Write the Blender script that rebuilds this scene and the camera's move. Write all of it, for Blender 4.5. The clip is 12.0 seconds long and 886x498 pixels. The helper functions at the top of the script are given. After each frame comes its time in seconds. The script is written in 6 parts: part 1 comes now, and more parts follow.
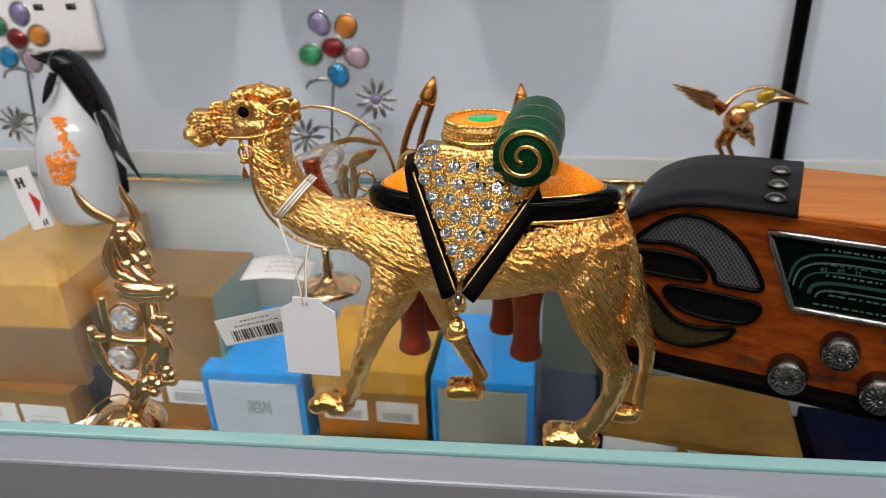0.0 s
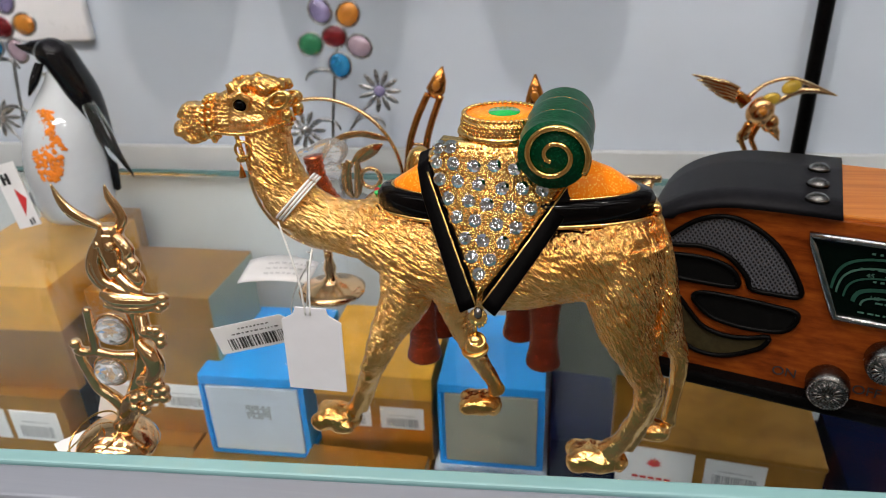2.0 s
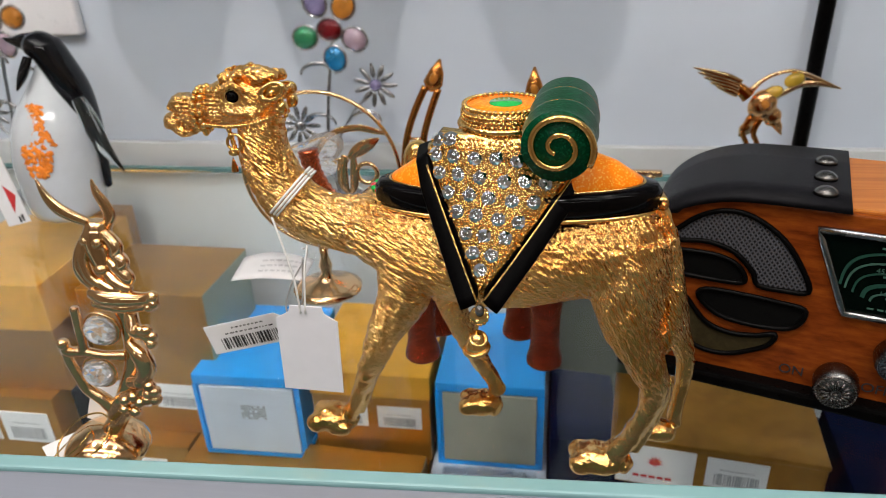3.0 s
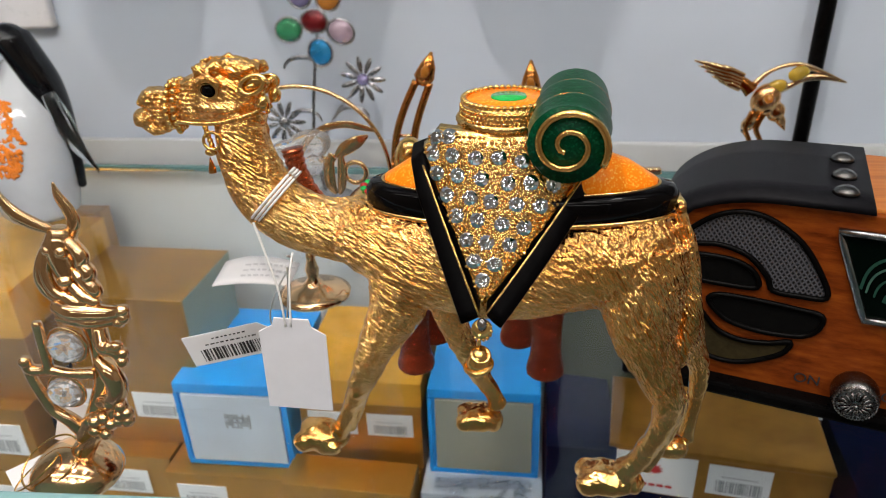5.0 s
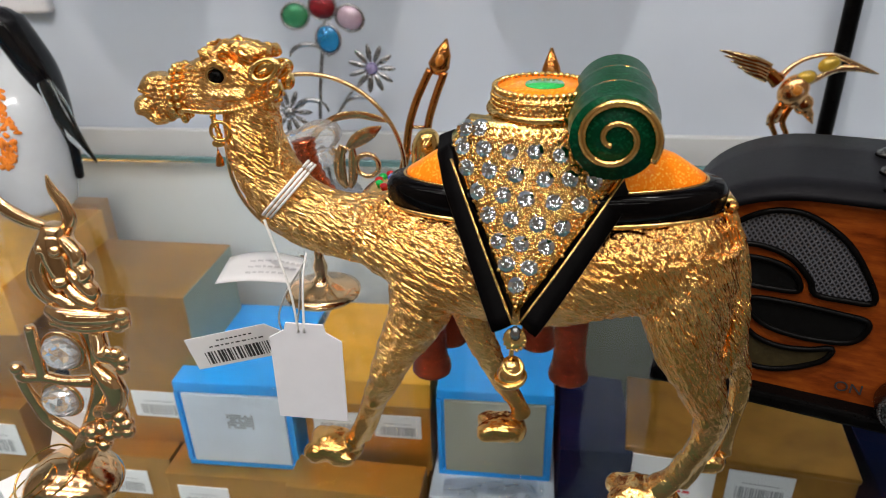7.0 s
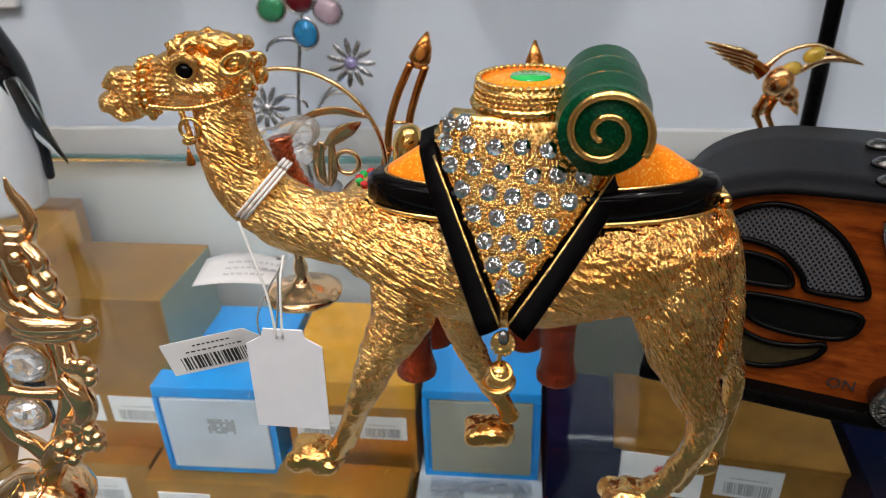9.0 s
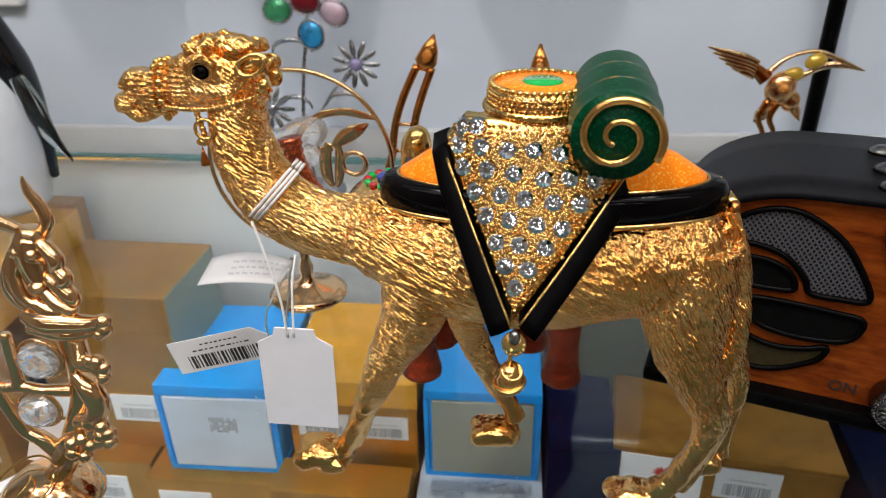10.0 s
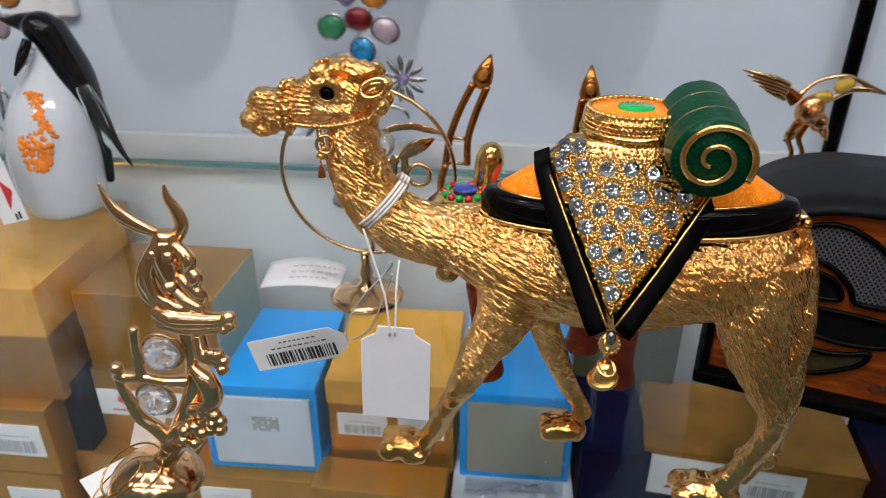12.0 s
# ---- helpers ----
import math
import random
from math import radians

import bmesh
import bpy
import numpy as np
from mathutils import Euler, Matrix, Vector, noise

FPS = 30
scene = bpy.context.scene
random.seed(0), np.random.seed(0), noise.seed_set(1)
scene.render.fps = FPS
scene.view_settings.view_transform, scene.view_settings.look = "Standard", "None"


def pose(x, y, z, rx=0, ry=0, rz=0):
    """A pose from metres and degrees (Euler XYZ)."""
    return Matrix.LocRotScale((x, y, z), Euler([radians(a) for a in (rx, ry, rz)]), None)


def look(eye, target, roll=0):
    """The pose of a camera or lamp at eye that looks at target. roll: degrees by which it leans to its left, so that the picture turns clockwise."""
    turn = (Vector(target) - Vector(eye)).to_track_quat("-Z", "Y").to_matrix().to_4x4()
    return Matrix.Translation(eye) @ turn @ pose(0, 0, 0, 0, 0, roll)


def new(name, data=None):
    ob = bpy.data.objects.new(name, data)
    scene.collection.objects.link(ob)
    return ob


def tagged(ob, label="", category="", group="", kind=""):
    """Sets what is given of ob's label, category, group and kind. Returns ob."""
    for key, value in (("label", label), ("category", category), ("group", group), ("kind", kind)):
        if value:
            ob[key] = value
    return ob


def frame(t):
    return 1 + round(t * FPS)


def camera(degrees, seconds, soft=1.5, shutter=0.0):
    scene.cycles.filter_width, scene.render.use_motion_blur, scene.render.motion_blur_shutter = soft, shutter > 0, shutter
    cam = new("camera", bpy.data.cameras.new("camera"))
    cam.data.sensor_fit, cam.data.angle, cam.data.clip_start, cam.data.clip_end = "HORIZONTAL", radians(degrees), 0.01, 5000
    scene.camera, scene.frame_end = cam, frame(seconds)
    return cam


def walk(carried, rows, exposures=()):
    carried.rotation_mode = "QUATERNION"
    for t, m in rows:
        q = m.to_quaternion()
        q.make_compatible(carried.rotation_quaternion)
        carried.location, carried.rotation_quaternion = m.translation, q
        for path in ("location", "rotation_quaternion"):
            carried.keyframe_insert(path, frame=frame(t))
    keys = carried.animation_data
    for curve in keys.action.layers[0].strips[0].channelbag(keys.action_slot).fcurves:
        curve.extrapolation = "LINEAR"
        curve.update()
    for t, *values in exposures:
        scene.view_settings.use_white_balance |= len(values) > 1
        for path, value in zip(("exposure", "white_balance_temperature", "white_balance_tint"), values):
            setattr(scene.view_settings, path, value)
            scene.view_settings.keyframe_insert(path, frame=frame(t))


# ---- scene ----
cam = camera(64.9, 12.0, soft=0.85)
cam.data.dof.use_dof, cam.data.dof.focus_distance, cam.data.dof.aperture_fstop = True, 0.18, 26.0
PATH = [
    (0, (0.068, 0.041, 0.158), (-0.242, 1.824, -0.693), -2.2),
    (0.5, (0.066, 0.046, 0.157), (-0.25, 1.825, -0.701), -2.3),
    (1, (0.064, 0.05, 0.156), (-0.25, 1.826, -0.707), -2.2),
    (1.5, (0.063, 0.054, 0.155), (-0.244, 1.831, -0.71), -2.0),
    (2, (0.06, 0.058, 0.154), (-0.243, 1.833, -0.718), -2.2),
    (2.5, (0.059, 0.061, 0.152), (-0.242, 1.835, -0.72), -2.3),
    (3, (0.058, 0.063, 0.151), (-0.232, 1.837, -0.728), -2.2),
    (4.8, (0.054, 0.076, 0.148), (-0.198, 1.85, -0.741), -2.1),
    (5, (0.053, 0.077, 0.147), (-0.197, 1.851, -0.743), -2.0),
    (5.5, (0.05, 0.08, 0.147), (-0.198, 1.851, -0.75), -1.9),
    (6, (0.048, 0.084, 0.146), (-0.206, 1.85, -0.756), -2.0),
    (6.5, (0.046, 0.087, 0.144), (-0.207, 1.852, -0.763), -1.8),
    (8.5, (0.044, 0.093, 0.142), (-0.163, 1.858, -0.777), -1.6),
    (9, (0.044, 0.095, 0.141), (-0.153, 1.858, -0.781), -1.7),
    (9.5, (0.043, 0.095, 0.141), (-0.149, 1.858, -0.782), -1.4),
    (10, (0.041, 0.093, 0.142), (-0.146, 1.859, -0.778), -1.1),
    (10.5, (0.038, 0.091, 0.143), (-0.14, 1.86, -0.773), -0.5),
    (11, (0.032, 0.087, 0.145), (-0.142, 1.861, -0.762), -0.1),
    (11.5, (0.026, 0.083, 0.146), (-0.146, 1.858, -0.76), -0.1),
    (12, (0.018, 0.077, 0.149), (-0.151, 1.855, -0.75), 0.1),
]
walk(cam, [(t, look(eye, target, roll)) for t, eye, target, roll in PATH],
     [(0.0, -0.69, 6500, 10), (3.0, -0.66, 6500, 10), (10.5, -0.67, 6300, 10), (12.0, -0.79, 6100, 10)])

# ---- world and lights ----
world = bpy.data.worlds.new("shop_air")
world.use_nodes = True
scene.world = world
world.node_tree.nodes["Background"].inputs[0].default_value = (0.87, 0.86, 1.0, 1)
world.node_tree.nodes["Background"].inputs[1].default_value = 0.25


def area_lamp(name, m, sx, sy, watts, colour=(1, 0.97, 0.92)):
    d = bpy.data.lights.new(name, "AREA")
    d.shape, d.size, d.size_y, d.energy, d.color = "RECTANGLE", sx, sy, watts, colour
    ob = new(name, d)
    ob.matrix_world = m
    return ob


def spot_lamp(name, m, watts, size, angle, colour=(1, 0.90, 0.82)):
    d = bpy.data.lights.new(name, "SPOT")
    d.energy, d.shadow_soft_size, d.spot_size, d.spot_blend, d.color = watts, size, radians(angle), 0.15, colour
    ob = new(name, d)
    ob.matrix_world = m
    return ob


# case downlight and strip, then shop lamps added out of view
spot_lamp("case_downlight", look((-0.06, 0.12, 0.50), (-0.02, 0.36, 0.02)), 5.7, 0.006, 140)
area_lamp("case_strip_light", look((0.0, 0.17, 0.508), (0.0, 0.30, 0.0)), 0.9, 0.04, 0.45, (1.0, 0.95, 0.99))
# small disk lamps added out of view, for sparkle on gold and stones
for lx, ly in ((-0.55, -0.05), (0.05, -0.12), (0.62, -0.06), (-0.35, -0.85), (0.40, -0.90)):
    d = bpy.data.lights.new("shop_downlight", "AREA")
    d.shape, d.size, d.energy, d.color = "DISK", 0.07, 3.6, (1, 0.96, 0.90)
    new("shop_downlight", d).matrix_world = look((lx, ly, 1.236), (lx * 0.4, 0.2, 0.0))
# long lamps added out of view to brighten the camel's front and legs
for ly, lz, w in ((-0.22, 0.86, 4.8), (-0.62, 1.05, 5.6), (-1.15, 0.72, 10.0)):
    area_lamp("shop_tube_light", look((0.0, ly, lz - 0.012), (0.0, ly + 0.12, 0.0)), 2.0, 0.045, w, (1, 0.94, 0.90))

# ---- materials ----


def base_mat(name):
    m = bpy.data.materials.new(name)
    m.use_nodes = True
    n = m.node_tree.nodes
    return m, n, m.node_tree.links, n["Principled BSDF"]


def noise_node(n, l, scale, detail=4.0, rough=0.6, stretch=None, turn=(0, 0, 0), coord="Object"):
    tc = n.new("ShaderNodeTexCoord")
    mp = n.new("ShaderNodeMapping")
    mp.inputs["Scale"].default_value = stretch or (1, 1, 1)
    tn = n.new("ShaderNodeMapping")
    tn.inputs["Rotation"].default_value = turn
    l.new(tc.outputs[coord], tn.inputs["Vector"])
    l.new(tn.outputs["Vector"], mp.inputs["Vector"])
    t = n.new("ShaderNodeTexNoise")
    t.inputs["Scale"].default_value = scale
    t.inputs["Detail"].default_value = detail
    t.inputs["Roughness"].default_value = rough
    l.new(mp.outputs["Vector"], t.inputs["Vector"])
    return t


def ramp(n, l, src, stops):
    r = n.new("ShaderNodeValToRGB")
    e = r.color_ramp.elements
    e[0].position, e[0].color = stops[0][0], (*stops[0][1], 1)
    e[1].position, e[1].color = stops[-1][0], (*stops[-1][1], 1)
    for p, c in stops[1:-1]:
        x = e.new(p)
        x.color = (*c, 1)
    l.new(src, r.inputs["Fac"])
    return r


def bump(n, l, b, src, strength, dist):
    k = n.new("ShaderNodeBump")
    k.inputs["Strength"].default_value = strength
    k.inputs["Distance"].default_value = dist
    l.new(src, k.inputs["Height"])
    l.new(k.outputs["Normal"], b.inputs["Normal"])
    return k


def plain(name, c, rough=0.5, metal=0.0, vary=0.12, scale=60.0, relief=0.0, dist=0.0005, coat=0.0, stretch=None, spec=0.5, rvary=0.1):
    """A surface with mottled colour and roughness at two scales and a fine relief."""
    m, n, l, b = base_mat(name)
    t = noise_node(n, l, scale, 5.0, 0.65, stretch)
    lo = tuple(v * (1 - vary) for v in c)
    hi = tuple(min(1.0, v * (1 + vary)) for v in c)
    r = ramp(n, l, t.outputs["Fac"], ((0.3, lo), (0.7, hi)))
    l.new(r.outputs["Color"], b.inputs["Base Color"])
    t2 = noise_node(n, l, scale * 6, 3.0, 0.6, stretch)
    mr = n.new("ShaderNodeMapRange")
    mr.inputs["To Min"].default_value = max(0.0, rough - rvary)
    mr.inputs["To Max"].default_value = min(1.0, rough + rvary)
    l.new(t2.outputs["Fac"], mr.inputs["Value"])
    l.new(mr.outputs["Result"], b.inputs["Roughness"])
    b.inputs["Metallic"].default_value = metal
    b.inputs["Specular IOR Level"].default_value = spec
    b.inputs["Coat Weight"].default_value = coat
    b.inputs["Coat Roughness"].default_value = 0.04
    if relief:
        bump(n, l, b, t2.outputs["Fac"], relief, dist)
    return m


def fur_gold():
    """Gold plate over a cast coat: bright on the ridges, slightly uneven in tone, with fine hair scratches."""
    m, n, l, b = base_mat("gold_coat")
    b.inputs["Metallic"].default_value = 1.0
    big = noise_node(n, l, 70.0, 4.0, 0.6)
    c = ramp(n, l, big.outputs["Fac"], ((0.3, (0.94, 0.48, 0.115)), (0.55, (1.0, 0.59, 0.20)), (0.75, (1.0, 0.66, 0.28))))
    l.new(c.outputs["Color"], b.inputs["Base Color"])
    ta = noise_node(n, l, 1500.0, 1.6, 0.5, (0.24, 0.8, 1.15), (0, radians(-34), 0))
    tb = noise_node(n, l, 1500.0, 1.6, 0.5, (0.24, 0.8, 1.15), (0, radians(-62), 0))
    tc = n.new("ShaderNodeTexCoord")
    sep = n.new("ShaderNodeSeparateXYZ")
    l.new(tc.outputs["Object"], sep.inputs["Vector"])
    side = n.new("ShaderNodeMapRange")
    side.inputs["From Min"].default_value, side.inputs["From Max"].default_value = 0.050, 0.072
    l.new(sep.outputs["X"], side.inputs["Value"])
    t = n.new("ShaderNodeMix")
    l.new(side.outputs["Result"], t.inputs[0])
    l.new(ta.outputs["Fac"], t.inputs[2])
    l.new(tb.outputs["Fac"], t.inputs[3])
    zf = n.new("ShaderNodeMapRange")
    zf.inputs["From Min"].default_value, zf.inputs["From Max"].default_value = 0.0, 0.125
    l.new(sep.outputs["Z"], zf.inputs["Value"])
    mr = ramp(n, l, zf.outputs["Result"], ((0.20, (0.12, 0.12, 0.12)), (0.31, (0.85, 0.85, 0.85)), (0.76, (0.7, 0.7, 0.7)), (0.84, (0.45, 0.45, 0.45))))
    k = bump(n, l, b, t.outputs[0], 0.8, 0.0016)
    l.new(mr.outputs["Color"], k.inputs["Strength"])
    rg = n.new("ShaderNodeMapRange")
    rg.inputs["To Min"].default_value, rg.inputs["To Max"].default_value = 0.13, 0.27
    l.new(big.outputs["Fac"], rg.inputs["Value"])
    l.new(rg.outputs["Result"], b.inputs["Roughness"])
    return m


def glitter(name, c, hi, rough=0.12, scale=900.0, coat=0.15):
    """Transparent coloured enamel over sparkling flakes."""
    m, n, l, b = base_mat(name)
    tc = n.new("ShaderNodeTexCoord")
    v = n.new("ShaderNodeTexVoronoi")
    v.inputs["Scale"].default_value = scale
    l.new(tc.outputs["Object"], v.inputs["Vector"])
    r = ramp(n, l, v.outputs["Color"], ((0.25, c), (0.62, c), (0.9, hi)))
    l.new(r.outputs["Color"], b.inputs["Base Color"])
    b.inputs["Metallic"].default_value = 0.0
    b.inputs["Specular IOR Level"].default_value = 0.06
    b.inputs["Roughness"].default_value = 0.30
    b.inputs["Coat Weight"].default_value = coat
    b.inputs["Coat Roughness"].default_value = rough * 0.3
    bump(n, l, b, v.outputs["Distance"], 0.25, 0.0002)
    return m


def clear_glass(name, tint=(1, 1, 1), rough=0.0, ior=1.5):
    m, n, l, b = base_mat(name)
    b.inputs["Base Color"].default_value = (*tint, 1)
    b.inputs["Transmission Weight"].default_value = 1.0
    b.inputs["Roughness"].default_value = rough
    b.inputs["IOR"].default_value = ior
    return m


def wood(name, dark, mid, light, grain=(6, 260, 260)):
    m, n, l, b = base_mat(name)
    t = noise_node(n, l, 1.0, 6.0, 0.65, grain)
    t2 = noise_node(n, l, 3.0, 4.0, 0.6, tuple(v * 0.22 for v in grain))
    mx = n.new("ShaderNodeMath")
    mx.operation = "ADD"
    l.new(t.outputs["Fac"], mx.inputs[0])
    l.new(t2.outputs["Fac"], mx.inputs[1])
    hv = n.new("ShaderNodeMath")
    hv.operation = "MULTIPLY"
    hv.inputs[1].default_value = 0.5
    l.new(mx.outputs[0], hv.inputs[0])
    r = ramp(n, l, hv.outputs[0], ((0.32, dark), (0.5, mid), (0.68, light)))
    l.new(r.outputs["Color"], b.inputs["Base Color"])
    b.inputs["Roughness"].default_value = 0.35
    b.inputs["Specular IOR Level"].default_value = 0.10
    b.inputs["Coat Weight"].default_value = 0.03
    b.inputs["Coat Roughness"].default_value = 0.12
    bump(n, l, b, hv.outputs[0], 0.15, 0.0004)
    return m


def mesh_cloth(name):
    """Woven speaker grille cloth: a fine diagonal lattice."""
    m, n, l, b = base_mat(name)
    tc = n.new("ShaderNodeTexCoord")
    hs = []
    for ang in (35, -35):
        mp = n.new("ShaderNodeMapping")
        mp.inputs["Rotation"].default_value = (0, radians(ang), 0)
        l.new(tc.outputs["Object"], mp.inputs["Vector"])
        w = n.new("ShaderNodeTexWave")
        w.bands_direction = "X"
        w.inputs["Scale"].default_value = 270.0
        w.inputs["Distortion"].default_value = 0.6
        l.new(mp.outputs["Vector"], w.inputs["Vector"])
        hs.append(w)
    mx = n.new("ShaderNodeMath")
    mx.operation = "MAXIMUM"
    l.new(hs[0].outputs["Fac"], mx.inputs[0])
    l.new(hs[1].outputs["Fac"], mx.inputs[1])
    r = ramp(n, l, mx.outputs[0], ((0.35, (0.012, 0.012, 0.014)), (0.95, (0.10, 0.10, 0.115))))
    l.new(r.outputs["Color"], b.inputs["Base Color"])
    b.inputs["Roughness"].default_value = 0.45
    b.inputs["Metallic"].default_value = 0.3
    bump(n, l, b, mx.outputs[0], 0.6, 0.0004)
    return m


GOLD_FUR = fur_gold()
GOLD = plain("polished_gold", (1.0, 0.61, 0.205), 0.16, 1.0, 0.08, 160, 0.10, 0.0004)
GOLD_BEAD = plain("beaded_gold", (1.0, 0.62, 0.22), 0.14, 1.0, 0.12, 500, 0.2, 0.0004)
ROSE_GOLD = plain("rose_gold_plate", (1.0, 0.64, 0.34), 0.12, 1.0, 0.06, 160, 0.08, 0.0004)
EAGLE_GOLD = plain("amber_rose_gold", (0.85, 0.46, 0.20), 0.15, 1.0, 0.12, 200, 0.15, 0.0004)
AMBER_GOLD = plain("amber_lacquered_gold", (0.74, 0.29, 0.07), 0.16, 1.0, 0.15, 200, 0.1, 0.0004)
COPPER = plain("copper_brown_enamel", (0.30, 0.036, 0.008), 0.16, 0.8, 0.35, 90, 0.7, 0.0010, 0.2, (1, 1, 5))
COPPER_HI = plain("polished_copper", (0.62, 0.16, 0.07), 0.25, 0.9, 0.15, 200, 0.15, 0.0004)
SILVER = plain("dark_silver", (0.42, 0.42, 0.43), 0.28, 1.0, 0.15, 300, 0.2, 0.0004)
PEWTER = plain("aged_pewter", (0.16, 0.155, 0.15), 0.24, 1.0, 0.5, 500, 0.3, 0.0004)
CHROME = plain("worn_chrome", (0.36, 0.36, 0.36), 0.20, 1.0, 0.25, 300, 0.25, 0.0003)
STONE = plain("rhinestone", (0.92, 0.95, 1.0), 0.04, 1.0, 0.05, 400, 0.0, 0.0, 0.0, None, 0.5, 0.02)
CRYSTAL = clear_glass("faceted_crystal", (1, 1, 1), 0.0, 1.55)
CRYSTAL.node_tree.nodes["Principled BSDF"].inputs["Transmission Weight"].default_value = 0.85
BLACK_ENAMEL = plain("black_enamel", (0.002, 0.0018, 0.002), 0.09, 0.0, 0.3, 200, 0.05, 0.0002, 0.0, None, 0.12, 0.04)
BAND_BLACK = plain("matt_black_enamel", (0.002, 0.0018, 0.002), 0.35, 0.0, 0.3, 400, 0.15, 0.0003, 0.0, None, 0.04, 0.06)
ORANGE_ENAMEL = glitter("orange_enamel", (0.95, 0.24, 0.006), (1.0, 0.50, 0.07), 0.12, 2600.0)
GREEN_ENAMEL = glitter("deep_green_enamel", (0.0008, 0.040, 0.015), (0.003, 0.085, 0.034), 0.12, 2200.0, 0.12)
LEAF_ENAMEL = plain("bright_green_enamel", (0.01, 0.42, 0.07), 0.12, 0.0, 0.15, 300, 0.0, 0.0, 1.0)
RED_ENAMEL = plain("red_enamel", (0.45, 0.02, 0.02), 0.15, 0.0, 0.15, 300, 0.0, 0.0, 1.0)
BLUE_ENAMEL = plain("blue_enamel", (0.03, 0.05, 0.35), 0.15, 0.0, 0.15, 300, 0.0, 0.0, 1.0)
WALL_WHITE = plain("white_laminate", (0.465, 0.52, 0.595), 0.42, 0.0, 0.02, 5, 0.0, 0.0004, 0.0, None, 0.4, 0.03)
LEDGE_GREY = plain("grey_white_trim", (0.50, 0.52, 0.53), 0.4, 0.0, 0.05, 12, 0.03, 0.0004)
# shop wall and floor tones are chosen for what the gold reflects
SHOP_WALL = plain("painted_shop_wall", (0.29, 0.25, 0.205), 0.6, 0.0, 0.06, 3, 0.05, 0.002)
SHOP_FLOOR = plain("shop_floor_tile", (0.34, 0.25, 0.165), 0.3, 0.0, 0.15, 5, 0.05, 0.002)
ALUMINIUM = plain("brushed_aluminium", (0.25, 0.27, 0.32), 0.42, 0.15, 0.06, 30, 0.15, 0.0003, 0.0, (0.05, 4, 4))
SHELF_GLASS = clear_glass("shelf_glass", (0.93, 0.985, 0.975), 0.0, 1.29)
SHELF_EDGE = plain("dark_green_glass_edge", (0.10, 0.20, 0.20), 0.2, 0.0, 0.1, 40, 0.02, 0.0003)
EDGE_GLASS = plain("polished_glass_edge", (0.22, 0.40, 0.41), 0.12, 0.0, 0.08, 40, 0.02, 0.0003, 0.5, (0.2, 1, 1))
BLUE_CARD = plain("cyan_card", (0.004, 0.27, 0.74), 0.38, 0.0, 0.08, 60, 0.08, 0.0002)
PALE_CARD = plain("pale_blue_card", (0.52, 0.58, 0.67), 0.5, 0.0, 0.06, 40, 0.08, 0.0002)
TAN_CARD = plain("olive_grey_card", (0.30, 0.30, 0.25), 0.5, 0.0, 0.08, 40, 0.08, 0.0002)
NAVY_CARD = plain("navy_card", (0.002, 0.005, 0.026), 0.6, 0.0, 0.3, 40, 0.08, 0.0002, 0.0, None, 0.03)
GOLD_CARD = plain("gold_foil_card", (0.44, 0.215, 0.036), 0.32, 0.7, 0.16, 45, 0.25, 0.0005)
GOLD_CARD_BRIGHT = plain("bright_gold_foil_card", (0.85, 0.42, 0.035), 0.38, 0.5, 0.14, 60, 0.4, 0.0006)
# gold card made darker, to hold the shade under the radio in its colour
SHADED_GOLD_CARD = plain("shaded_gold_foil_card", (0.36, 0.165, 0.022), 0.32, 0.7, 0.22, 60, 0.35, 0.0006)
OLIVE_CARD = plain("olive_green_card", (0.045, 0.052, 0.030), 0.6, 0.0, 0.15, 40, 0.1, 0.0003, 0.0, None, 0.08)
SAGE_FACE = plain("sage_green_face", (0.26, 0.30, 0.22), 0.45, 0.0, 0.1, 40, 0.1, 0.0003)
LABEL_WHITE = plain("white_label_paper", (0.78, 0.78, 0.79), 0.55, 0.0, 0.03, 60, 0.05, 0.0002)
TAG_CARD = plain("grey_white_tag_card", (0.80, 0.80, 0.85), 0.6, 0.0, 0.03, 80, 0.08, 0.0002)
STRING = plain("white_cotton_string", (0.75, 0.75, 0.74), 0.8, 0.0, 0.1, 900, 0.5, 0.0005)
INK = plain("black_ink", (0.02, 0.02, 0.022), 0.5, 0.0, 0.2, 300)
GREY_INK = plain("grey_ink", (0.28, 0.29, 0.31), 0.6, 0.0, 0.15, 300)
FAINT_INK = plain("faint_grey_ink", (0.58, 0.58, 0.60), 0.6, 0.0, 0.1, 300)
RED_INK = plain("red_ink", (0.55, 0.03, 0.035), 0.5, 0.0, 0.1, 200)
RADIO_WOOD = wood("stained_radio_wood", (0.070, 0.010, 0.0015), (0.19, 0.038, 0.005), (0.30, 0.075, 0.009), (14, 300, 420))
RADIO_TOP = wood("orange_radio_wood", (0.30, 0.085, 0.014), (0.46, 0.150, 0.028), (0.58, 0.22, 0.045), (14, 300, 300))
LEATHER = plain("black_leather", (0.008, 0.008, 0.010), 0.42, 0.0, 0.25, 300, 0.4, 0.0004, 0.0, None, 0.07)
BLACK_PAINT = plain("black_painted_wood", (0.002, 0.0018, 0.0018), 0.30, 0.0, 0.3, 90, 0.08, 0.0003, 0.0, None, 0.06)
SLOT_DARK = plain("dark_slot_cloth", (0.003, 0.003, 0.003), 0.6, 0.0, 0.3, 700, 0.4, 0.0004, 0.0, None, 0.08)
OLIVE_SLOT = plain("olive_slot_cloth", (0.040, 0.030, 0.012), 0.5, 0.1, 0.3, 500, 0.3, 0.0004, 0.0, None, 0.15)
GRILLE = mesh_cloth("grille_cloth")
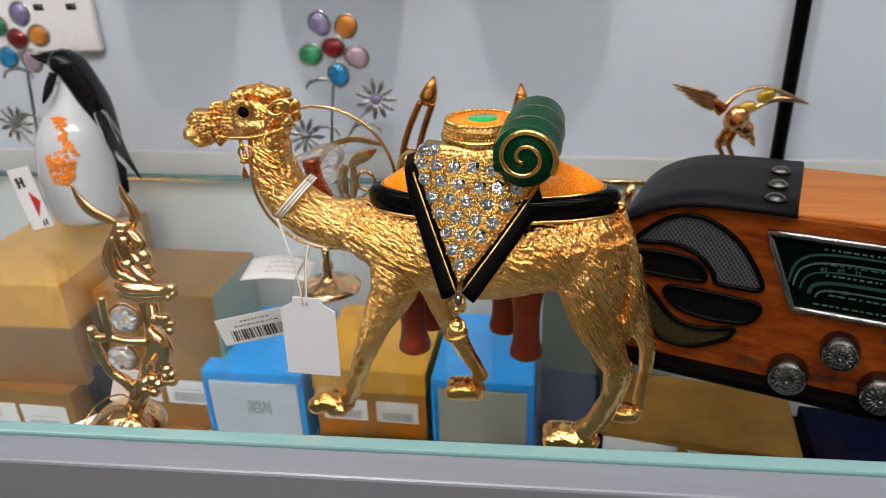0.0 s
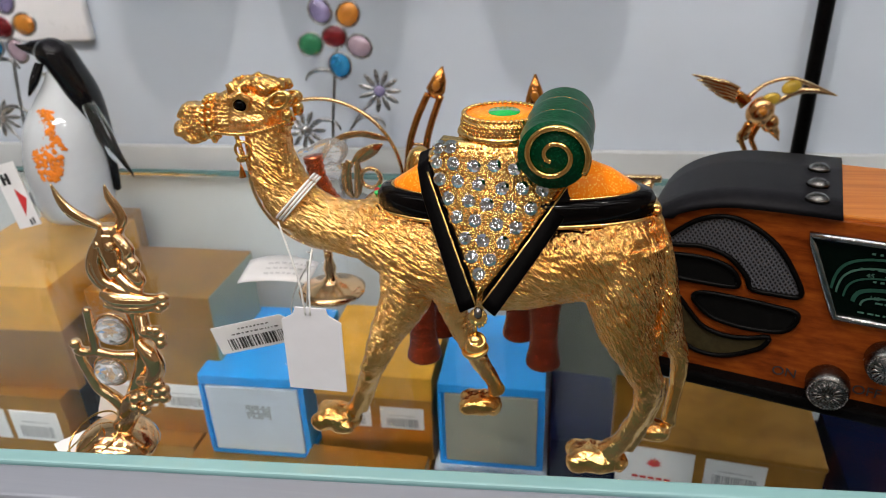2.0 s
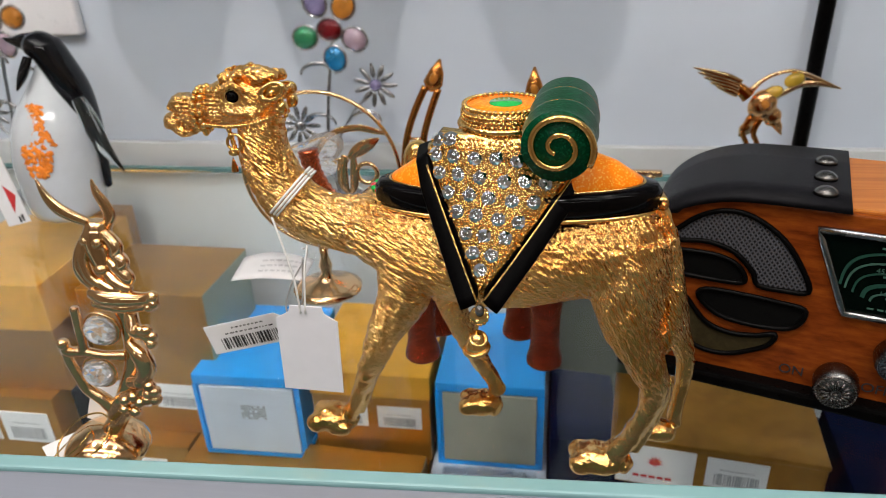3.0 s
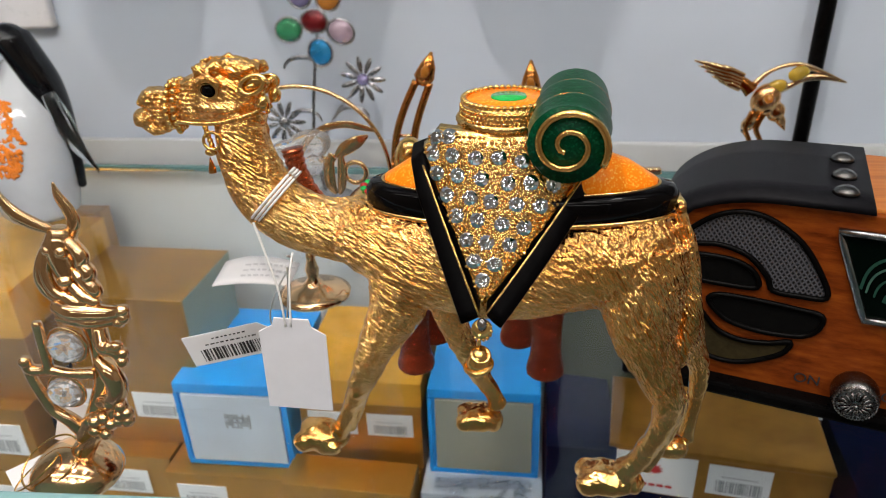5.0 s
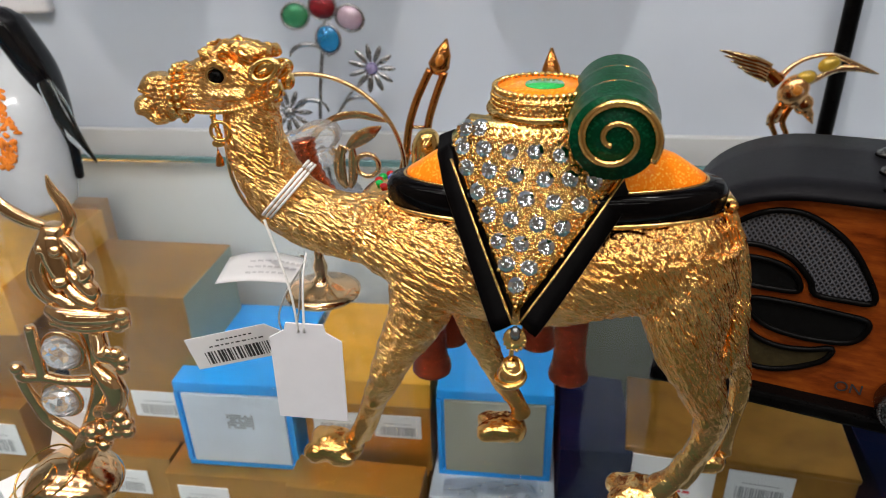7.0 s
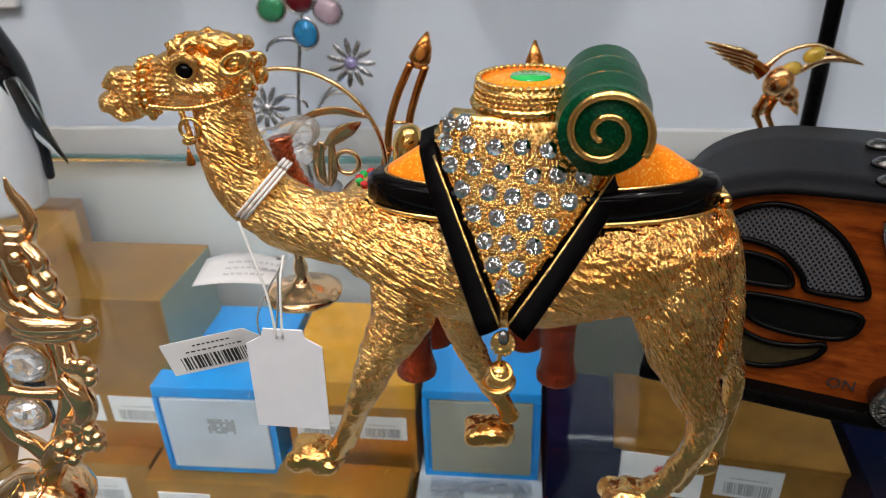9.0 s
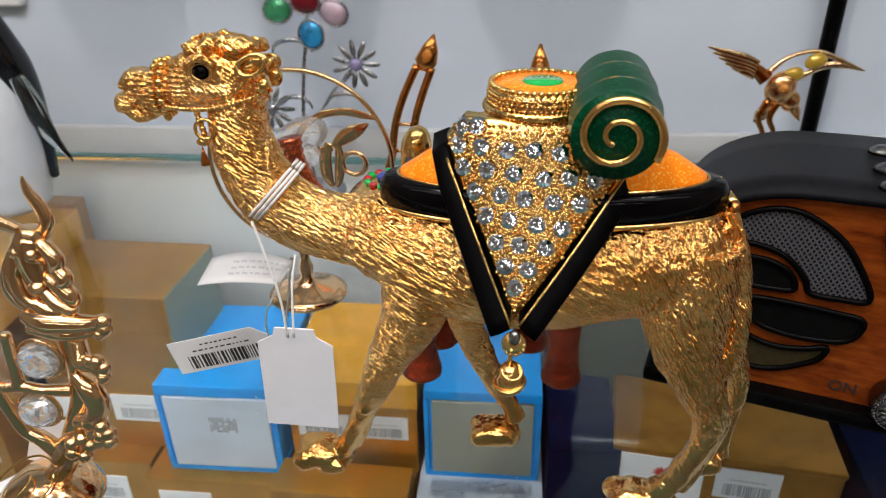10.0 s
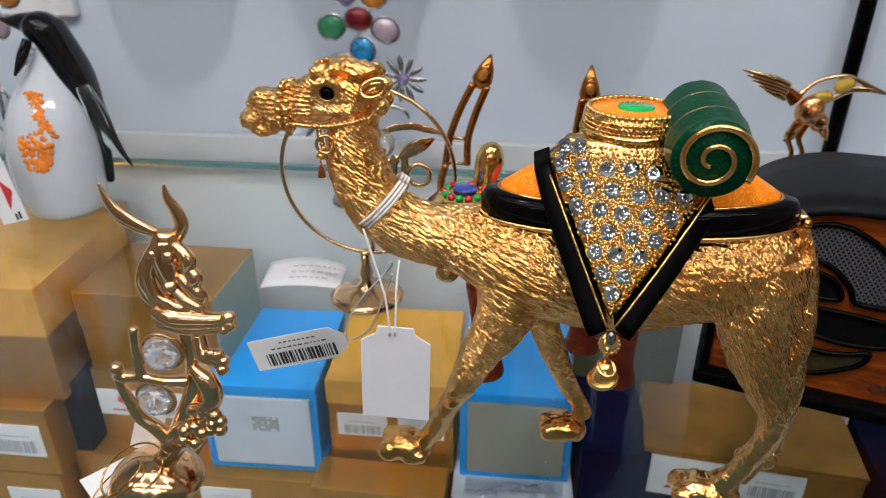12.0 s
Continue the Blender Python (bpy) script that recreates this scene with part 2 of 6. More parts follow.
DIAL_BLACK = plain("dial_glass_black", (0.001, 0.003, 0.002), 0.06, 0.0, 0.3, 60, 0.0, 0.0, 0.0, None, 0.10)
DIAL_GREEN = plain("dial_green_print", (0.012, 0.055, 0.038), 0.4, 0.0, 0.2, 200)
DIAL_PALE = plain("dial_pale_print", (0.045, 0.11, 0.085), 0.4, 0.0, 0.2, 200)
PENGUIN_BLACK = plain("black_art_glass", (0.004, 0.004, 0.005), 0.05, 0.0, 0.2, 60, 0.0, 0.0, 0.35, None, 0.35, 0.02)
PENGUIN_WHITE = plain("white_art_glass", (0.60, 0.64, 0.68), 0.08, 0.0, 0.05, 40, 0.0, 0.0, 1.0, None, 0.5, 0.03)
PENGUIN_ORANGE = plain("orange_glass_frit", (0.85, 0.24, 0.02), 0.25, 0.0, 0.2, 200, 0.4, 0.0008, 0.5)
SMOKE_GLASS = clear_glass("clear_glass_wing", (0.92, 0.96, 0.92), 0.02, 1.45)
WRAP_FILM = clear_glass("clear_plastic_film", (0.96, 0.97, 1.0), 0.03, 1.45)
PLASTIC_WHITE = plain("white_socket_plastic", (0.70, 0.70, 0.72), 0.3, 0.0, 0.03, 40)
JEWEL = {k: plain(k + "_glass_petal", c, 0.08, 0.25, 0.25, 120, 0.25, 0.0008, 1.0) for k, c in {
    "violet": (0.34, 0.30, 0.52), "orange": (0.75, 0.30, 0.04), "green": (0.05, 0.32, 0.14), "pink": (0.55, 0.42, 0.50),
    "blue": (0.02, 0.30, 0.62), "red": (0.22, 0.006, 0.012), "yellow": (0.72, 0.48, 0.05)}.items()}
for jewel in JEWEL.values():
    jewel.node_tree.nodes["Principled BSDF"].inputs["Transmission Weight"].default_value = 0.5

# ---- building helpers ----


def part(name, bm, material, parent=None, label="", smooth=True):
    me = bpy.data.meshes.new(name)
    bm.to_mesh(me)
    bm.free()
    me.materials.append(material)
    if smooth:
        me.polygons.foreach_set("use_smooth", [True] * len(me.polygons))
    ob = new(name, me)
    if parent:
        ob.parent = parent
    return tagged(ob, label)


def thing(name, label, category, group="", kind=""):
    return tagged(new(name), label, category, group, kind)


def box_bm(x0, x1, y0, y1, z0, z1, bev=0.0, seg=2):
    bm = bmesh.new()
    bmesh.ops.create_cube(bm, size=1.0)
    for v in bm.verts:
        v.co = Vector(((x0 + x1) / 2 + v.co.x * (x1 - x0), (y0 + y1) / 2 + v.co.y * (y1 - y0), (z0 + z1) / 2 + v.co.z * (z1 - z0)))
    if bev:
        bmesh.ops.bevel(bm, geom=bm.edges[:], offset=bev, segments=seg, affect="EDGES", profile=0.5)
    return bm


def moved(bm, m):
    bmesh.ops.transform(bm, matrix=m, verts=bm.verts[:])
    return bm


def tube(bm, pts, seg=14, side=1.0, caps=True):
    """A skin round a line of (x, y, z, r) or (x, y, z, r, r_side) rings; side flattens it sideways."""
    P = [Vector(p[:3]) for p in pts]
    rings = []
    for i, p in enumerate(pts):
        t = (P[min(i + 1, len(P) - 1)] - P[max(i - 1, 0)]).normalized()
        a = Vector((0, 1, 0)) - t * t.y
        a = a.normalized() if a.length > 0.2 else (Vector((1, 0, 0)) - t * t.x).normalized()
        b = t.cross(a)
        rs = p[4] if len(p) > 4 else p[3] * side
        rings.append([bm.verts.new(P[i] + a * (math.cos(k * 2 * math.pi / seg) * rs) + b * (math.sin(k * 2 * math.pi / seg) * p[3])) for k in range(seg)])
    for q, r in zip(rings, rings[1:]):
        for k in range(seg):
            bm.faces.new((q[k], q[(k + 1) % seg], r[(k + 1) % seg], r[k]))
    if caps:
        bm.faces.new(rings[0][::-1])
        bm.faces.new(rings[-1])
    return bm


def smooth_line(pts, n=6):
    """More rings between the given ones, on a smooth line."""
    out = []
    A = [np.array(p, float) for p in pts]
    for i in range(len(A) - 1):
        p0, p1, p2, p3 = A[max(i - 1, 0)], A[i], A[i + 1], A[min(i + 2, len(A) - 1)]
        for k in range(n):
            t = k / n
            out.append(tuple(0.5 * (2 * p1 + (p2 - p0) * t + (2 * p0 - 5 * p1 + 4 * p2 - p3) * t * t + (3 * p1 - p0 - 3 * p2 + p3) * t ** 3)))
    return out + [tuple(A[-1])]


def ball(bm, c, r, turn=(0, 0, 0), sub=2):
    """An ellipsoid at c with radii r."""
    r = (r, r, r) if isinstance(r, (int, float)) else r
    m = Matrix.LocRotScale(c, Euler([radians(a) for a in turn]), r)
    bmesh.ops.create_icosphere(bm, subdivisions=sub, radius=1.0, matrix=m)
    return bm


def beads(places, r):
    """Many small balls in one bmesh: places of (x, y, z, size)."""
    seed = bmesh.new()
    bmesh.ops.create_icosphere(seed, subdivisions=1, radius=1.0)
    vs = np.array([v.co[:] for v in seed.verts])
    fs = np.array([[v.index for v in f.verts] for f in seed.faces])
    seed.free()
    P = np.array(places)
    co = (P[:, None, :3] + vs[None] * (r * P[:, None, 3:4])).reshape(-1, 3)
    faces = (fs[None] + (np.arange(len(P)) * len(vs))[:, None, None]).reshape(-1, 3)
    me = bpy.data.meshes.new("beads")
    me.from_pydata(co.tolist(), [], faces.tolist())
    bm = bmesh.new()
    bm.from_mesh(me)
    bpy.data.meshes.remove(me)
    return bm


def lathe(profile, seg=32, c=(0, 0, 0), sx=1.0, sy=1.0):
    bm = bmesh.new()
    rings = []
    for r, z in profile:
        if r < 1e-6:
            rings.append([bm.verts.new((c[0], c[1], c[2] + z))])
        else:
            rings.append([bm.verts.new((c[0] + sx * r * math.cos(k * 2 * math.pi / seg), c[1] + sy * r * math.sin(k * 2 * math.pi / seg), c[2] + z)) for k in range(seg)])
    for a, b in zip(rings, rings[1:]):
        for k in range(seg):
            k2 = (k + 1) % seg
            if len(a) == 1 and len(b) > 1:
                bm.faces.new((a[0], b[k], b[k2]))
            elif len(b) == 1 and len(a) > 1:
                bm.faces.new((a[k], a[k2], b[0]))
            elif len(a) > 1:
                bm.faces.new((a[k], a[k2], b[k2], b[k]))
    bmesh.ops.recalc_face_normals(bm, faces=bm.faces[:])
    return bm


def torus_bm(R, r, seg=40, cs=10, bm=None, m=None, sy=1.0, twist=0, amp=0.0):
    """A ring; with twist it is a twisted rope."""
    bm = bm or bmesh.new()
    m = m or Matrix()
    rings = []
    for i in range(seg):
        a = i * 2 * math.pi / seg
        row = []
        for k in range(cs):
            b = k * 2 * math.pi / cs
            q = r * (1 + amp * math.cos(2 * b + twist * a))
            row.append(bm.verts.new(m @ Vector(((R + q * math.cos(b)) * math.cos(a), sy * (R + q * math.cos(b)) * math.sin(a), q * math.sin(b)))))
        rings.append(row)
    for i in range(seg):
        for k in range(cs):
            bm.faces.new((rings[i][k], rings[(i + 1) % seg][k], rings[(i + 1) % seg][(k + 1) % cs], rings[i][(k + 1) % cs]))
    return bm


def slab(outline, y0, y1, bev=0.0):
    """A plate with an outline in x and z, from y0 to y1."""
    bm = bmesh.new()
    a = [bm.verts.new((x, y0, z)) for x, z in outline]
    b = [bm.verts.new((x, y1, z)) for x, z in outline]
    bm.faces.new(a)
    bm.faces.new(b[::-1])
    for i in range(len(a)):
        j = (i + 1) % len(a)
        bm.faces.new((a[j], a[i], b[i], b[j]))
    bmesh.ops.recalc_face_normals(bm, faces=bm.faces[:])
    if bev:
        front = [e for e in bm.edges if all(v in set(a) for v in e.verts)]
        bmesh.ops.bevel(bm, geom=front, offset=bev, segments=2, affect="EDGES", profile=0.5)
    return bm


def fuse(ob, voxel, rounds=4):
    """Melts the overlapping skins of a figure into one smooth surface."""
    r = ob.modifiers.new("melt", "REMESH")
    r.mode, r.voxel_size, r.use_smooth_shade = "VOXEL", voxel, True
    s = ob.modifiers.new("soften", "SMOOTH")
    s.factor, s.iterations = 0.5, rounds
    return ob


def rounded(w, h, r, n=5):
    pts = []
    for cx, cz, a0 in ((w - r, h - r, 0), (r, h - r, 90), (r, r, 180), (w - r, r, 270)):
        for k in range(n + 1):
            a = radians(a0 + 90 * k / n)
            pts.append((cx + r * math.cos(a), cz + r * math.sin(a)))
    return pts


# ---- the case and the shop round it ----
WALL_Y = 0.49


def structure(name, bm, mat, label, cat, smooth=False):
    return tagged(part(name, bm, mat, None, "", smooth), label, cat, "", "structure")


structure("wall_north", box_bm(-1.25, 1.25, WALL_Y, WALL_Y + 0.02, -0.9, 1.25), WALL_WHITE, "white laminate back wall of the display case", "wall")
structure("trim", box_bm(-0.9, 0.9, WALL_Y - 0.006, WALL_Y - 0.001, -0.20, 0.016, 0.001), LEDGE_GREY, "pale grey trim board along the case's back wall", "trim")
# unseen surroundings, added to be reflected and to close the room
structure("wall_south", box_bm(-1.25, 1.25, -1.72, -1.70, -0.9, 1.25), SHOP_WALL, "painted shop wall", "wall")
structure("wall_west", box_bm(-1.27, -1.25, -1.72, WALL_Y + 0.02, -0.9, 1.25), SHOP_WALL, "painted shop wall", "wall")
structure("wall_east", box_bm(1.25, 1.27, -1.72, WALL_Y + 0.02, -0.9, 1.25), SHOP_WALL, "painted shop wall", "wall")
structure("floor", box_bm(-1.27, 1.27, -1.72, WALL_Y + 0.02, -0.92, -0.9), SHOP_FLOOR, "unseen tan shop floor, warm for reflections in the gold", "floor")
structure("ceiling", box_bm(-1.27, 1.27, -1.72, WALL_Y + 0.02, 1.25, 1.27), SHOP_WALL, "plain white shop ceiling", "ceiling")
structure("case_top", box_bm(-0.9, 0.9, 0.14, WALL_Y - 0.001, 0.52, 0.54, 0.002), WALL_WHITE, "white board that closes the display case above", "case top")

# invented housings for the added tube lamps, never in view
for ly, lz in ((-0.22, 0.86), (-0.62, 1.05), (-1.15, 0.72)):
    fixture = thing("tube_light_fixture", "unseen white housing of a tube light added to brighten the gold", "lamp", "tube lights of the shop")
    part("housing", box_bm(-1.02, 1.02, ly - 0.035, ly + 0.035, lz, lz + 0.025, 0.004), PLASTIC_WHITE, fixture, "", False)
    for hx in (-0.8, 0.8):
        part("rod", lathe([(0, 0), (0.004, 0), (0.004, 1.25 - lz - 0.026), (0, 1.25 - lz - 0.026)], 10, (hx, ly, lz + 0.0255)), PLASTIC_WHITE, fixture)

# invented bezels round the added disk lamps
for lx, ly in ((-0.55, -0.05), (0.05, -0.12), (0.62, -0.06), (-0.35, -0.85), (0.40, -0.90)):
    spot = thing("downlight_fixture", "unseen round white bezel of a downlight added for sparkle", "lamp", "downlights of the shop")
    part("bezel", lathe([(0.038, 0.0), (0.052, 0.0), (0.054, 0.003), (0.054, 0.0078), (0.038, 0.0078)], 28, (lx, ly, 1.242)), PLASTIC_WHITE, spot)

glass_shelf = structure("glass_shelf", box_bm(-0.9, 0.9, 0.192, 0.474, -0.006, -0.0002, 0.0006), SHELF_GLASS, "clear glass shelf under the ornaments", "shelf")
glass_shelf.visible_shadow = False
lower = structure("lower_shelf", box_bm(-0.9, 0.9, 0.19, WALL_Y - 0.006, -0.226, -0.22), WALL_WHITE, "white lower shelf under the gift boxes", "shelf")
edge = structure("shelf_edge", box_bm(-0.9, 0.9, 0.4742, 0.4780, -0.006, 0.0014, 0.0004), SHELF_EDGE, "green polished back edge of the glass shelf", "shelf edge")

# front pane in its metal channel
rail_pose = pose(0.0, 0.1762, 0, 0, 0, 2.7)
front_rail = thing("front_rail", "brushed aluminium channel with a glass edge on top", "rail", "", "structure")
rail_box = part("channel", moved(box_bm(-0.9, 0.9, -0.014, -0.0042, -0.22, 0.0378, 0.0008), rail_pose), ALUMINIUM, front_rail, "", False)
part("glass_edge", moved(box_bm(-0.9, 0.9, -0.0042, 0.0, -0.0060, 0.0387, 0.0006), rail_pose), EDGE_GLASS, front_rail, "pale green polished glass edge", False)

rod = structure("shelf_upright", lathe([(0.0, -0.2), (0.0042, -0.2), (0.0042, 0.515), (0.0, 0.515)], 20, (0.202, 0.478, 0)), BLACK_PAINT, "slim black metal upright of the case", "upright", True)

# wall socket
socket = thing("wall_socket", "white plastic double wall socket on the back wall", "socket")
part("plate", box_bm(-0.335, -0.2385, WALL_Y - 0.008, WALL_Y - 0.0005, 0.086, 0.156, 0.002), PLASTIC_WHITE, socket)
for hx in (-0.276, -0.252):
    part("slot", box_bm(hx - 0.0035, hx + 0.0035, WALL_Y - 0.0085, WALL_Y - 0.0078, 0.1135, 0.1175), INK, socket, "dark slot")

# unseen shelf and three pear shapes, added to cast shadows on the back wall
upper = structure("upper_glass_shelf", box_bm(-0.9, 0.9, 0.25, 0.474, 0.194, 0.2), SHELF_GLASS, "unseen clear shelf added to carry the shadow casters", "shelf")
upper.visible_shadow = False


def pear_vase(x, y, s):
    v = thing("pear_vase", "unseen pear-shaped form added to cast a shadow on the back wall", "vase", "vases on the upper shelf")
    part("body", lathe([(0, 0), (0.014, 0), (0.022, 0.008), (0.026, 0.022), (0.025, 0.034), (0.019, 0.050), (0.013, 0.062), (0.011, 0.075), (0.0125, 0.085), (0.010, 0.086), (0.0, 0.08)], 32, (0, 0, 0)), PLASTIC_WHITE, v)
    v.matrix_basis = Matrix.Translation((x, y, 0.2002)) @ Matrix.Scale(s, 4)
    return v


for vx, vs in ((-0.1425, 1.05), (-0.0665, 1.07), (0.0205, 1.09)):
    pear_vase(vx, 0.378, vs)

# ---- the camel ----
camel = thing("camel_figurine", "gold camel trinket box with enamelled jewelled saddle on glass shelf", "figurine")


def lattice_noise(q, seed):
    """Smooth noise from -1 to 1 at an array of places."""
    i = np.floor(q).astype(np.int64)
    f = q - i
    f = f * f * (3 - 2 * f)

    def corner(dx, dy, dz):
        h = (i[:, 0] + dx) * 374761393 + (i[:, 1] + dy) * 668265263 + (i[:, 2] + dz) * 2147483647 + seed * 974711
        h = (h ^ (h >> 13)) * 1274126177
        h = (h ^ (h >> 16)) & 0xFFFF
        return h / 32767.5 - 1.0
    out = 0.0
    for dx in (0, 1):
        wx = f[:, 0] if dx else 1 - f[:, 0]
        for dy in (0, 1):
            wy = f[:, 1] if dy else 1 - f[:, 1]
            for dz in (0, 1):
                wz = f[:, 2] if dz else 1 - f[:, 2]
                out = out + corner(dx, dy, dz) * wx * wy * wz
    return out


def hair_strokes(co, degrees, seed):
    """Engraved hairs: long thin ridges that lie in one direction of the side view."""
    a = radians(degrees)
    along = co[:, 0] * math.cos(a) + co[:, 2] * math.sin(a)
    across = -co[:, 0] * math.sin(a) + co[:, 2] * math.cos(a)
    wave = 0.0003 * np.sin(along * 900 + across * 260)
    q = np.stack([along * 330, co[:, 1] * 900, (across + wave) * 1500], axis=1)
    return 1.6 * lattice_noise(q, seed) + 0.5 * lattice_noise(q * 0.5, seed + 20)


def engrave(ob):
    """Melts the modifiers into the mesh and cuts the coat's hair into it."""
    bpy.context.view_layer.update()
    me = bpy.data.meshes.new_from_object(ob.evaluated_get(bpy.context.evaluated_depsgraph_get()))
    ob.modifiers.clear()
    ob.data = me
    n = len(me.vertices)
    co, no = np.empty(n * 3), np.empty(n * 3)
    me.vertices.foreach_get("co", co)
    me.vertices.foreach_get("normal", no)
    co, no = co.reshape(n, 3), no.reshape(n, 3)
    x, z = co[:, 0], co[:, 2]

    def step(v, lo, hi):
        u = np.clip((v - lo) / (hi - lo), 0, 1)
        return u * u * (3 - 2 * u)
    neck = 1 - step(x, -0.012, 0.002)
    shoulder = (1 - neck) * (1 - step(x, 0.030, 0.044))
    haunch = step(x, 0.060, 0.074)
    flank = np.clip(1 - neck - shoulder - haunch, 0, 1)
    low = 1 - step(z, 0.046, 0.060)
    h = neck * hair_strokes(co, -72, 1) + shoulder * ((1 - low) * hair_strokes(co, -30, 2) + low * hair_strokes(co, -108, 5)) + flank * hair_strokes(co, -24, 3) + haunch * ((1 - low) * hair_strokes(co, -52, 4) + low * hair_strokes(co, -70, 6))
    head = step(z, 0.0985, 0.1015) * (1 - step(x, -0.0105, -0.007))
    shin = np.where(x < 0.026, 1 - step(z, 0.026, 0.034), np.where(x < 0.055, 1 - step(z, 0.021, 0.028), 1 - step(z, 0.029, 0.038)))
    tail = step(x, 0.0898, 0.0908) * (1 - step(z, 0.074, 0.078))
    coat = (1 - head) * (1 - shin) * (1 - 0.7 * tail)
    curls = lattice_noise(co * 620, 7) + 0.6 * lattice_noise(co * 1300, 8)
    crown = head * step(z, 0.1095, 0.1125)
    folds = np.sin(z * (2 * math.pi / 0.00105) + 60 * x)
    muzzle = head * (step(x, -0.0428, -0.0412) * (1 - step(x, -0.0378, -0.0370)) + step(x, -0.0330, -0.0322) * (1 - step(x, -0.0292, -0.0278))) * (1 - step(z, 0.1090, 0.1110)) * step(z, 0.0990, 0.1000)
    skin = lattice_noise(co * 1100, 9) + 0.7 * lattice_noise(co * 2100, 11)
    d = 0.00026 * coat * h + 0.00034 * crown * curls + 0.00016 * head * (1 - crown) * (1 - 0.7 * muzzle) * skin + 0.00024 * muzzle * folds
    d = d + shin * (0.00030 * lattice_noise(co * np.array([420, 420, 240]), 10) + 0.00009 * skin)
    co += no * d[:, None]
    me.vertices.foreach_set("co", co.ravel())
    me.polygons.foreach_set("use_smooth", [True] * len(me.polygons))
    me.update()
    return ob


def camel_body():
    bm = bmesh.new()
    # muzzle and head
    ball(bm, (-0.0411, 0.239, 0.1058), (0.0036, 0.0042, 0.0029))
    ball(bm, (-0.0443, 0.239, 0.1007), (0.0033, 0.0041, 0.0030))
    ball(bm, (-0.0412, 0.239, 0.0981), (0.0042, 0.0036, 0.0017), (0, -8, 0))
    tube(bm, smooth_line([(-0.0413, 0.239, 0.1028, 0.0046), (-0.0374, 0.239, 0.1036, 0.0049), (-0.0337, 0.239, 0.1042, 0.0053), (-0.0290, 0.239, 0.1056, 0.0062), (-0.0245, 0.239, 0.1064, 0.0067), (-0.0202, 0.239, 0.1066, 0.0064), (-0.0160, 0.239, 0.1062, 0.0052), (-0.0137, 0.239, 0.1058, 0.0038)]), 20, 0.84)
    # hollow between nostril and lip, and the nostril's rim
    for sy in (-1, 1):
        ball(bm, (-0.0440, 0.239 + sy * 0.0024, 0.1050), (0.0010, 0.0012, 0.0010), (0, 0, 0), 2)
        # brow ridge over the eye, cheek bone under it
        tube(bm, smooth_line([(-0.0276, 0.239 + sy * 0.0053, 0.1090, 0.0008), (-0.0258, 0.239 + sy * 0.0060, 0.1110, 0.0011), (-0.0232, 0.239 + sy * 0.0062, 0.1117, 0.0012), (-0.0206, 0.239 + sy * 0.0058, 0.1100, 0.0009)]), 8)
        ball(bm, (-0.0230, 0.239 + sy * 0.0048, 0.1045), (0.0062, 0.0016, 0.0014), (0, 4, 0))
        # fine wrinkles of the muzzle, before and behind the noseband
        for k in range(8):
            zz = 0.1104 - 0.00098 * k
            dz = min(0.98, abs(zz - 0.1040) / 0.0064)
            yy = 0.239 + sy * 0.0045 * math.sqrt(1 - dz * dz)
            if k > 0:
                ball(bm, (-0.0306, yy + sy * 0.0004, zz - 0.0002), (0.0020, 0.0007, 0.00030), (0, 4, 0), 1)
            if k > 2:
                ball(bm, (-0.0386, yy - sy * 0.0003, zz), (0.0021, 0.0007, 0.00030), (0, 3, 0), 1)
    # curled forelock
    for cx, cz, cr in ((-0.0262, 0.1128, 0.0021), (-0.0226, 0.1139, 0.0019), (-0.0198, 0.1140, 0.0021), (-0.0240, 0.1120, 0.0024), (-0.0162, 0.1128, 0.0023), (-0.0134, 0.1130, 0.0017), (-0.0183, 0.1125, 0.0022), (-0.0289, 0.1102, 0.0016)):
        ball(bm, (cx, 0.2368, cz), cr)
        ball(bm, (cx + 0.0008, 0.2412, cz - 0.0002), cr * 0.95)
    rr = random.Random(3)
    for k in range(34):
        u, v = rr.random(), rr.uniform(-1, 1)
        ball(bm, (-0.0285 + 0.0155 * u, 0.239 + 0.0050 * v, 0.1141 - 0.0022 * v * v + 0.0016 * math.sin(math.pi * u)), rr.uniform(0.0006, 0.0011), (0, 0, 0), 1)
    # neck and trunk
    tube(bm, smooth_line([(-0.0192, 0.239, 0.1020, 0.0064), (-0.0194, 0.238, 0.0950, 0.0068), (-0.0183, 0.2375, 0.0894, 0.0074), (-0.0158, 0.237, 0.0832, 0.0078), (-0.0112, 0.2365, 0.0775, 0.0081), (-0.0044, 0.236, 0.0739, 0.0081), (0.0035, 0.235, 0.0728, 0.0083), (0.0130, 0.234, 0.0726, 0.0094)]), 24, 0.9)
    tube(bm, smooth_line([(0.0060, 0.2345, 0.0732, 0.0082, 0.0085), (0.0150, 0.234, 0.0712, 0.0106, 0.0120), (0.0250, 0.234, 0.0688, 0.0136, 0.0148), (0.0378, 0.234, 0.0668, 0.0150, 0.0166), (0.0504, 0.234, 0.0664, 0.0147, 0.0170), (0.0614, 0.234, 0.0678, 0.0138, 0.0163), (0.0721, 0.234, 0.0694, 0.0134, 0.0158), (0.0815, 0.234, 0.0700, 0.0122, 0.0142), (0.0875, 0.234, 0.0705, 0.0075, 0.0090)]), 28)
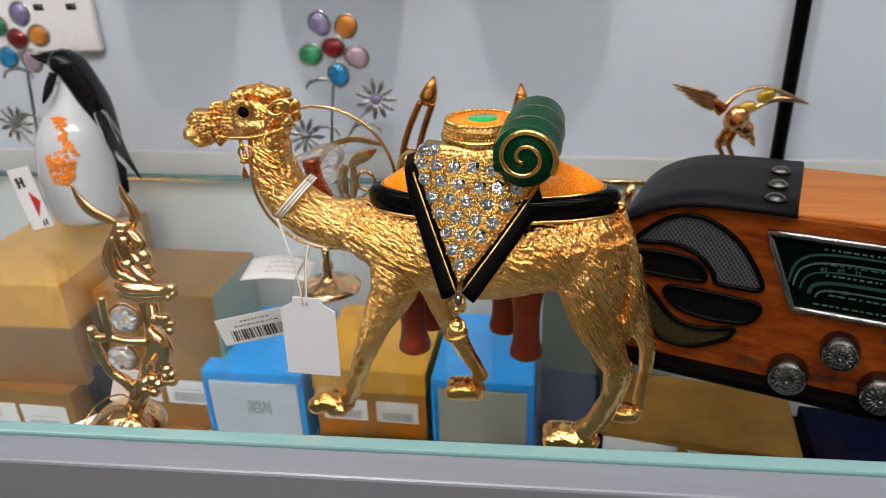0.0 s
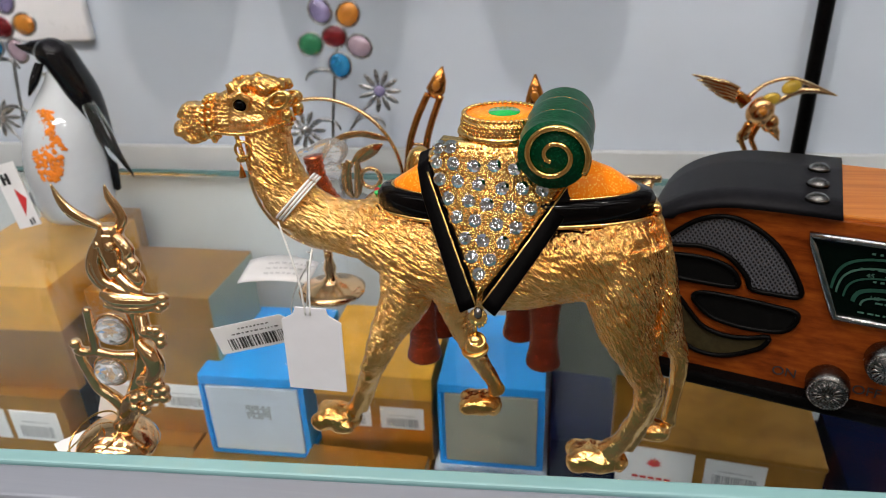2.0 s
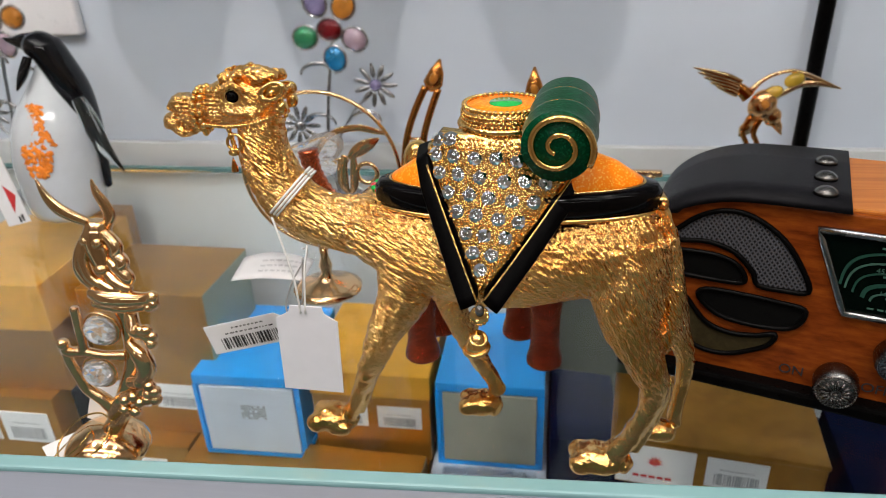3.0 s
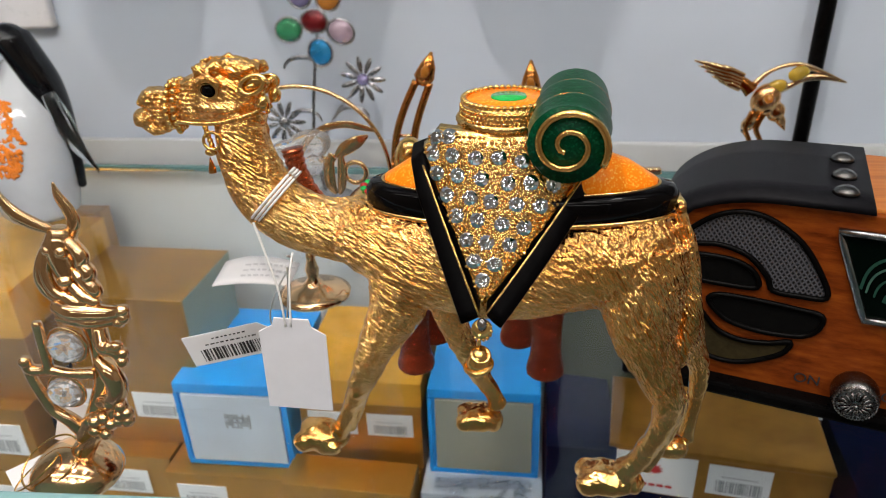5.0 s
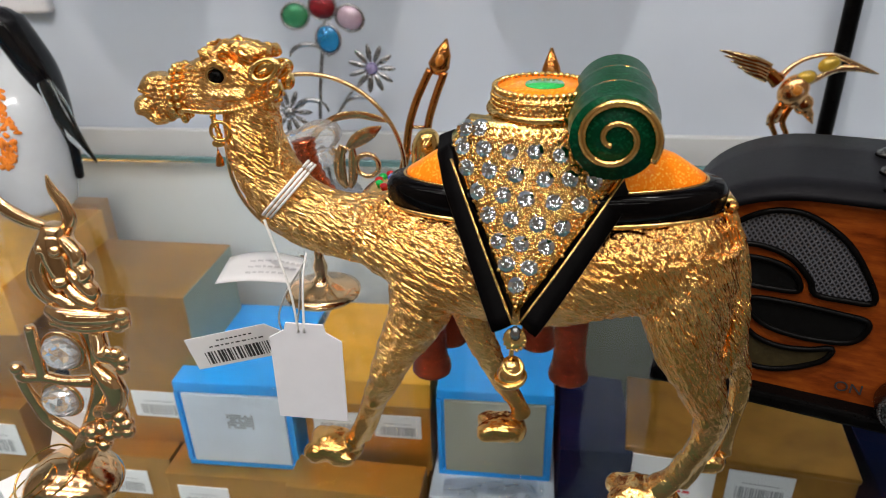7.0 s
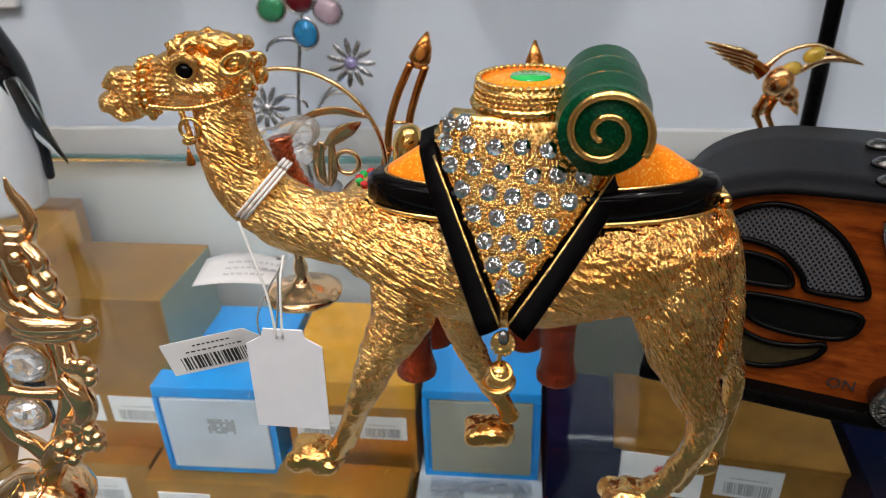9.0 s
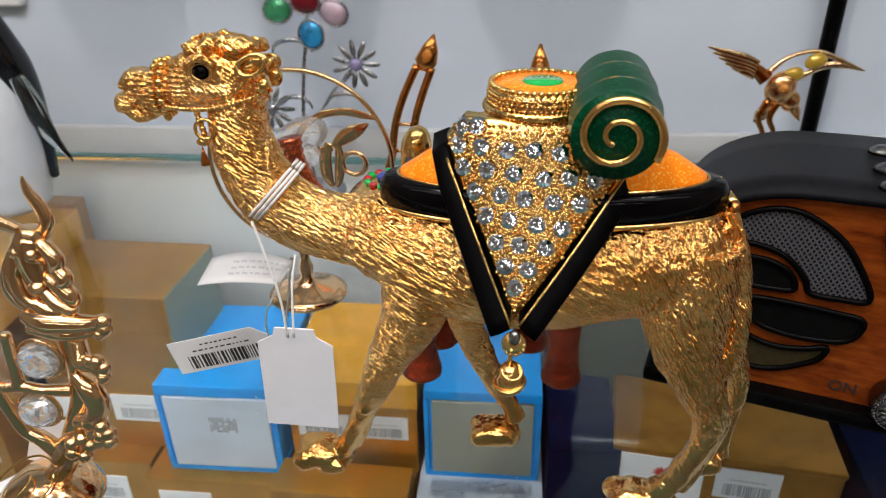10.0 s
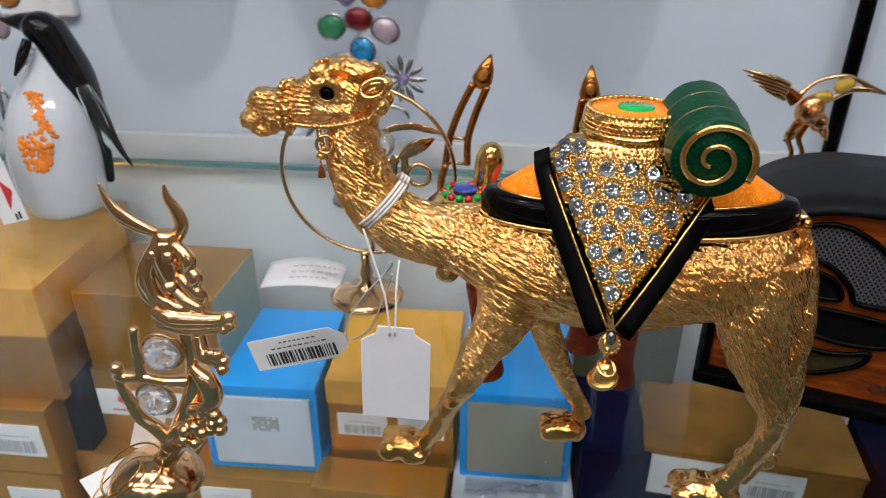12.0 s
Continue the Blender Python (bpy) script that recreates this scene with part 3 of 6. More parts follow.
    # near front leg: shoulder, bony knee, shin with its tendon, padded two-toed foot
    tube(bm, smooth_line([(0.0210, 0.230, 0.0680, 0.0096), (0.0207, 0.229, 0.0595, 0.0084), (0.0184, 0.2280, 0.0522, 0.0070), (0.0145, 0.2275, 0.0451, 0.0055), (0.0111, 0.2280, 0.0374, 0.0045), (0.0086, 0.2288, 0.0309, 0.0039), (0.0063, 0.2300, 0.0257, 0.0031), (0.0030, 0.2318, 0.0181, 0.0025), (-0.0002, 0.2333, 0.0103, 0.0025), (-0.0026, 0.2345, 0.0056, 0.0030)]), 18)
    tube(bm, smooth_line([(0.0092, 0.2300, 0.0275, 0.0014), (0.0054, 0.2325, 0.0174, 0.0012), (0.0014, 0.2345, 0.0076, 0.0015)]), 10)
    ball(bm, (0.0066, 0.2268, 0.0305), (0.0022, 0.0020, 0.0030), (0, 20, 0))
    ball(bm, (0.0064, 0.2272, 0.0258), (0.0016, 0.0016, 0.0014))
    ball(bm, (-0.0080, 0.2345, 0.0044), (0.0074, 0.0062, 0.0042), (0, 6, 0))
    ball(bm, (-0.0122, 0.2312, 0.0042), (0.0038, 0.0033, 0.0036))
    ball(bm, (-0.0122, 0.2374, 0.0042), (0.0038, 0.0033, 0.0036))
    ball(bm, (-0.0052, 0.2305, 0.0028), (0.0042, 0.0026, 0.0026))
    ball(bm, (-0.0020, 0.2350, 0.0030), (0.0024, 0.0036, 0.0028))
    # far front leg
    tube(bm, smooth_line([(0.0262, 0.240, 0.0590, 0.0062), (0.0293, 0.242, 0.0485, 0.0047), (0.0323, 0.244, 0.0378, 0.0041), (0.0362, 0.245, 0.0278, 0.0035), (0.0397, 0.246, 0.0192, 0.0029), (0.0430, 0.246, 0.0137, 0.0025), (0.0440, 0.246, 0.0090, 0.0028)]), 16)
    tube(bm, smooth_line([(0.0385, 0.2445, 0.0255, 0.0014), (0.0420, 0.2450, 0.0185, 0.0012), (0.0456, 0.2455, 0.0118, 0.0014)]), 8)
    ball(bm, (0.0455, 0.246, 0.0110), (0.0018, 0.0020, 0.0015))
    ball(bm, (0.0388, 0.246, 0.0046), (0.0068, 0.0054, 0.0041), (0, -4, 0))
    ball(bm, (0.0348, 0.2435, 0.0044), (0.0034, 0.0030, 0.0032))
    ball(bm, (0.0348, 0.2487, 0.0044), (0.0034, 0.0030, 0.0032))
    ball(bm, (0.0432, 0.246, 0.0040), (0.0027, 0.0042, 0.0036))
    # near hind leg: broad haunch, hock, shin with its tendon, foot
    tube(bm, smooth_line([(0.0794, 0.2295, 0.0725, 0.0104), (0.0797, 0.2275, 0.0655, 0.0104), (0.0800, 0.2258, 0.0571, 0.0094), (0.0814, 0.2248, 0.0498, 0.0077), (0.0837, 0.2240, 0.0440, 0.0063), (0.0863, 0.2235, 0.0378, 0.0052), (0.0886, 0.2232, 0.0323, 0.0041), (0.0880, 0.2232, 0.0254, 0.0032), (0.0859, 0.2235, 0.0187, 0.0029), (0.0829, 0.2240, 0.0116, 0.0029), (0.0796, 0.2243, 0.0070, 0.0036)]), 20)
    tube(bm, smooth_line([(0.0912, 0.2232, 0.0345, 0.0024), (0.0922, 0.2238, 0.0300, 0.0016), (0.0912, 0.2238, 0.0240, 0.0012), (0.0888, 0.2240, 0.0161, 0.0012), (0.0852, 0.2240, 0.0080, 0.0016)]), 10)
    ball(bm, (0.0868, 0.2200, 0.0318), (0.0018, 0.0012, 0.0024))
    ball(bm, (0.0758, 0.2245, 0.0044), (0.0082, 0.0062, 0.0042), (0, 8, 0))
    ball(bm, (0.0706, 0.2216, 0.0040), (0.0042, 0.0032, 0.0034))
    ball(bm, (0.0706, 0.2276, 0.0040), (0.0042, 0.0032, 0.0034))
    ball(bm, (0.0825, 0.2245, 0.0032), (0.0030, 0.0042, 0.0030))
    # far hind leg
    tube(bm, smooth_line([(0.0870, 0.240, 0.0600, 0.0090), (0.0925, 0.240, 0.0470, 0.0062), (0.0962, 0.240, 0.0385, 0.0042), (0.0990, 0.240, 0.0330, 0.0030), (0.0998, 0.240, 0.0254, 0.0024), (0.0994, 0.240, 0.0156, 0.0020), (0.0985, 0.2395, 0.0080, 0.0024)]), 16)
    ball(bm, (0.0946, 0.2390, 0.0040), (0.0056, 0.0046, 0.0036))
    ball(bm, (0.0912, 0.2390, 0.0036), (0.0030, 0.0040, 0.0030))
    ball(bm, (0.0997, 0.2390, 0.0072), (0.0015, 0.0018, 0.0014))
    # tail with its tuft of strands
    tube(bm, smooth_line([(0.0868, 0.231, 0.0815, 0.0016), (0.0896, 0.2300, 0.0751, 0.0017), (0.0914, 0.2290, 0.0678, 0.0018), (0.0921, 0.2285, 0.0602, 0.0021), (0.0922, 0.2280, 0.0523, 0.0023), (0.0916, 0.2280, 0.0457, 0.0020), (0.0910, 0.2280, 0.0400, 0.0008)]), 12)
    for dy, dx in ((-0.0018, -0.0010), (-0.0021, 0.0004), (-0.0016, 0.0016), (0.0, -0.0020)):
        tube(bm, smooth_line([(0.0919 + dx, 0.2285 + dy, 0.0610, 0.0006), (0.0920 + dx, 0.2280 + dy, 0.0530, 0.0009), (0.0914 + dx, 0.2280 + dy, 0.0450, 0.0008), (0.0908 + dx * 0.5, 0.2281 + dy * 0.6, 0.0400, 0.0004)]), 8)
    ob = part("body", bm, GOLD_FUR, camel, "gold body with engraved hair")
    fuse(ob, 0.00052, 3)
    fine = ob.modifiers.new("fine", "SUBSURF")
    fine.levels = fine.render_levels = 1
    return engrave(ob)


camel_body()
bm = bmesh.new()
for sy in (-1, 1):
    turn = Matrix.Rotation(radians(sy * 14), 3, "X") @ Matrix.Rotation(radians(-24), 3, "Y") @ Matrix.Rotation(radians(90), 3, "X")
    z0, x0 = (0.1102, -0.0128) if sy < 0 else (0.1078, -0.0140)
    torus_bm(0.0024, 0.0007, 26, 8, bm, Matrix.LocRotScale((x0, 0.239 + sy * 0.0060, z0), turn.to_euler(), (1.30, 0.80, 1)))
    ball(bm, (x0, 0.239 + sy * 0.0052, z0), (0.0030, 0.0006, 0.0018), (0, -24, 0))
    ball(bm, (x0 - 0.0006, 0.239 + sy * 0.0060, z0 - 0.0004), (0.0014, 0.0005, 0.0006), (0, -24, 0))
    ball(bm, (-0.0114, 0.239 + sy * 0.0040, 0.1056), (0.0017, 0.0018, 0.0022))
part("ear", bm, GOLD, camel)
for sy in (-1, 1):
    part("eye", ball(bmesh.new(), (-0.0238, 0.239 + sy * 0.0060, 0.1088), (0.0015, 0.0009, 0.0015), (0, 0, 0), 3), BLACK_ENAMEL, camel, "glossy black eye")
    part("eyelid", torus_bm(0.0019, 0.00042, 24, 8, None, Matrix.LocRotScale((-0.0238, 0.239 + sy * 0.0060, 0.1089), Euler((radians(90), 0, 0)), (1.15, 0.95, 1))), GOLD, camel)


# bridle: beaded straps round the muzzle and the jaw, with a rein ring
def bead_string(name, pts, r, label=""):
    """A row of small gold beads, each one a part."""
    bm = ball(bmesh.new(), (0, 0, 0), r, (0, 0, 0), 2)
    first = part(name, bm, GOLD, camel, label)
    first.location = pts[0]
    for p in pts[1:]:
        b = new(name, first.data)
        b.parent = camel
        b.location = p


noseband = []
for x0, lean, n, rz in ((-0.0362, 0.0006, 18, 0.0056), (-0.0343, 0.0005, 18, 0.0060)):
    for k in range(n):
        a = k * 2 * math.pi / n
        noseband.append((x0 + lean * math.sin(a), 0.239 + 0.0047 * math.cos(a), 0.1042 + rz * math.sin(a)))
bead_string("noseband_bead", noseband, 0.00088)
cheek = []
for sy in (-1, 1):
    for k in range(27):
        u = k / 26
        cheek.append((-0.0336 + 0.0226 * u, 0.239 + sy * (0.0046 + 0.0012 * math.sin(math.pi * u)), 0.1010 - 0.0006 * math.sin(math.pi * u) + 0.0034 * u ** 2.2))
bead_string("cheek_bead", cheek, 0.00062)
crown = [(-0.0122 + 0.0018 * math.sin(a), 0.239 + 0.0052 * math.cos(a), 0.1052 + 0.0050 * math.sin(a)) for a in [k * 2 * math.pi / 22 for k in range(22)]]
bead_string("headband_bead", crown, 0.0007)
bead_string("bridle_drop_bead", [(-0.0268 + 0.0002 * k, 0.2338, 0.1008 - 0.0011 * k) for k in range(7)], 0.00075)
part("rein_ring", torus_bm(0.0021, 0.00042, 28, 8, None, pose(-0.0250, 0.2328, 0.0966, 82, 0, 6)), GOLD, camel, "hanging gold ring")
part("bridle_stud", ball(bmesh.new(), (-0.0262, 0.2335, 0.0935), (0.0016, 0.0010, 0.0010)), GOLD, camel)
part("tassel", lathe([(0, -0.0022), (0.0010, -0.0020), (0.0009, -0.0008), (0.0004, 0.0010), (0, 0.0024)], 12, (-0.0266, 0.2334, 0.0902)), AMBER_GOLD, camel)
part("chin_knob", ball(bmesh.new(), (-0.0348, 0.2368, 0.0983), (0.0010, 0.0010, 0.0013)), GOLD, camel)

# saddle: black enamel rim, orange top, gold wire between
part("saddle_rim", lathe([(0.0, 0.0), (0.0362, 0.0), (0.0374, 0.0014), (0.0374, 0.0046), (0.0362, 0.0064), (0.0330, 0.0068), (0.0, 0.0068)], 56, (0.0497, 0.2345, 0.0803), 1.0, 0.35), BLACK_ENAMEL, camel, "glossy black enamel saddle rim")
part("saddle_top", lathe([(0.0, 0.0), (0.0328, 0.0), (0.0324, 0.0016), (0.0262, 0.0056), (0.0170, 0.0092), (0.0, 0.0112)], 56, (0.0495, 0.2350, 0.0864), 1.0, 0.35), ORANGE_ENAMEL, camel, "sparkling orange enamel saddle")
part("saddle_wire", torus_bm(0.0331, 0.0004, 72, 6, None, pose(0.0495, 0.2350, 0.0871), 0.35), GOLD, camel, "gold wire")
part("lid_seam", torus_bm(0.0373, 0.0006, 72, 6, None, pose(0.0497, 0.2345, 0.0805), 0.35), GOLD, camel, "gold lid seam")
part("hinge", tube(bmesh.new(), [(0.0868, 0.2295, 0.0830, 0.0014), (0.0868, 0.2355, 0.0830, 0.0014)], 12), GOLD, camel, "gold lid hinge")
part("hinge_pin", tube(bmesh.new(), [(0.0866, 0.2272, 0.0832, 0.0011), (0.0866, 0.2292, 0.0832, 0.0011)], 10), AMBER_GOLD, camel)


# hanging cloth: a plate that leans outwards towards its lower tip
def cloth(x, z, lift=0.0):
    """A place on the hanging cloth's face, lifted off it."""
    bow = 11.0 * (x - 0.045) ** 2
    return Vector((x, 0.2100 + (z - 0.064) * 0.46 + bow - lift * 0.91, z - lift * 0.42))


def cloth_plate(outline, back, front, n=10):
    """A plate over the cloth's outline (x, z), from back to front of its face."""
    bm = bmesh.new()
    dense = []
    for i, p in enumerate(outline):
        q = outline[(i + 1) % len(outline)]
        dense += [(p[0] + (q[0] - p[0]) * k / n, p[1] + (q[1] - p[1]) * k / n) for k in range(n)]
    cx = sum(p[0] for p in dense) / len(dense)
    cz = sum(p[1] for p in dense) / len(dense)
    layers = []
    for s, lift in ((1.0, back), (1.0, front - 0.0005), (0.985, front), (0.66, front), (0.33, front)):
        layers.append([bm.verts.new(cloth(cx + (x - cx) * s, cz + (z - cz) * s, lift)) for x, z in dense])
    for a, b in zip(layers, layers[1:]):
        for k in range(len(a)):
            bm.faces.new((a[k], a[(k + 1) % len(a)], b[(k + 1) % len(a)], b[k]))
    c = bm.verts.new(cloth(cx, cz, front))
    for k in range(len(dense)):
        bm.faces.new((layers[-1][k], layers[-1][(k + 1) % len(dense)], c))
    bm.faces.new(layers[0][::-1])
    bmesh.ops.recalc_face_normals(bm, faces=bm.faces[:])
    return bm


TIP, TL, TR, TM1, TM2 = (0.0426, 0.0652), (0.0279, 0.0968), (0.0645, 0.0921), (0.0318, 0.1010), (0.0541, 0.1000)
part("cloth", cloth_plate([TIP, TL, TM1, TM2, TR], -0.0022, 0.0), GOLD_BEAD, camel, "beaded gold cloth")


def band(p, q, w0, w1):
    """A raised strip beside the edge from p to q, outside the cloth."""
    d = Vector((q[0] - p[0], q[1] - p[1])).normalized()
    nrm = Vector((d.y, -d.x))
    if (nrm.x > 0) != (q[0] > 0.045):
        nrm = -nrm
    rows = []
    for k in range(15):
        u = k / 14
        w = w0 + (w1 - w0) * u
        rows.append((p[0] + (q[0] - p[0]) * u, p[1] + (q[1] - p[1]) * u, nrm.x * w, nrm.y * w, u))
    return rows


def band_bm(rows, prof):
    bm = bmesh.new()
    rings = []
    for x, z, nx, nz, u in rows:
        sink = 0.020 * max(0.0, u - 0.86)
        rings.append([bm.verts.new(cloth(x + nx * s, z + nz * s, h - sink)) for s, h in prof])
    for a, b in zip(rings, rings[1:]):
        for k in range(len(prof) - 1):
            bm.faces.new((a[k], a[k + 1], b[k + 1], b[k]))
        bm.faces.new((a[-1], a[0], b[0], b[-1]))
    bm.faces.new(rings[0])
    bm.faces.new(rings[-1])
    bmesh.ops.recalc_face_normals(bm, faces=bm.faces[:])
    return bm


BAND_PROFILE = [(0.02, -0.006), (0.02, 0.0003), (0.08, 0.0006), (0.5, 0.0007), (0.92, 0.0005), (1.0, 0.0), (1.04, -0.006)]
for p, q, w0, w1 in (((0.0420, 0.0640), (0.0280, 0.0936), 0.0048, 0.0038), ((0.0434, 0.0644), (0.0655, 0.0930), 0.0046, 0.0044)):
    rows = band(p, q, w0, w1)
    part("black_band", band_bm(rows, BAND_PROFILE), BAND_BLACK, camel, "raised black enamel band")
    wire = [(*cloth(x, z, 0.0005), 0.00030) for x, z, nx, nz, u in rows]
    part("band_wire", tube(bmesh.new(), wire, 8), GOLD, camel, "gold wire")


# beads between the stones
def inside_cloth(x, z, margin=0.0):
    poly = [TIP, TL, TM1, TM2, TR]
    n = len(poly)
    for i in range(n):
        (x0, z0), (x1, z1) = poly[i], poly[(i + 1) % n]
        L = math.hypot(x1 - x0, z1 - z0)
        if ((x1 - x0) * (z - z0) - (z1 - z0) * (x - x0)) / L > -margin:
            return False
    return True


GEMS = [(0.0311, 0.0996), (0.0342, 0.0999), (0.0307, 0.0963), (0.0353, 0.0963), (0.0403, 0.0963), (0.0452, 0.0963), (0.0502, 0.0955),
        (0.0317, 0.0925), (0.0366, 0.0924), (0.0415, 0.0920), (0.0474, 0.0913), (0.0523, 0.0910), (0.0572, 0.0902),
        (0.0343, 0.0882), (0.0392, 0.0881), (0.0440, 0.0872), (0.0496, 0.0869), (0.0546, 0.0864),
        (0.0365, 0.0841), (0.0413, 0.0836), (0.0464, 0.0829), (0.0511, 0.0822),
        (0.0384, 0.0794), (0.0430, 0.0788), (0.0481, 0.0785), (0.0405, 0.0754), (0.0451, 0.0748), (0.0428, 0.0712)]
rng = random.Random(5)
spots = []
row = 0
z = 0.064
while z < 0.1015:
    x = 0.024 + (0.00055 if row % 2 else 0)
    while x < 0.066:
        if inside_cloth(x, z, 0.0005) and all((x - a) ** 2 + (z - b) ** 2 > 0.00222 ** 2 for a, b in GEMS):
            spots.append((*cloth(x + rng.uniform(-1, 1) * 0.00022, z + rng.uniform(-1, 1) * 0.00022, 0.0002), rng.uniform(0.7, 1.2)))
        x += 0.00112
    z += 0.00100
    row += 1
# a ring of grains holds each stone
for a, b in GEMS:
    for k in range(12):
        t = 2 * math.pi * (k + rng.random() * 0.4) / 12
        x, z = a + 0.00228 * math.cos(t), b + 0.00228 * math.sin(t)
        if inside_cloth(x, z, 0.0002):
            spots.append((*cloth(x, z, 0.0004), rng.uniform(0.75, 1.0)))
bm = beads(spots, 0.00052)
part("bead_ground", bm, GOLD, camel, "fine gold beads between the stones")


def stone_mesh():
    """A round foil-backed brilliant: a star of steep facets inside a faceted crown."""
    bm = bmesh.new()
    r = 0.00204

    def ring(n, q, z, off=0.0):
        return [bm.verts.new((q * r * math.cos(radians(360 * k / n + off)), q * r * math.sin(radians(360 * k / n + off)), z)) for k in range(n)]
    c = bm.verts.new((0, 0, 0.00062))
    s1 = [bm.verts.new((0.40 * r * math.cos(radians(22.5 * k)), 0.40 * r * math.sin(radians(22.5 * k)), 0.00018 + (0.00056 if k % 2 else 0.0))) for k in range(16)]
    t = ring(16, 0.60, 0.00074)
    g = ring(16, 0.98, 0.0, 11.25)
    u = ring(16, 1.0, -0.0006, 11.25)
    for k in range(16):
        j = (k + 1) % 16
        bm.faces.new((c, s1[k], s1[j]))
        bm.faces.new((s1[k], t[k], t[j], s1[j])) if k % 2 else (bm.faces.new((s1[k], t[k], t[j])), bm.faces.new((s1[k], t[j], s1[j])))
        bm.faces.new((t[k], g[k], t[j]))
        bm.faces.new((t[j], g[k], g[j]))
        bm.faces.new((g[k], u[k], u[j], g[j]))
    bmesh.ops.recalc_face_normals(bm, faces=bm.faces[:])
    me = bpy.data.meshes.new("stone")
    bm.to_mesh(me)
    bm.free()
    me.materials.append(STONE)
    return me


STONE_MESH = stone_mesh()
face_turn = Vector((0, -0.91, 0.42)).to_track_quat("Z", "Y").to_matrix().to_4x4()
for k, (gx, gz) in enumerate(GEMS):
    ob = new("stone", STONE_MESH)
    ob.parent = camel
    ob.matrix_basis = Matrix.Translation(cloth(gx, gz, 0.0004)) @ face_turn @ pose(0, 0, 0, rng.uniform(-7, 7), rng.uniform(-7, 7), rng.uniform(0, 45))

# hump: gold shoulders, roped collar and enamel lid
HUMP = [(0.0235, 0.0000), (0.0226, 0.0040), (0.0205, 0.0080), (0.0172, 0.0112), (0.0135, 0.0130), (0.0112, 0.0146), (0.0106, 0.0170)]
part("hump", lathe([(0.0, 0.0)] + HUMP + [(0.0, 0.0170)], 48, (0.0462, 0.2392, 0.0850), 0.90, 0.62), GOLD_BEAD, camel, "gold shoulders of the hump")
spots = []
for (r0, z0), (r1, z1) in zip(HUMP[1:], HUMP[2:]):
    for j in range(4):
        q, zz = r0 + (r1 - r0) * j / 4, z0 + (z1 - z0) * j / 4
        n = int(2 * math.pi * q / 0.00120)
        for k in range(n):
            a = 2 * math.pi * (k + 0.5 * (j % 2)) / n
            if math.sin(a) < 0.25:
                spots.append((0.0462 + 0.90 * q * math.cos(a), 0.2392 + 0.62 * q * math.sin(a), 0.0850 + zz, rng.uniform(0.75, 1.2)))
bm = beads(spots, 0.00054)
part("bead_ground", bm, GOLD, camel, "fine gold beads on the hump")
part("collar", lathe([(0.0, 0.0), (0.0104, 0.0), (0.0104, 0.0080), (0.0096, 0.0084), (0.0094, 0.0074), (0.0, 0.0074)], 40, (0.0465, 0.2375, 0.0978)), GOLD_BEAD, camel)
for j, (cz, cr) in enumerate(((0.0984, 0.0112), (0.0994, 0.0110), (0.1004, 0.0108), (0.1027, 0.0107), (0.1037, 0.0106), (0.1047, 0.0106))):
    spots = [(0.0465 + cr * math.cos(a), 0.2375 + cr * math.sin(a), cz, rng.uniform(0.8, 1.1)) for a in [2 * math.pi * (k + 0.5 * (j % 2)) / 62 for k in range(62)]]
    part("granulation", beads(spots, 0.00058), GOLD, camel, "row of gold grains")
part("rope", torus_bm(0.0108, 0.00095, 120, 8, None, pose(0.0465, 0.2375, 0.1016), 1.0, 44, 0.35), GOLD, camel, "twisted gold rope")
bead_string("collar_bead", [(0.0465 + 0.0101 * math.cos(a), 0.2375 + 0.0101 * math.sin(a), 0.1062) for a in [k * 2 * math.pi / 44 for k in range(44)]], 0.00072)
part("lid_enamel", lathe([(0.0, 0.0), (0.0095, 0.0), (0.0093, 0.0006), (0.0050, 0.0011), (0.0, 0.0012)], 36, (0.0465, 0.2375, 0.1054)), ORANGE_ENAMEL, camel, "orange enamel lid")
part("lid_centre", lathe([(0.0, 0.0), (0.0044, 0.0), (0.0040, 0.0005), (0.0, 0.0007)], 30, (0.0470, 0.2370, 0.1064)), LEAF_ENAMEL, camel, "bright green enamel oval")


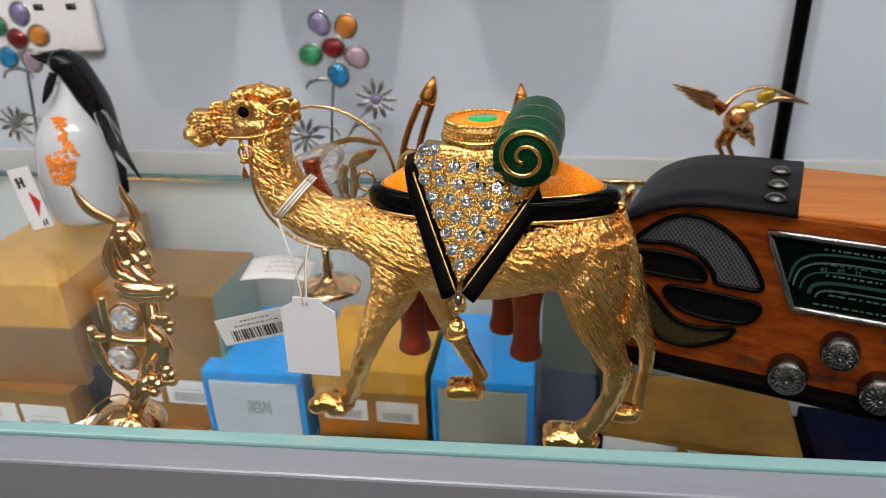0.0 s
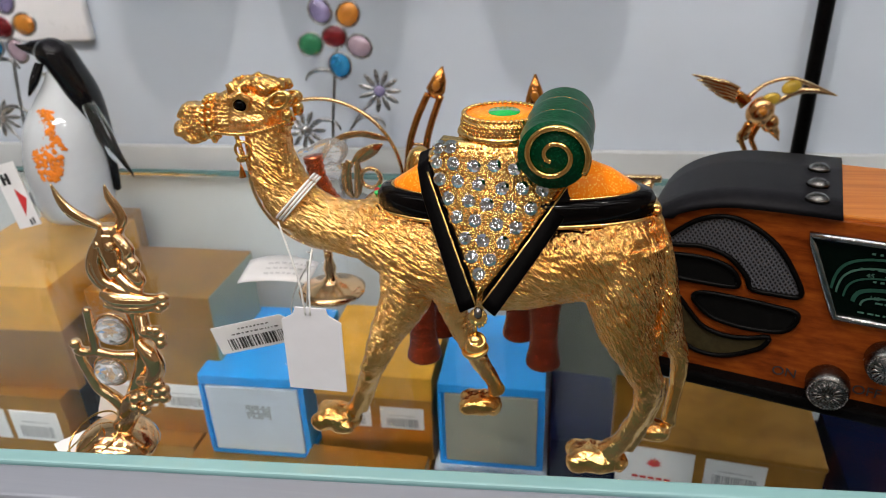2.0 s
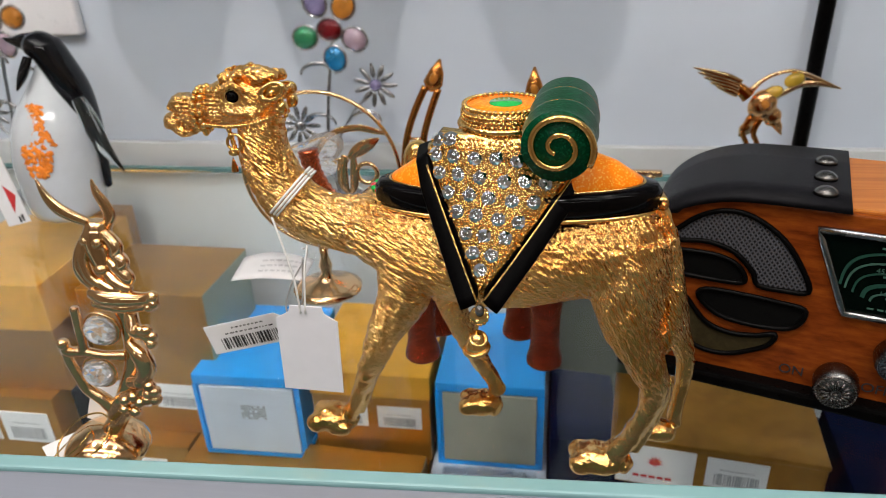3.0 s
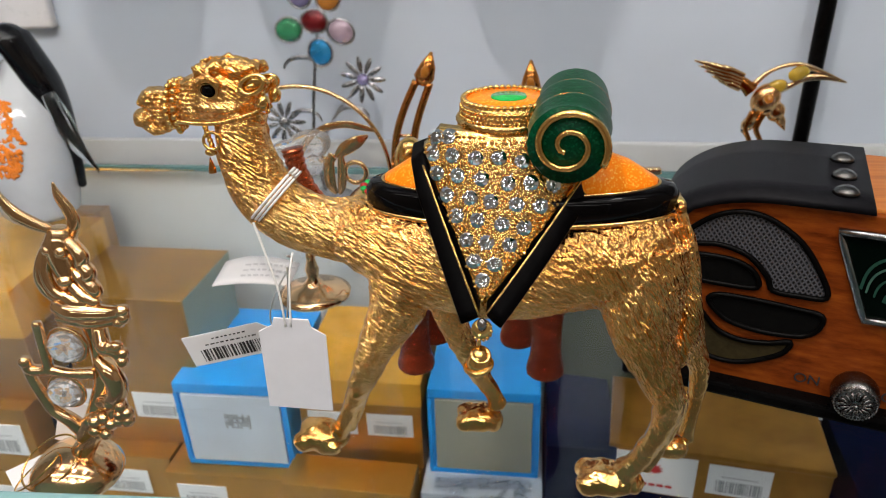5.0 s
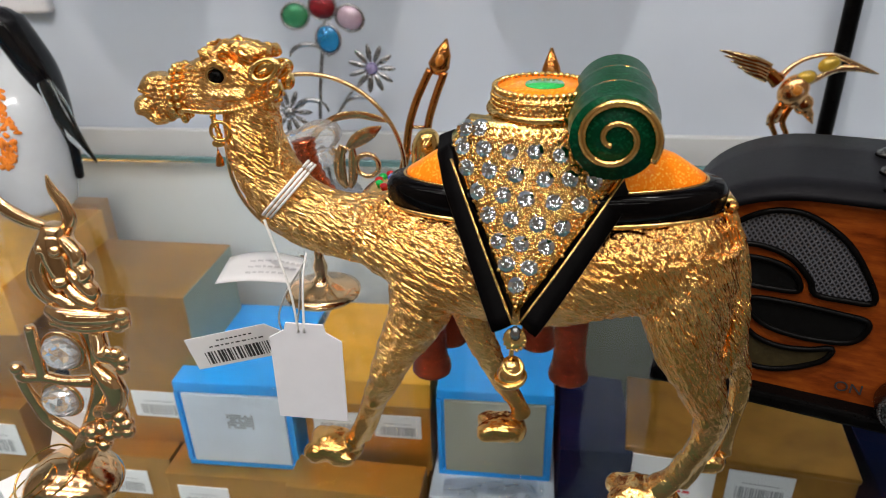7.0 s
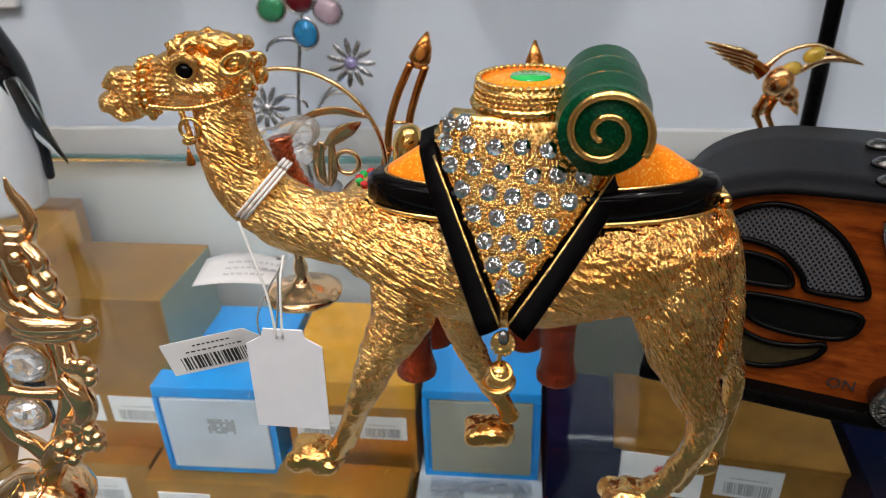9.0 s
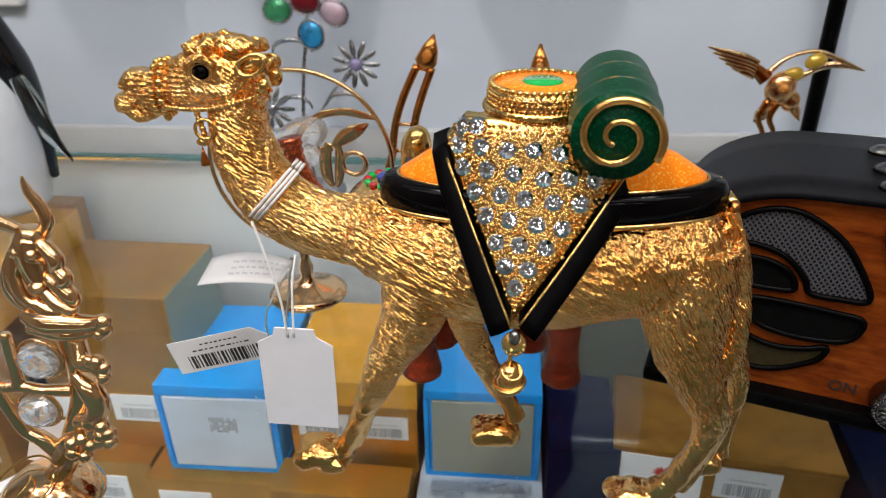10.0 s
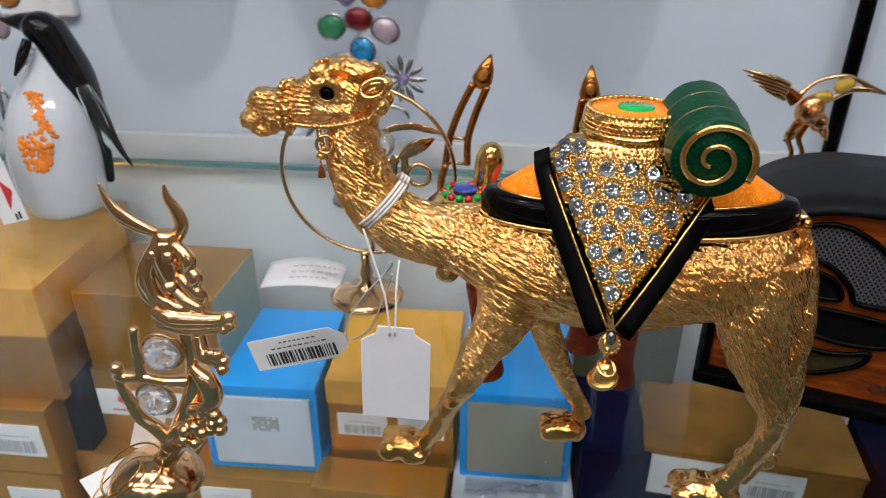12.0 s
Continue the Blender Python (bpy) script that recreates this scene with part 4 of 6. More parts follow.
# bedroll: green enamel with a gold spiral on its end
def bedroll():
    c0, c1 = Vector((0.0600, 0.2165, 0.1015)), Vector((0.0625, 0.2480, 0.1035))
    ax = (c1 - c0).normalized()
    turn = ax.to_track_quat("Z", "Y").to_matrix().to_4x4()
    L = (c1 - c0).length
    base = Matrix.Translation(c0) @ turn
    bm = bmesh.new()
    seg, nz = 56, 64
    rings = []
    for i in range(nz + 1):
        u = i / nz
        row = []
        for k in range(seg):
            a = k * 2 * math.pi / seg
            v = (u * 3.2 + 0.22 * math.sin(a + 0.6)) % 1.0
            fold = 0.00075 * (v - 0.45) * min(1.0, u * 9) - 0.0004 * (v > 0.94)
            r = (0.0084 + 0.0005 * math.sin(math.pi * u) - 0.0006 * u + fold) * (1 - 0.20 * max(0.0, u - 0.9) * 10 * 0.6)
            row.append(bm.verts.new((r * math.cos(a), r * math.sin(a), u * L)))
        rings.append(row)
    for q, r in zip(rings, rings[1:]):
        for k in range(seg):
            bm.faces.new((q[k], q[(k + 1) % seg], r[(k + 1) % seg], r[k]))
    bm.faces.new(rings[0][::-1])
    bm.faces.new(rings[-1])
    bmesh.ops.recalc_face_normals(bm, faces=bm.faces[:])
    roll = part("bedroll", moved(bm, base), GREEN_ENAMEL, camel, "rolled green enamel blanket")
    # spiral wire on the end face, and rim wire
    up = base.to_3x3().inverted() @ Vector((0, 0, 1))
    a0 = math.atan2(up.y, up.x)
    pts = []
    for k in range(86):
        u = k / 85
        a = a0 + radians(200) + u * radians(640)
        r = 0.0014 + 0.0070 * u ** 1.05
        p = base @ Vector((r * math.cos(a), r * math.sin(a), -0.0003))
        pts.append((*p, 0.00058 + 0.00030 * u))
    part("spiral", tube(bmesh.new(), pts, 8), GOLD, roll, "raised gold spiral")
    for u in (0.30, 0.61):
        loop = []
        for k in range(49):
            a = k * 2 * math.pi / 48
            v = u - 0.069 * math.sin(a + 0.6)
            loop.append((*(base @ Vector((0.0087 * math.cos(a), 0.0087 * math.sin(a), v * L))), 0.00020))
        part("roll_wire", tube(bmesh.new(), loop, 6), AMBER_GOLD, roll, "thin gold line")


bedroll()

# bell under the cloth
part("clasp", ball(bmesh.new(), cloth(0.0427, 0.0632, 0.0016), (0.0012, 0.0012, 0.0018), (0, 0, 0), 2), CHROME, camel, "bright clasp")
part("clasp_plate", moved(lathe([(0, 0), (0.0024, 0), (0.0022, 0.0006), (0, 0.0009)], 16), Matrix.Translation(cloth(0.0426, 0.0612, 0.0002)) @ face_turn), GOLD_BEAD, camel)
bm = lathe([(0.0, 0.0), (0.0021, 0.0002), (0.0030, 0.0012), (0.0028, 0.0028), (0.0021, 0.0040), (0.0015, 0.0056), (0.0, 0.0060)], 28, (0.0420, 0.2075, 0.0508))
part("clasp_grain", beads([(*cloth(0.0426 + 0.0021 * math.cos(a), 0.0612 + 0.0019 * math.sin(a), 0.0006), 1.0) for a in [k * 2 * math.pi / 14 for k in range(14)]], 0.0005), GOLD, camel)
bell = part("bell", bm, GOLD, camel, "small round gold bell")
part("bell_ring", torus_bm(0.0029, 0.0007, 32, 8, None, pose(0.0419, 0.2073, 0.0522, 8, -10, 0)), GOLD, bell)
part("bell_ring", torus_bm(0.0019, 0.0006, 28, 8, None, pose(0.0424, 0.2072, 0.0550, 30, 14, 0)), GOLD, bell)
part("bell_link", tube(bmesh.new(), [(0.0418, 0.2075, 0.0560, 0.0005), (0.0422, 0.2078, 0.0605, 0.0005)], 8), GOLD, camel)

# ---- price tags of the camel ----
tag_thing = thing("price_tag", "blank pale price tag on white string round camel's neck", "tag")
card_out = [(-0.0090, 0.0), (0.0090, 0.0), (0.0090, 0.0245), (0.0052, 0.0268), (0.0046, 0.0290), (-0.0046, 0.0290), (-0.0052, 0.0268), (-0.0090, 0.0245)]
tag_pose = pose(-0.0087, 0.2235, 0.0232, 0, 1.5, 0)
card_ob = part("card", moved(slab(card_out, -0.00025, 0.00025), tag_pose), TAG_CARD, tag_thing, "", False)
bm = bmesh.new()
for off, rr in ((0.0, 0.00042), (0.0010, 0.00042), (0.0019, 0.00036)):
    ring = []
    for k in range(41):
        a = k * 2 * math.pi / 40
        u = math.cos(a)
        ring.append((-0.0128 + 0.0056 * math.sin(a) + off * 0.8, 0.2364 - 0.0084 * u, 0.0818 + 0.0060 * math.sin(a) - off * 0.5, rr))
    tube(bm, ring, 6)
part("neck_string", bm, STRING, tag_thing, "white string loops")
part("hang_string", tube(bmesh.new(), smooth_line([(-0.0160, 0.2285, 0.0770, 0.0003), (-0.0132, 0.2265, 0.0690, 0.0003), (-0.0103, 0.2240, 0.0600, 0.0003), (-0.0094, 0.2230, 0.0500, 0.0003)]), 6), STRING, tag_thing)
part("hang_string", tube(bmesh.new(), smooth_line([(-0.0075, 0.2300, 0.0680, 0.0003), (-0.0078, 0.2260, 0.0620, 0.0003), (-0.0080, 0.2230, 0.0500, 0.0003)]), 6), STRING, tag_thing)


def barcode(parent, m, w, h, seed, ink=INK, nlines=2):
    """Bars and text lines of a printed label, as one thin raised print."""
    r = random.Random(seed)
    bm = bmesh.new()

    def q(x0, x1, z0, z1):
        vs = [bm.verts.new(m @ Vector(p)) for p in ((x0, -0.00012, z0), (x1, -0.00012, z0), (x1, -0.00012, z1), (x0, -0.00012, z1))]
        bm.faces.new(vs)
    x = 0.14 * w
    while x < 0.86 * w:
        b = r.choice((0.010, 0.016, 0.028)) * w
        q(x, x + b, 0.10 * h, 0.50 * h)
        x += b + r.choice((0.008, 0.014, 0.02)) * w
    for k in range(nlines):
        z0 = (0.62 + 0.17 * k) * h
        x = (0.22 + 0.1 * k) * w
        while x < (0.78 - 0.1 * k) * w:
            b = r.uniform(0.012, 0.05) * w
            q(x, x + b, z0, z0 + 0.04 * h)
            x += b + 0.02 * w
    return part("print", bm, ink, parent, "", False)


bar_tag = thing("barcode_tag", "white barcode tag on a looped white string beside the camel's tag", "tag")
A, B, C = Vector((-0.0676, 0.2680, 0.0131)), Vector((-0.0341, 0.2680, 0.0226)), Vector((-0.0650, 0.2680, 0.0012))
ux = (B - A).normalized()
uz = ((A - C) - ux * (A - C).dot(ux)).normalized()
uy = uz.cross(ux)
bw, bh = 0.0348, 0.0121
bt = Matrix.Translation(A - uz * bh) @ Matrix((ux, uy, uz)).transposed().to_4x4()
bcard = part("card", moved(slab([(0.0, 0.0), (bw - 0.005, 0.0), (bw, 0.004), (bw, bh - 0.004), (bw - 0.005, bh), (0, bh)], 0.0, 0.0004), bt), LABEL_WHITE, bar_tag, "", False)
barcode(bcard, bt, bw, bh, 3)
tip = bt @ Vector((bw, 0, bh / 2))
part("loop_string", tube(bmesh.new(), smooth_line([(*tip, 0.00028), (tip.x + 0.006, 0.258, tip.z + 0.008, 0.00028), (tip.x + 0.013, 0.248, 0.036, 0.00028), (-0.0135, 0.238, 0.052, 0.00028), (-0.0095, 0.2300, 0.0640, 0.00028)]), 6), STRING, bar_tag)
part("loop_string", tube(bmesh.new(), smooth_line([(*tip, 0.00028), (tip.x + 0.003, 0.259, tip.z + 0.013, 0.00028), (tip.x + 0.010, 0.250, 0.044, 0.00028), (-0.0120, 0.240, 0.060, 0.00028), (-0.0100, 0.2320, 0.0660, 0.00028)]), 6), STRING, bar_tag)

# ---- gift boxes under the glass ----


def lidded_box(name, label, x0, x1, y0, y1, z0, z1, lid_h, lid_mat, front_mat, side_mat, turn=0.0, group="gift boxes on the lower shelf"):
    """A card gift box: lid over the back and top, with a framed front face."""
    b = thing(name, label, "gift box", group)
    cx, cy = (x0 + x1) / 2, (y0 + y1) / 2
    m = pose(cx, cy, 0, 0, 0, turn)
    w, d = (x1 - x0) / 2, (y1 - y0) / 2
    part("carton", moved(box_bm(-w + 0.0012, w - 0.0012, -d + 0.0012, d - 0.0012, z0, z1 - 0.002, 0.0006), m), side_mat, b, "", False)
    part("lid", moved(box_bm(-w, w, -d, d, z1 - lid_h, z1, 0.0008), m), lid_mat, b, "", False)
    part("front_panel", moved(box_bm(-w + 0.004, w - 0.004, -d - 0.0006, -d + 0.002, z0 + 0.004, z1 - lid_h - 0.0005, 0.0003), m), front_mat, b, "", False)
    part("bottom_edge", moved(box_bm(-w, w, -d - 0.0001, d, z0 + 0.0002, z0 + 0.0035, 0.0004), m), lid_mat, b, "", False)
    for sx in (-1, 1):
        part("edge_strip", moved(box_bm(sx * w - 0.0022, sx * w + 0.0022 * 0.02, -d - 0.0003, -d + 0.004, z0 + 0.0035, z1 - lid_h) if sx > 0 else box_bm(-w - 0.00004, -w + 0.0022, -d - 0.0003, -d + 0.004, z0 + 0.0035, z1 - lid_h), m), lid_mat, b, "", False)
    return b, m, w, d


BLUE_TOP = -0.089
FLOOR1 = -0.1475
b1, m1, w1, d1 = lidded_box("blue_gift_box", "cyan blue card gift box with pale front panel under glass", -0.1440, -0.0795, 0.3685, 0.448, FLOOR1, BLUE_TOP, 0.007, BLUE_CARD, PALE_CARD, BLUE_CARD, 1.0)
bm = bmesh.new()
r = random.Random(9)
for k in range(9):
    for j in range(6):
        if r.random() < 0.75:
            bmesh.ops.create_grid(bm, x_segments=1, y_segments=1, size=0.5, matrix=m1 @ Matrix.LocRotScale((-0.004 + k * 0.0017, -d1 - 0.0008, -0.118 + j * 0.0017), Euler((radians(90), 0, 0)), (0.0015, 0.0013, 1)))
part("print", bm, GREY_INK, b1, "faded grey print", False)
b2, m2, w2, d2 = lidded_box("blue_gift_box", "cyan blue card gift box with olive grey front under glass", -0.0005, 0.0605, 0.3745, 0.452, FLOOR1, BLUE_TOP, 0.006, BLUE_CARD, TAN_CARD, BLUE_CARD, 0.0)


def carton(name, label, x0, x1, y0, y1, z0, z1, mat, turn=0.0, sides=None, group="gold cartons on the lower shelf", lid=None):
    b = thing(name, label, "carton", group)
    m = pose((x0 + x1) / 2, (y0 + y1) / 2, 0, 0, 0, turn)
    w, d = (x1 - x0) / 2, (y1 - y0) / 2
    zt = z1 if lid is None else z1 - 0.0005
    part("body", moved(box_bm(-w, w, -d, d, z0, zt, 0.0007), m), mat, b, "", False)
    if lid:
        part("lid", moved(box_bm(-w - 0.0006, w + 0.0006, -d - 0.0006, d + 0.0006, z1 - lid, z1, 0.0007), m), sides or mat, b, "", False)
    return b, m, w, d


def label_on(b, m, u, z, w, h, d, seed, red=False):
    """A white paper label on a carton's front, with its print."""
    lm = m @ Matrix.Translation((u, -d - 0.0008, z))
    lab = part("label", moved(box_bm(0, w, 0.0, 0.0006, 0, h), lm), LABEL_WHITE, b, "white paper label", False)
    if red:
        bm = bmesh.new()
        n = 11
        pts = []
        for k in range(2 * n):
            a = math.pi / 2 + k * math.pi / n
            rr = 0.0046 * (1.0 if k % 2 == 0 else 0.52) * (1 - 0.25 * (math.sin(a) < -0.5))
            pts.append(bm.verts.new(lm @ Vector((w * 0.52 + rr * math.cos(a), -0.0002, h * 0.62 + rr * math.sin(a)))))
        bm.faces.new(pts)
        part("emblem", bm, RED_INK, lab, "small red emblem", False)
        bm = bmesh.new()
        for k in range(5):
            bmesh.ops.create_grid(bm, x_segments=1, y_segments=1, size=0.5, matrix=lm @ Matrix.LocRotScale((w * (0.3 + 0.1 * k), -0.0002, h * 0.22), Euler((radians(90), 0, 0)), (w * 0.08, h * 0.07, 1)))
        part("print", bm, RED_INK, lab, "", False)
    else:
        barcode(lab, lm, w, h, seed, GREY_INK, 1)


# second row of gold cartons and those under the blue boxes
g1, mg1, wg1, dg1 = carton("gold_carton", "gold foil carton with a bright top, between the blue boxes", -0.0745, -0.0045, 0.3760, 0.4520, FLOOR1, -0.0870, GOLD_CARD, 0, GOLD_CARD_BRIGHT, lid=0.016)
label_on(g1, mg1, 0.004, -0.1240, 0.026, 0.015, dg1, 11)
label_on(g1, mg1, -0.030, -0.1240, 0.028, 0.015, dg1, 12, False)
g2, mg2, wg2, dg2 = carton("gold_carton", "flat gold foil carton lying in front of the blue boxes", -0.0800, -0.0070, 0.3480, 0.3720, -0.1640, -0.1390, GOLD_CARD, -2.0)
g3, mg3, wg3, dg3 = carton("gold_carton", "gold foil carton under the blue box", -0.1560, -0.0830, 0.3600, 0.4550, -0.2198, FLOOR1 - 0.0002, GOLD_CARD, 0)
label_on(g3, mg3, -0.030, -0.172, 0.030, 0.016, dg3, 13)
g4, mg4, wg4, dg4 = carton("gold_carton", "gold foil carton under the gold carton", -0.0805, -0.0060, 0.3725, 0.4550, -0.2198, FLOOR1 - 0.0002, GOLD_CARD, 0)
g2b, _, _, _ = carton("gold_carton", "gold foil carton under the flat carton", -0.0790, -0.0080, 0.3490, 0.3715, -0.2198, -0.1642, GOLD_CARD, 0)
g5, mg5, wg5, dg5 = carton("silver_carton", "grey silver carton under the blue box", -0.0040, 0.0630, 0.3580, 0.4550, -0.2198, FLOOR1 - 0.0002, PALE_CARD, 0, group="cartons on the lower shelf")
# left stack
h1, mh1, wh1, dh1 = carton("gold_carton", "wide gold foil carton with a lid, on top of a stack", -0.2130, -0.1345, 0.3830, 0.4440, -0.0960, -0.0450, GOLD_CARD, -1.0, GOLD_CARD, lid=0.022)
# only this face of the gold carton is toned sage green
part("side", moved(box_bm(wh1 - 0.0002, wh1 + 0.0009, -dh1 + 0.0005, dh1 - 0.0005, -0.0955, -0.0455, 0.0003), mh1), SAGE_FACE, h1, "thin sage green plate over the right face", False)
h2, mh2, wh2, dh2 = carton("gold_carton", "gold foil carton with a barcode label, in a stack", -0.2160, -0.1480, 0.3840, 0.4500, FLOOR1, -0.0962, GOLD_CARD, 0)
label_on(h2, mh2, 0.002, -0.128, 0.030, 0.018, dh2, 14)
label_on(h2, mh2, -0.033, -0.128, 0.030, 0.018, dh2, 15, True)
h3, mh3, wh3, dh3 = carton("gold_carton", "gold foil carton at the bottom of a stack", -0.2300, -0.1580, 0.3700, 0.4550, -0.2198, FLOOR1 - 0.0002, GOLD_CARD, 0)
label_on(h3, mh3, -0.010, -0.176, 0.030, 0.018, dh3, 16)
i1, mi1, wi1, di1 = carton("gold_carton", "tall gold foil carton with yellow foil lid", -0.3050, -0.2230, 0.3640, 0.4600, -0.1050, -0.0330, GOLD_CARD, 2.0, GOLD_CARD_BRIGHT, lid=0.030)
i2, mi2, wi2, di2 = carton("gold_carton", "gold foil carton with red and barcode labels, under the tall one", -0.3080, -0.2290, 0.3560, 0.4580, -0.1520, -0.1052, GOLD_CARD, 0)
label_on(i2, mi2, 0.002, -0.138, 0.032, 0.022, di2, 17)
label_on(i2, mi2, -0.034, -0.138, 0.032, 0.022, di2, 18, True)
i3, mi3, wi3, di3 = carton("gold_carton", "gold foil carton at the bottom of the row", -0.3090, -0.2320, 0.3560, 0.4580, -0.2198, -0.1522, GOLD_CARD, 0)
label_on(i3, mi3, 0.004, -0.184, 0.032, 0.020, di3, 19)
carton("dark_carton", "dark brown carton standing between gold cartons", -0.2285, -0.2180, 0.3720, 0.4300, FLOOR1, -0.0980, LEATHER, 0, group="cartons on the lower shelf")
carton("gold_carton", "upright gold foil carton at the back of the row", -0.2560, -0.2260, 0.4610, 0.4740, -0.1470, -0.0300, GOLD_CARD, 0)
# right side
carton("navy_carton", "dark navy blue carton beside the olive one", 0.0640, 0.1000, 0.3600, 0.4300, -0.2198, -0.1100, NAVY_CARD, 0, group="cartons on the lower shelf")
ol, _, _, _ = carton("olive_carton", "olive green carton leaning upright behind the gold one", 0.0660, 0.1240, 0.4200, 0.4640, -0.2198, -0.0420, OLIVE_CARD, -8, group="cartons on the lower shelf")
# this carton's darker gold is painted shade, as if the radio covered it
j1, mj1, wj1, dj1 = carton("gold_carton", "flat gold foil carton with labels on its front, below the radio", 0.1000, 0.2060, 0.3560, 0.4160, -0.1380, -0.1070, SHADED_GOLD_CARD, -7.0, SHADED_GOLD_CARD, lid=0.003)
label_on(j1, mj1, -0.0515, -0.1365, 0.042, 0.0255, dj1, 21, True)
label_on(j1, mj1, -0.004, -0.1310, 0.030, 0.019, dj1, 22)
carton("navy_carton", "dark navy blue carton under the gold one", 0.1020, 0.3000, 0.3580, 0.4300, -0.2198, -0.1382, NAVY_CARD, -5, group="cartons on the lower shelf")
carton("navy_carton", "dark navy blue carton at the end", 0.2120, 0.3000, 0.3200, 0.4000, -0.1380, -0.1120, NAVY_CARD, -5, group="cartons on the lower shelf")

# ---- the radio ----
radio = thing("vintage_radio", "vintage wooden radio with leather strap and green dial", "radio")
RM = pose(0.138, 0.267, 0.0, 0, 0, -18)
U0, U1, RD, RH = -0.050, 0.130, 0.052, 0.0672


def rpart(name, bm, mat, parent=None, label="", smooth=False):
    return part(name, moved(bm, RM), mat, parent or radio, label, smooth)


def radio_outline(grow=0.0, r=0.034, z0=0.0):
    pts = [(U1 + grow, z0), (U1 + grow, RH - r * 0.5)]
    for k in range(9):
        a = radians(90 * k / 8)
        pts.append((U1 + grow - r * 0.6 + r * 0.6 * math.cos(a), RH + grow - r * 0.5 + r * 0.5 * math.sin(a)))
    for k in range(13):
        a = radians(90 + 90 * k / 12)
        pts.append((U0 - grow + r + r * math.cos(a), RH + grow - r * 0.62 + r * 0.62 * math.sin(a)))
    pts.append((U0 - grow, z0))
    return pts


cabinet = rpart("cabinet", slab(radio_outline(), 0.0, RD, 0.0008), RADIO_WOOD)
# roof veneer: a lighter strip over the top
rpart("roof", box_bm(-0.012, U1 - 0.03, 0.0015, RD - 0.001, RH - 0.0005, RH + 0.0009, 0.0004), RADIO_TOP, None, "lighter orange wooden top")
rpart("plinth", box_bm(U0 - 0.004, U1 + 0.004, -0.006, RD + 0.004, 0.0004, 0.0052, 0.0012), BLACK_PAINT, None, "black painted plinth")


def strap():
    """A leather strap bent over the cabinet's rounded end."""
    bm = bmesh.new()
    line = [(0.008, RH + 0.0026), (-0.006, RH + 0.0026)]
    r = 0.034
    for k in range(15):
        a = radians(90 + 90 * k / 14)
        line.append((U0 + r + (r + 0.0024) * math.cos(a), RH - r * 0.62 + (r * 0.62 + 0.0024) * math.sin(a)))
    line.append((U0 - 0.0024, 0.006))
    rows = []
    for x, z in line:
        rows.append([bm.verts.new((x, y, z)) for y in (-0.0022, 0.012, 0.025, 0.038, RD + 0.001)])
    inner = []
    for i, (x, z) in enumerate(line):
        inner.append([bm.verts.new((x + (0.0022 if i > 8 else 0.0006), y, z - (0.0022 if i < 10 else 0.0006))) for y in (-0.0022, 0.012, 0.025, 0.038, RD + 0.001)])
    for a, b in ((rows, 1), (inner, -1)):
        for p, q in zip(a, a[1:]):
            for k in range(4):
                f = (p[k], p[k + 1], q[k + 1], q[k])
                bm.faces.new(f if b > 0 else f[::-1])
    for k in (0, 4):
        for i in range(len(line) - 1):
            bm.faces.new((rows[i][k], rows[i + 1][k], inner[i + 1][k], inner[i][k]))
    for i in (0, len(line) - 1):
        for k in range(4):
            bm.faces.new((rows[i][k], rows[i][k + 1], inner[i][k + 1], inner[i][k]))
    bmesh.ops.recalc_face_normals(bm, faces=bm.faces[:])
    return bm


strap_ob = rpart("leather_strap", strap(), LEATHER, None, "black leather strap bent over the corner", True)
for yy in (0.006, 0.020, 0.036):
    rpart("stud", lathe([(0, 0.0012), (0.0036, 0.0012), (0.0032, 0.0024), (0.0018, 0.0034), (0, 0.0038)], 18, (0.001, yy, RH + 0.0016)), PEWTER, strap_ob, "domed pewter stud", True)

def rounded_shape(pts, n=4):
    """A closed smooth outline through a few corners."""
    A = [np.array(p) for p in pts]
    out = []
    for i in range(len(A)):
        p0, p1, p2, p3 = A[i - 1], A[i], A[(i + 1) % len(A)], A[(i + 2) % len(A)]
        for k in range(n):
            t = k / n
            q = 0.5 * (2 * p1 + (p2 - p0) * t + (2 * p0 - 5 * p1 + 4 * p2 - p3) * t * t + (3 * p1 - p0 - 3 * p2 + p3) * t ** 3)
            out.append((float(q[0]), float(q[1])))
    return out


def opening(name, shape, mat, label):
    """A recessed opening with a raised black lip."""
    f = rpart(name, slab(shape, -0.0004, 0.001), mat, None, label)
    bm = bmesh.new()
    ring = [(x, -0.0006, z, 0.0009) for x, z in shape]
    tube(bm, ring + ring[:2], 8)
    rpart("lip", bm, BLACK_PAINT, f, "", True)
    return f


opening("grille", rounded_shape([(-0.0420, 0.0510), (-0.0382, 0.0555), (-0.0320, 0.0606), (-0.0248, 0.0631), (-0.0170, 0.0620), (-0.0076, 0.0559), (-0.0008, 0.0465), (0.0018, 0.0396), (-0.0050, 0.0387), (-0.0126, 0.0391), (-0.0149, 0.0434), (-0.0210, 0.0493), (-0.0293, 0.0516), (-0.0370, 0.0508)]), GRILLE, "woven black grille cloth")
opening("slot", rounded_shape([(-0.0448, 0.0455), (-0.0390, 0.0470), (-0.0311, 0.0475), (-0.0243, 0.0470), (-0.0191, 0.0446), (-0.0167, 0.0403), (-0.0190, 0.0387), (-0.0300, 0.0385), (-0.0382, 0.0387), (-0.0442, 0.0396)]), SLOT_DARK, "dark slot")
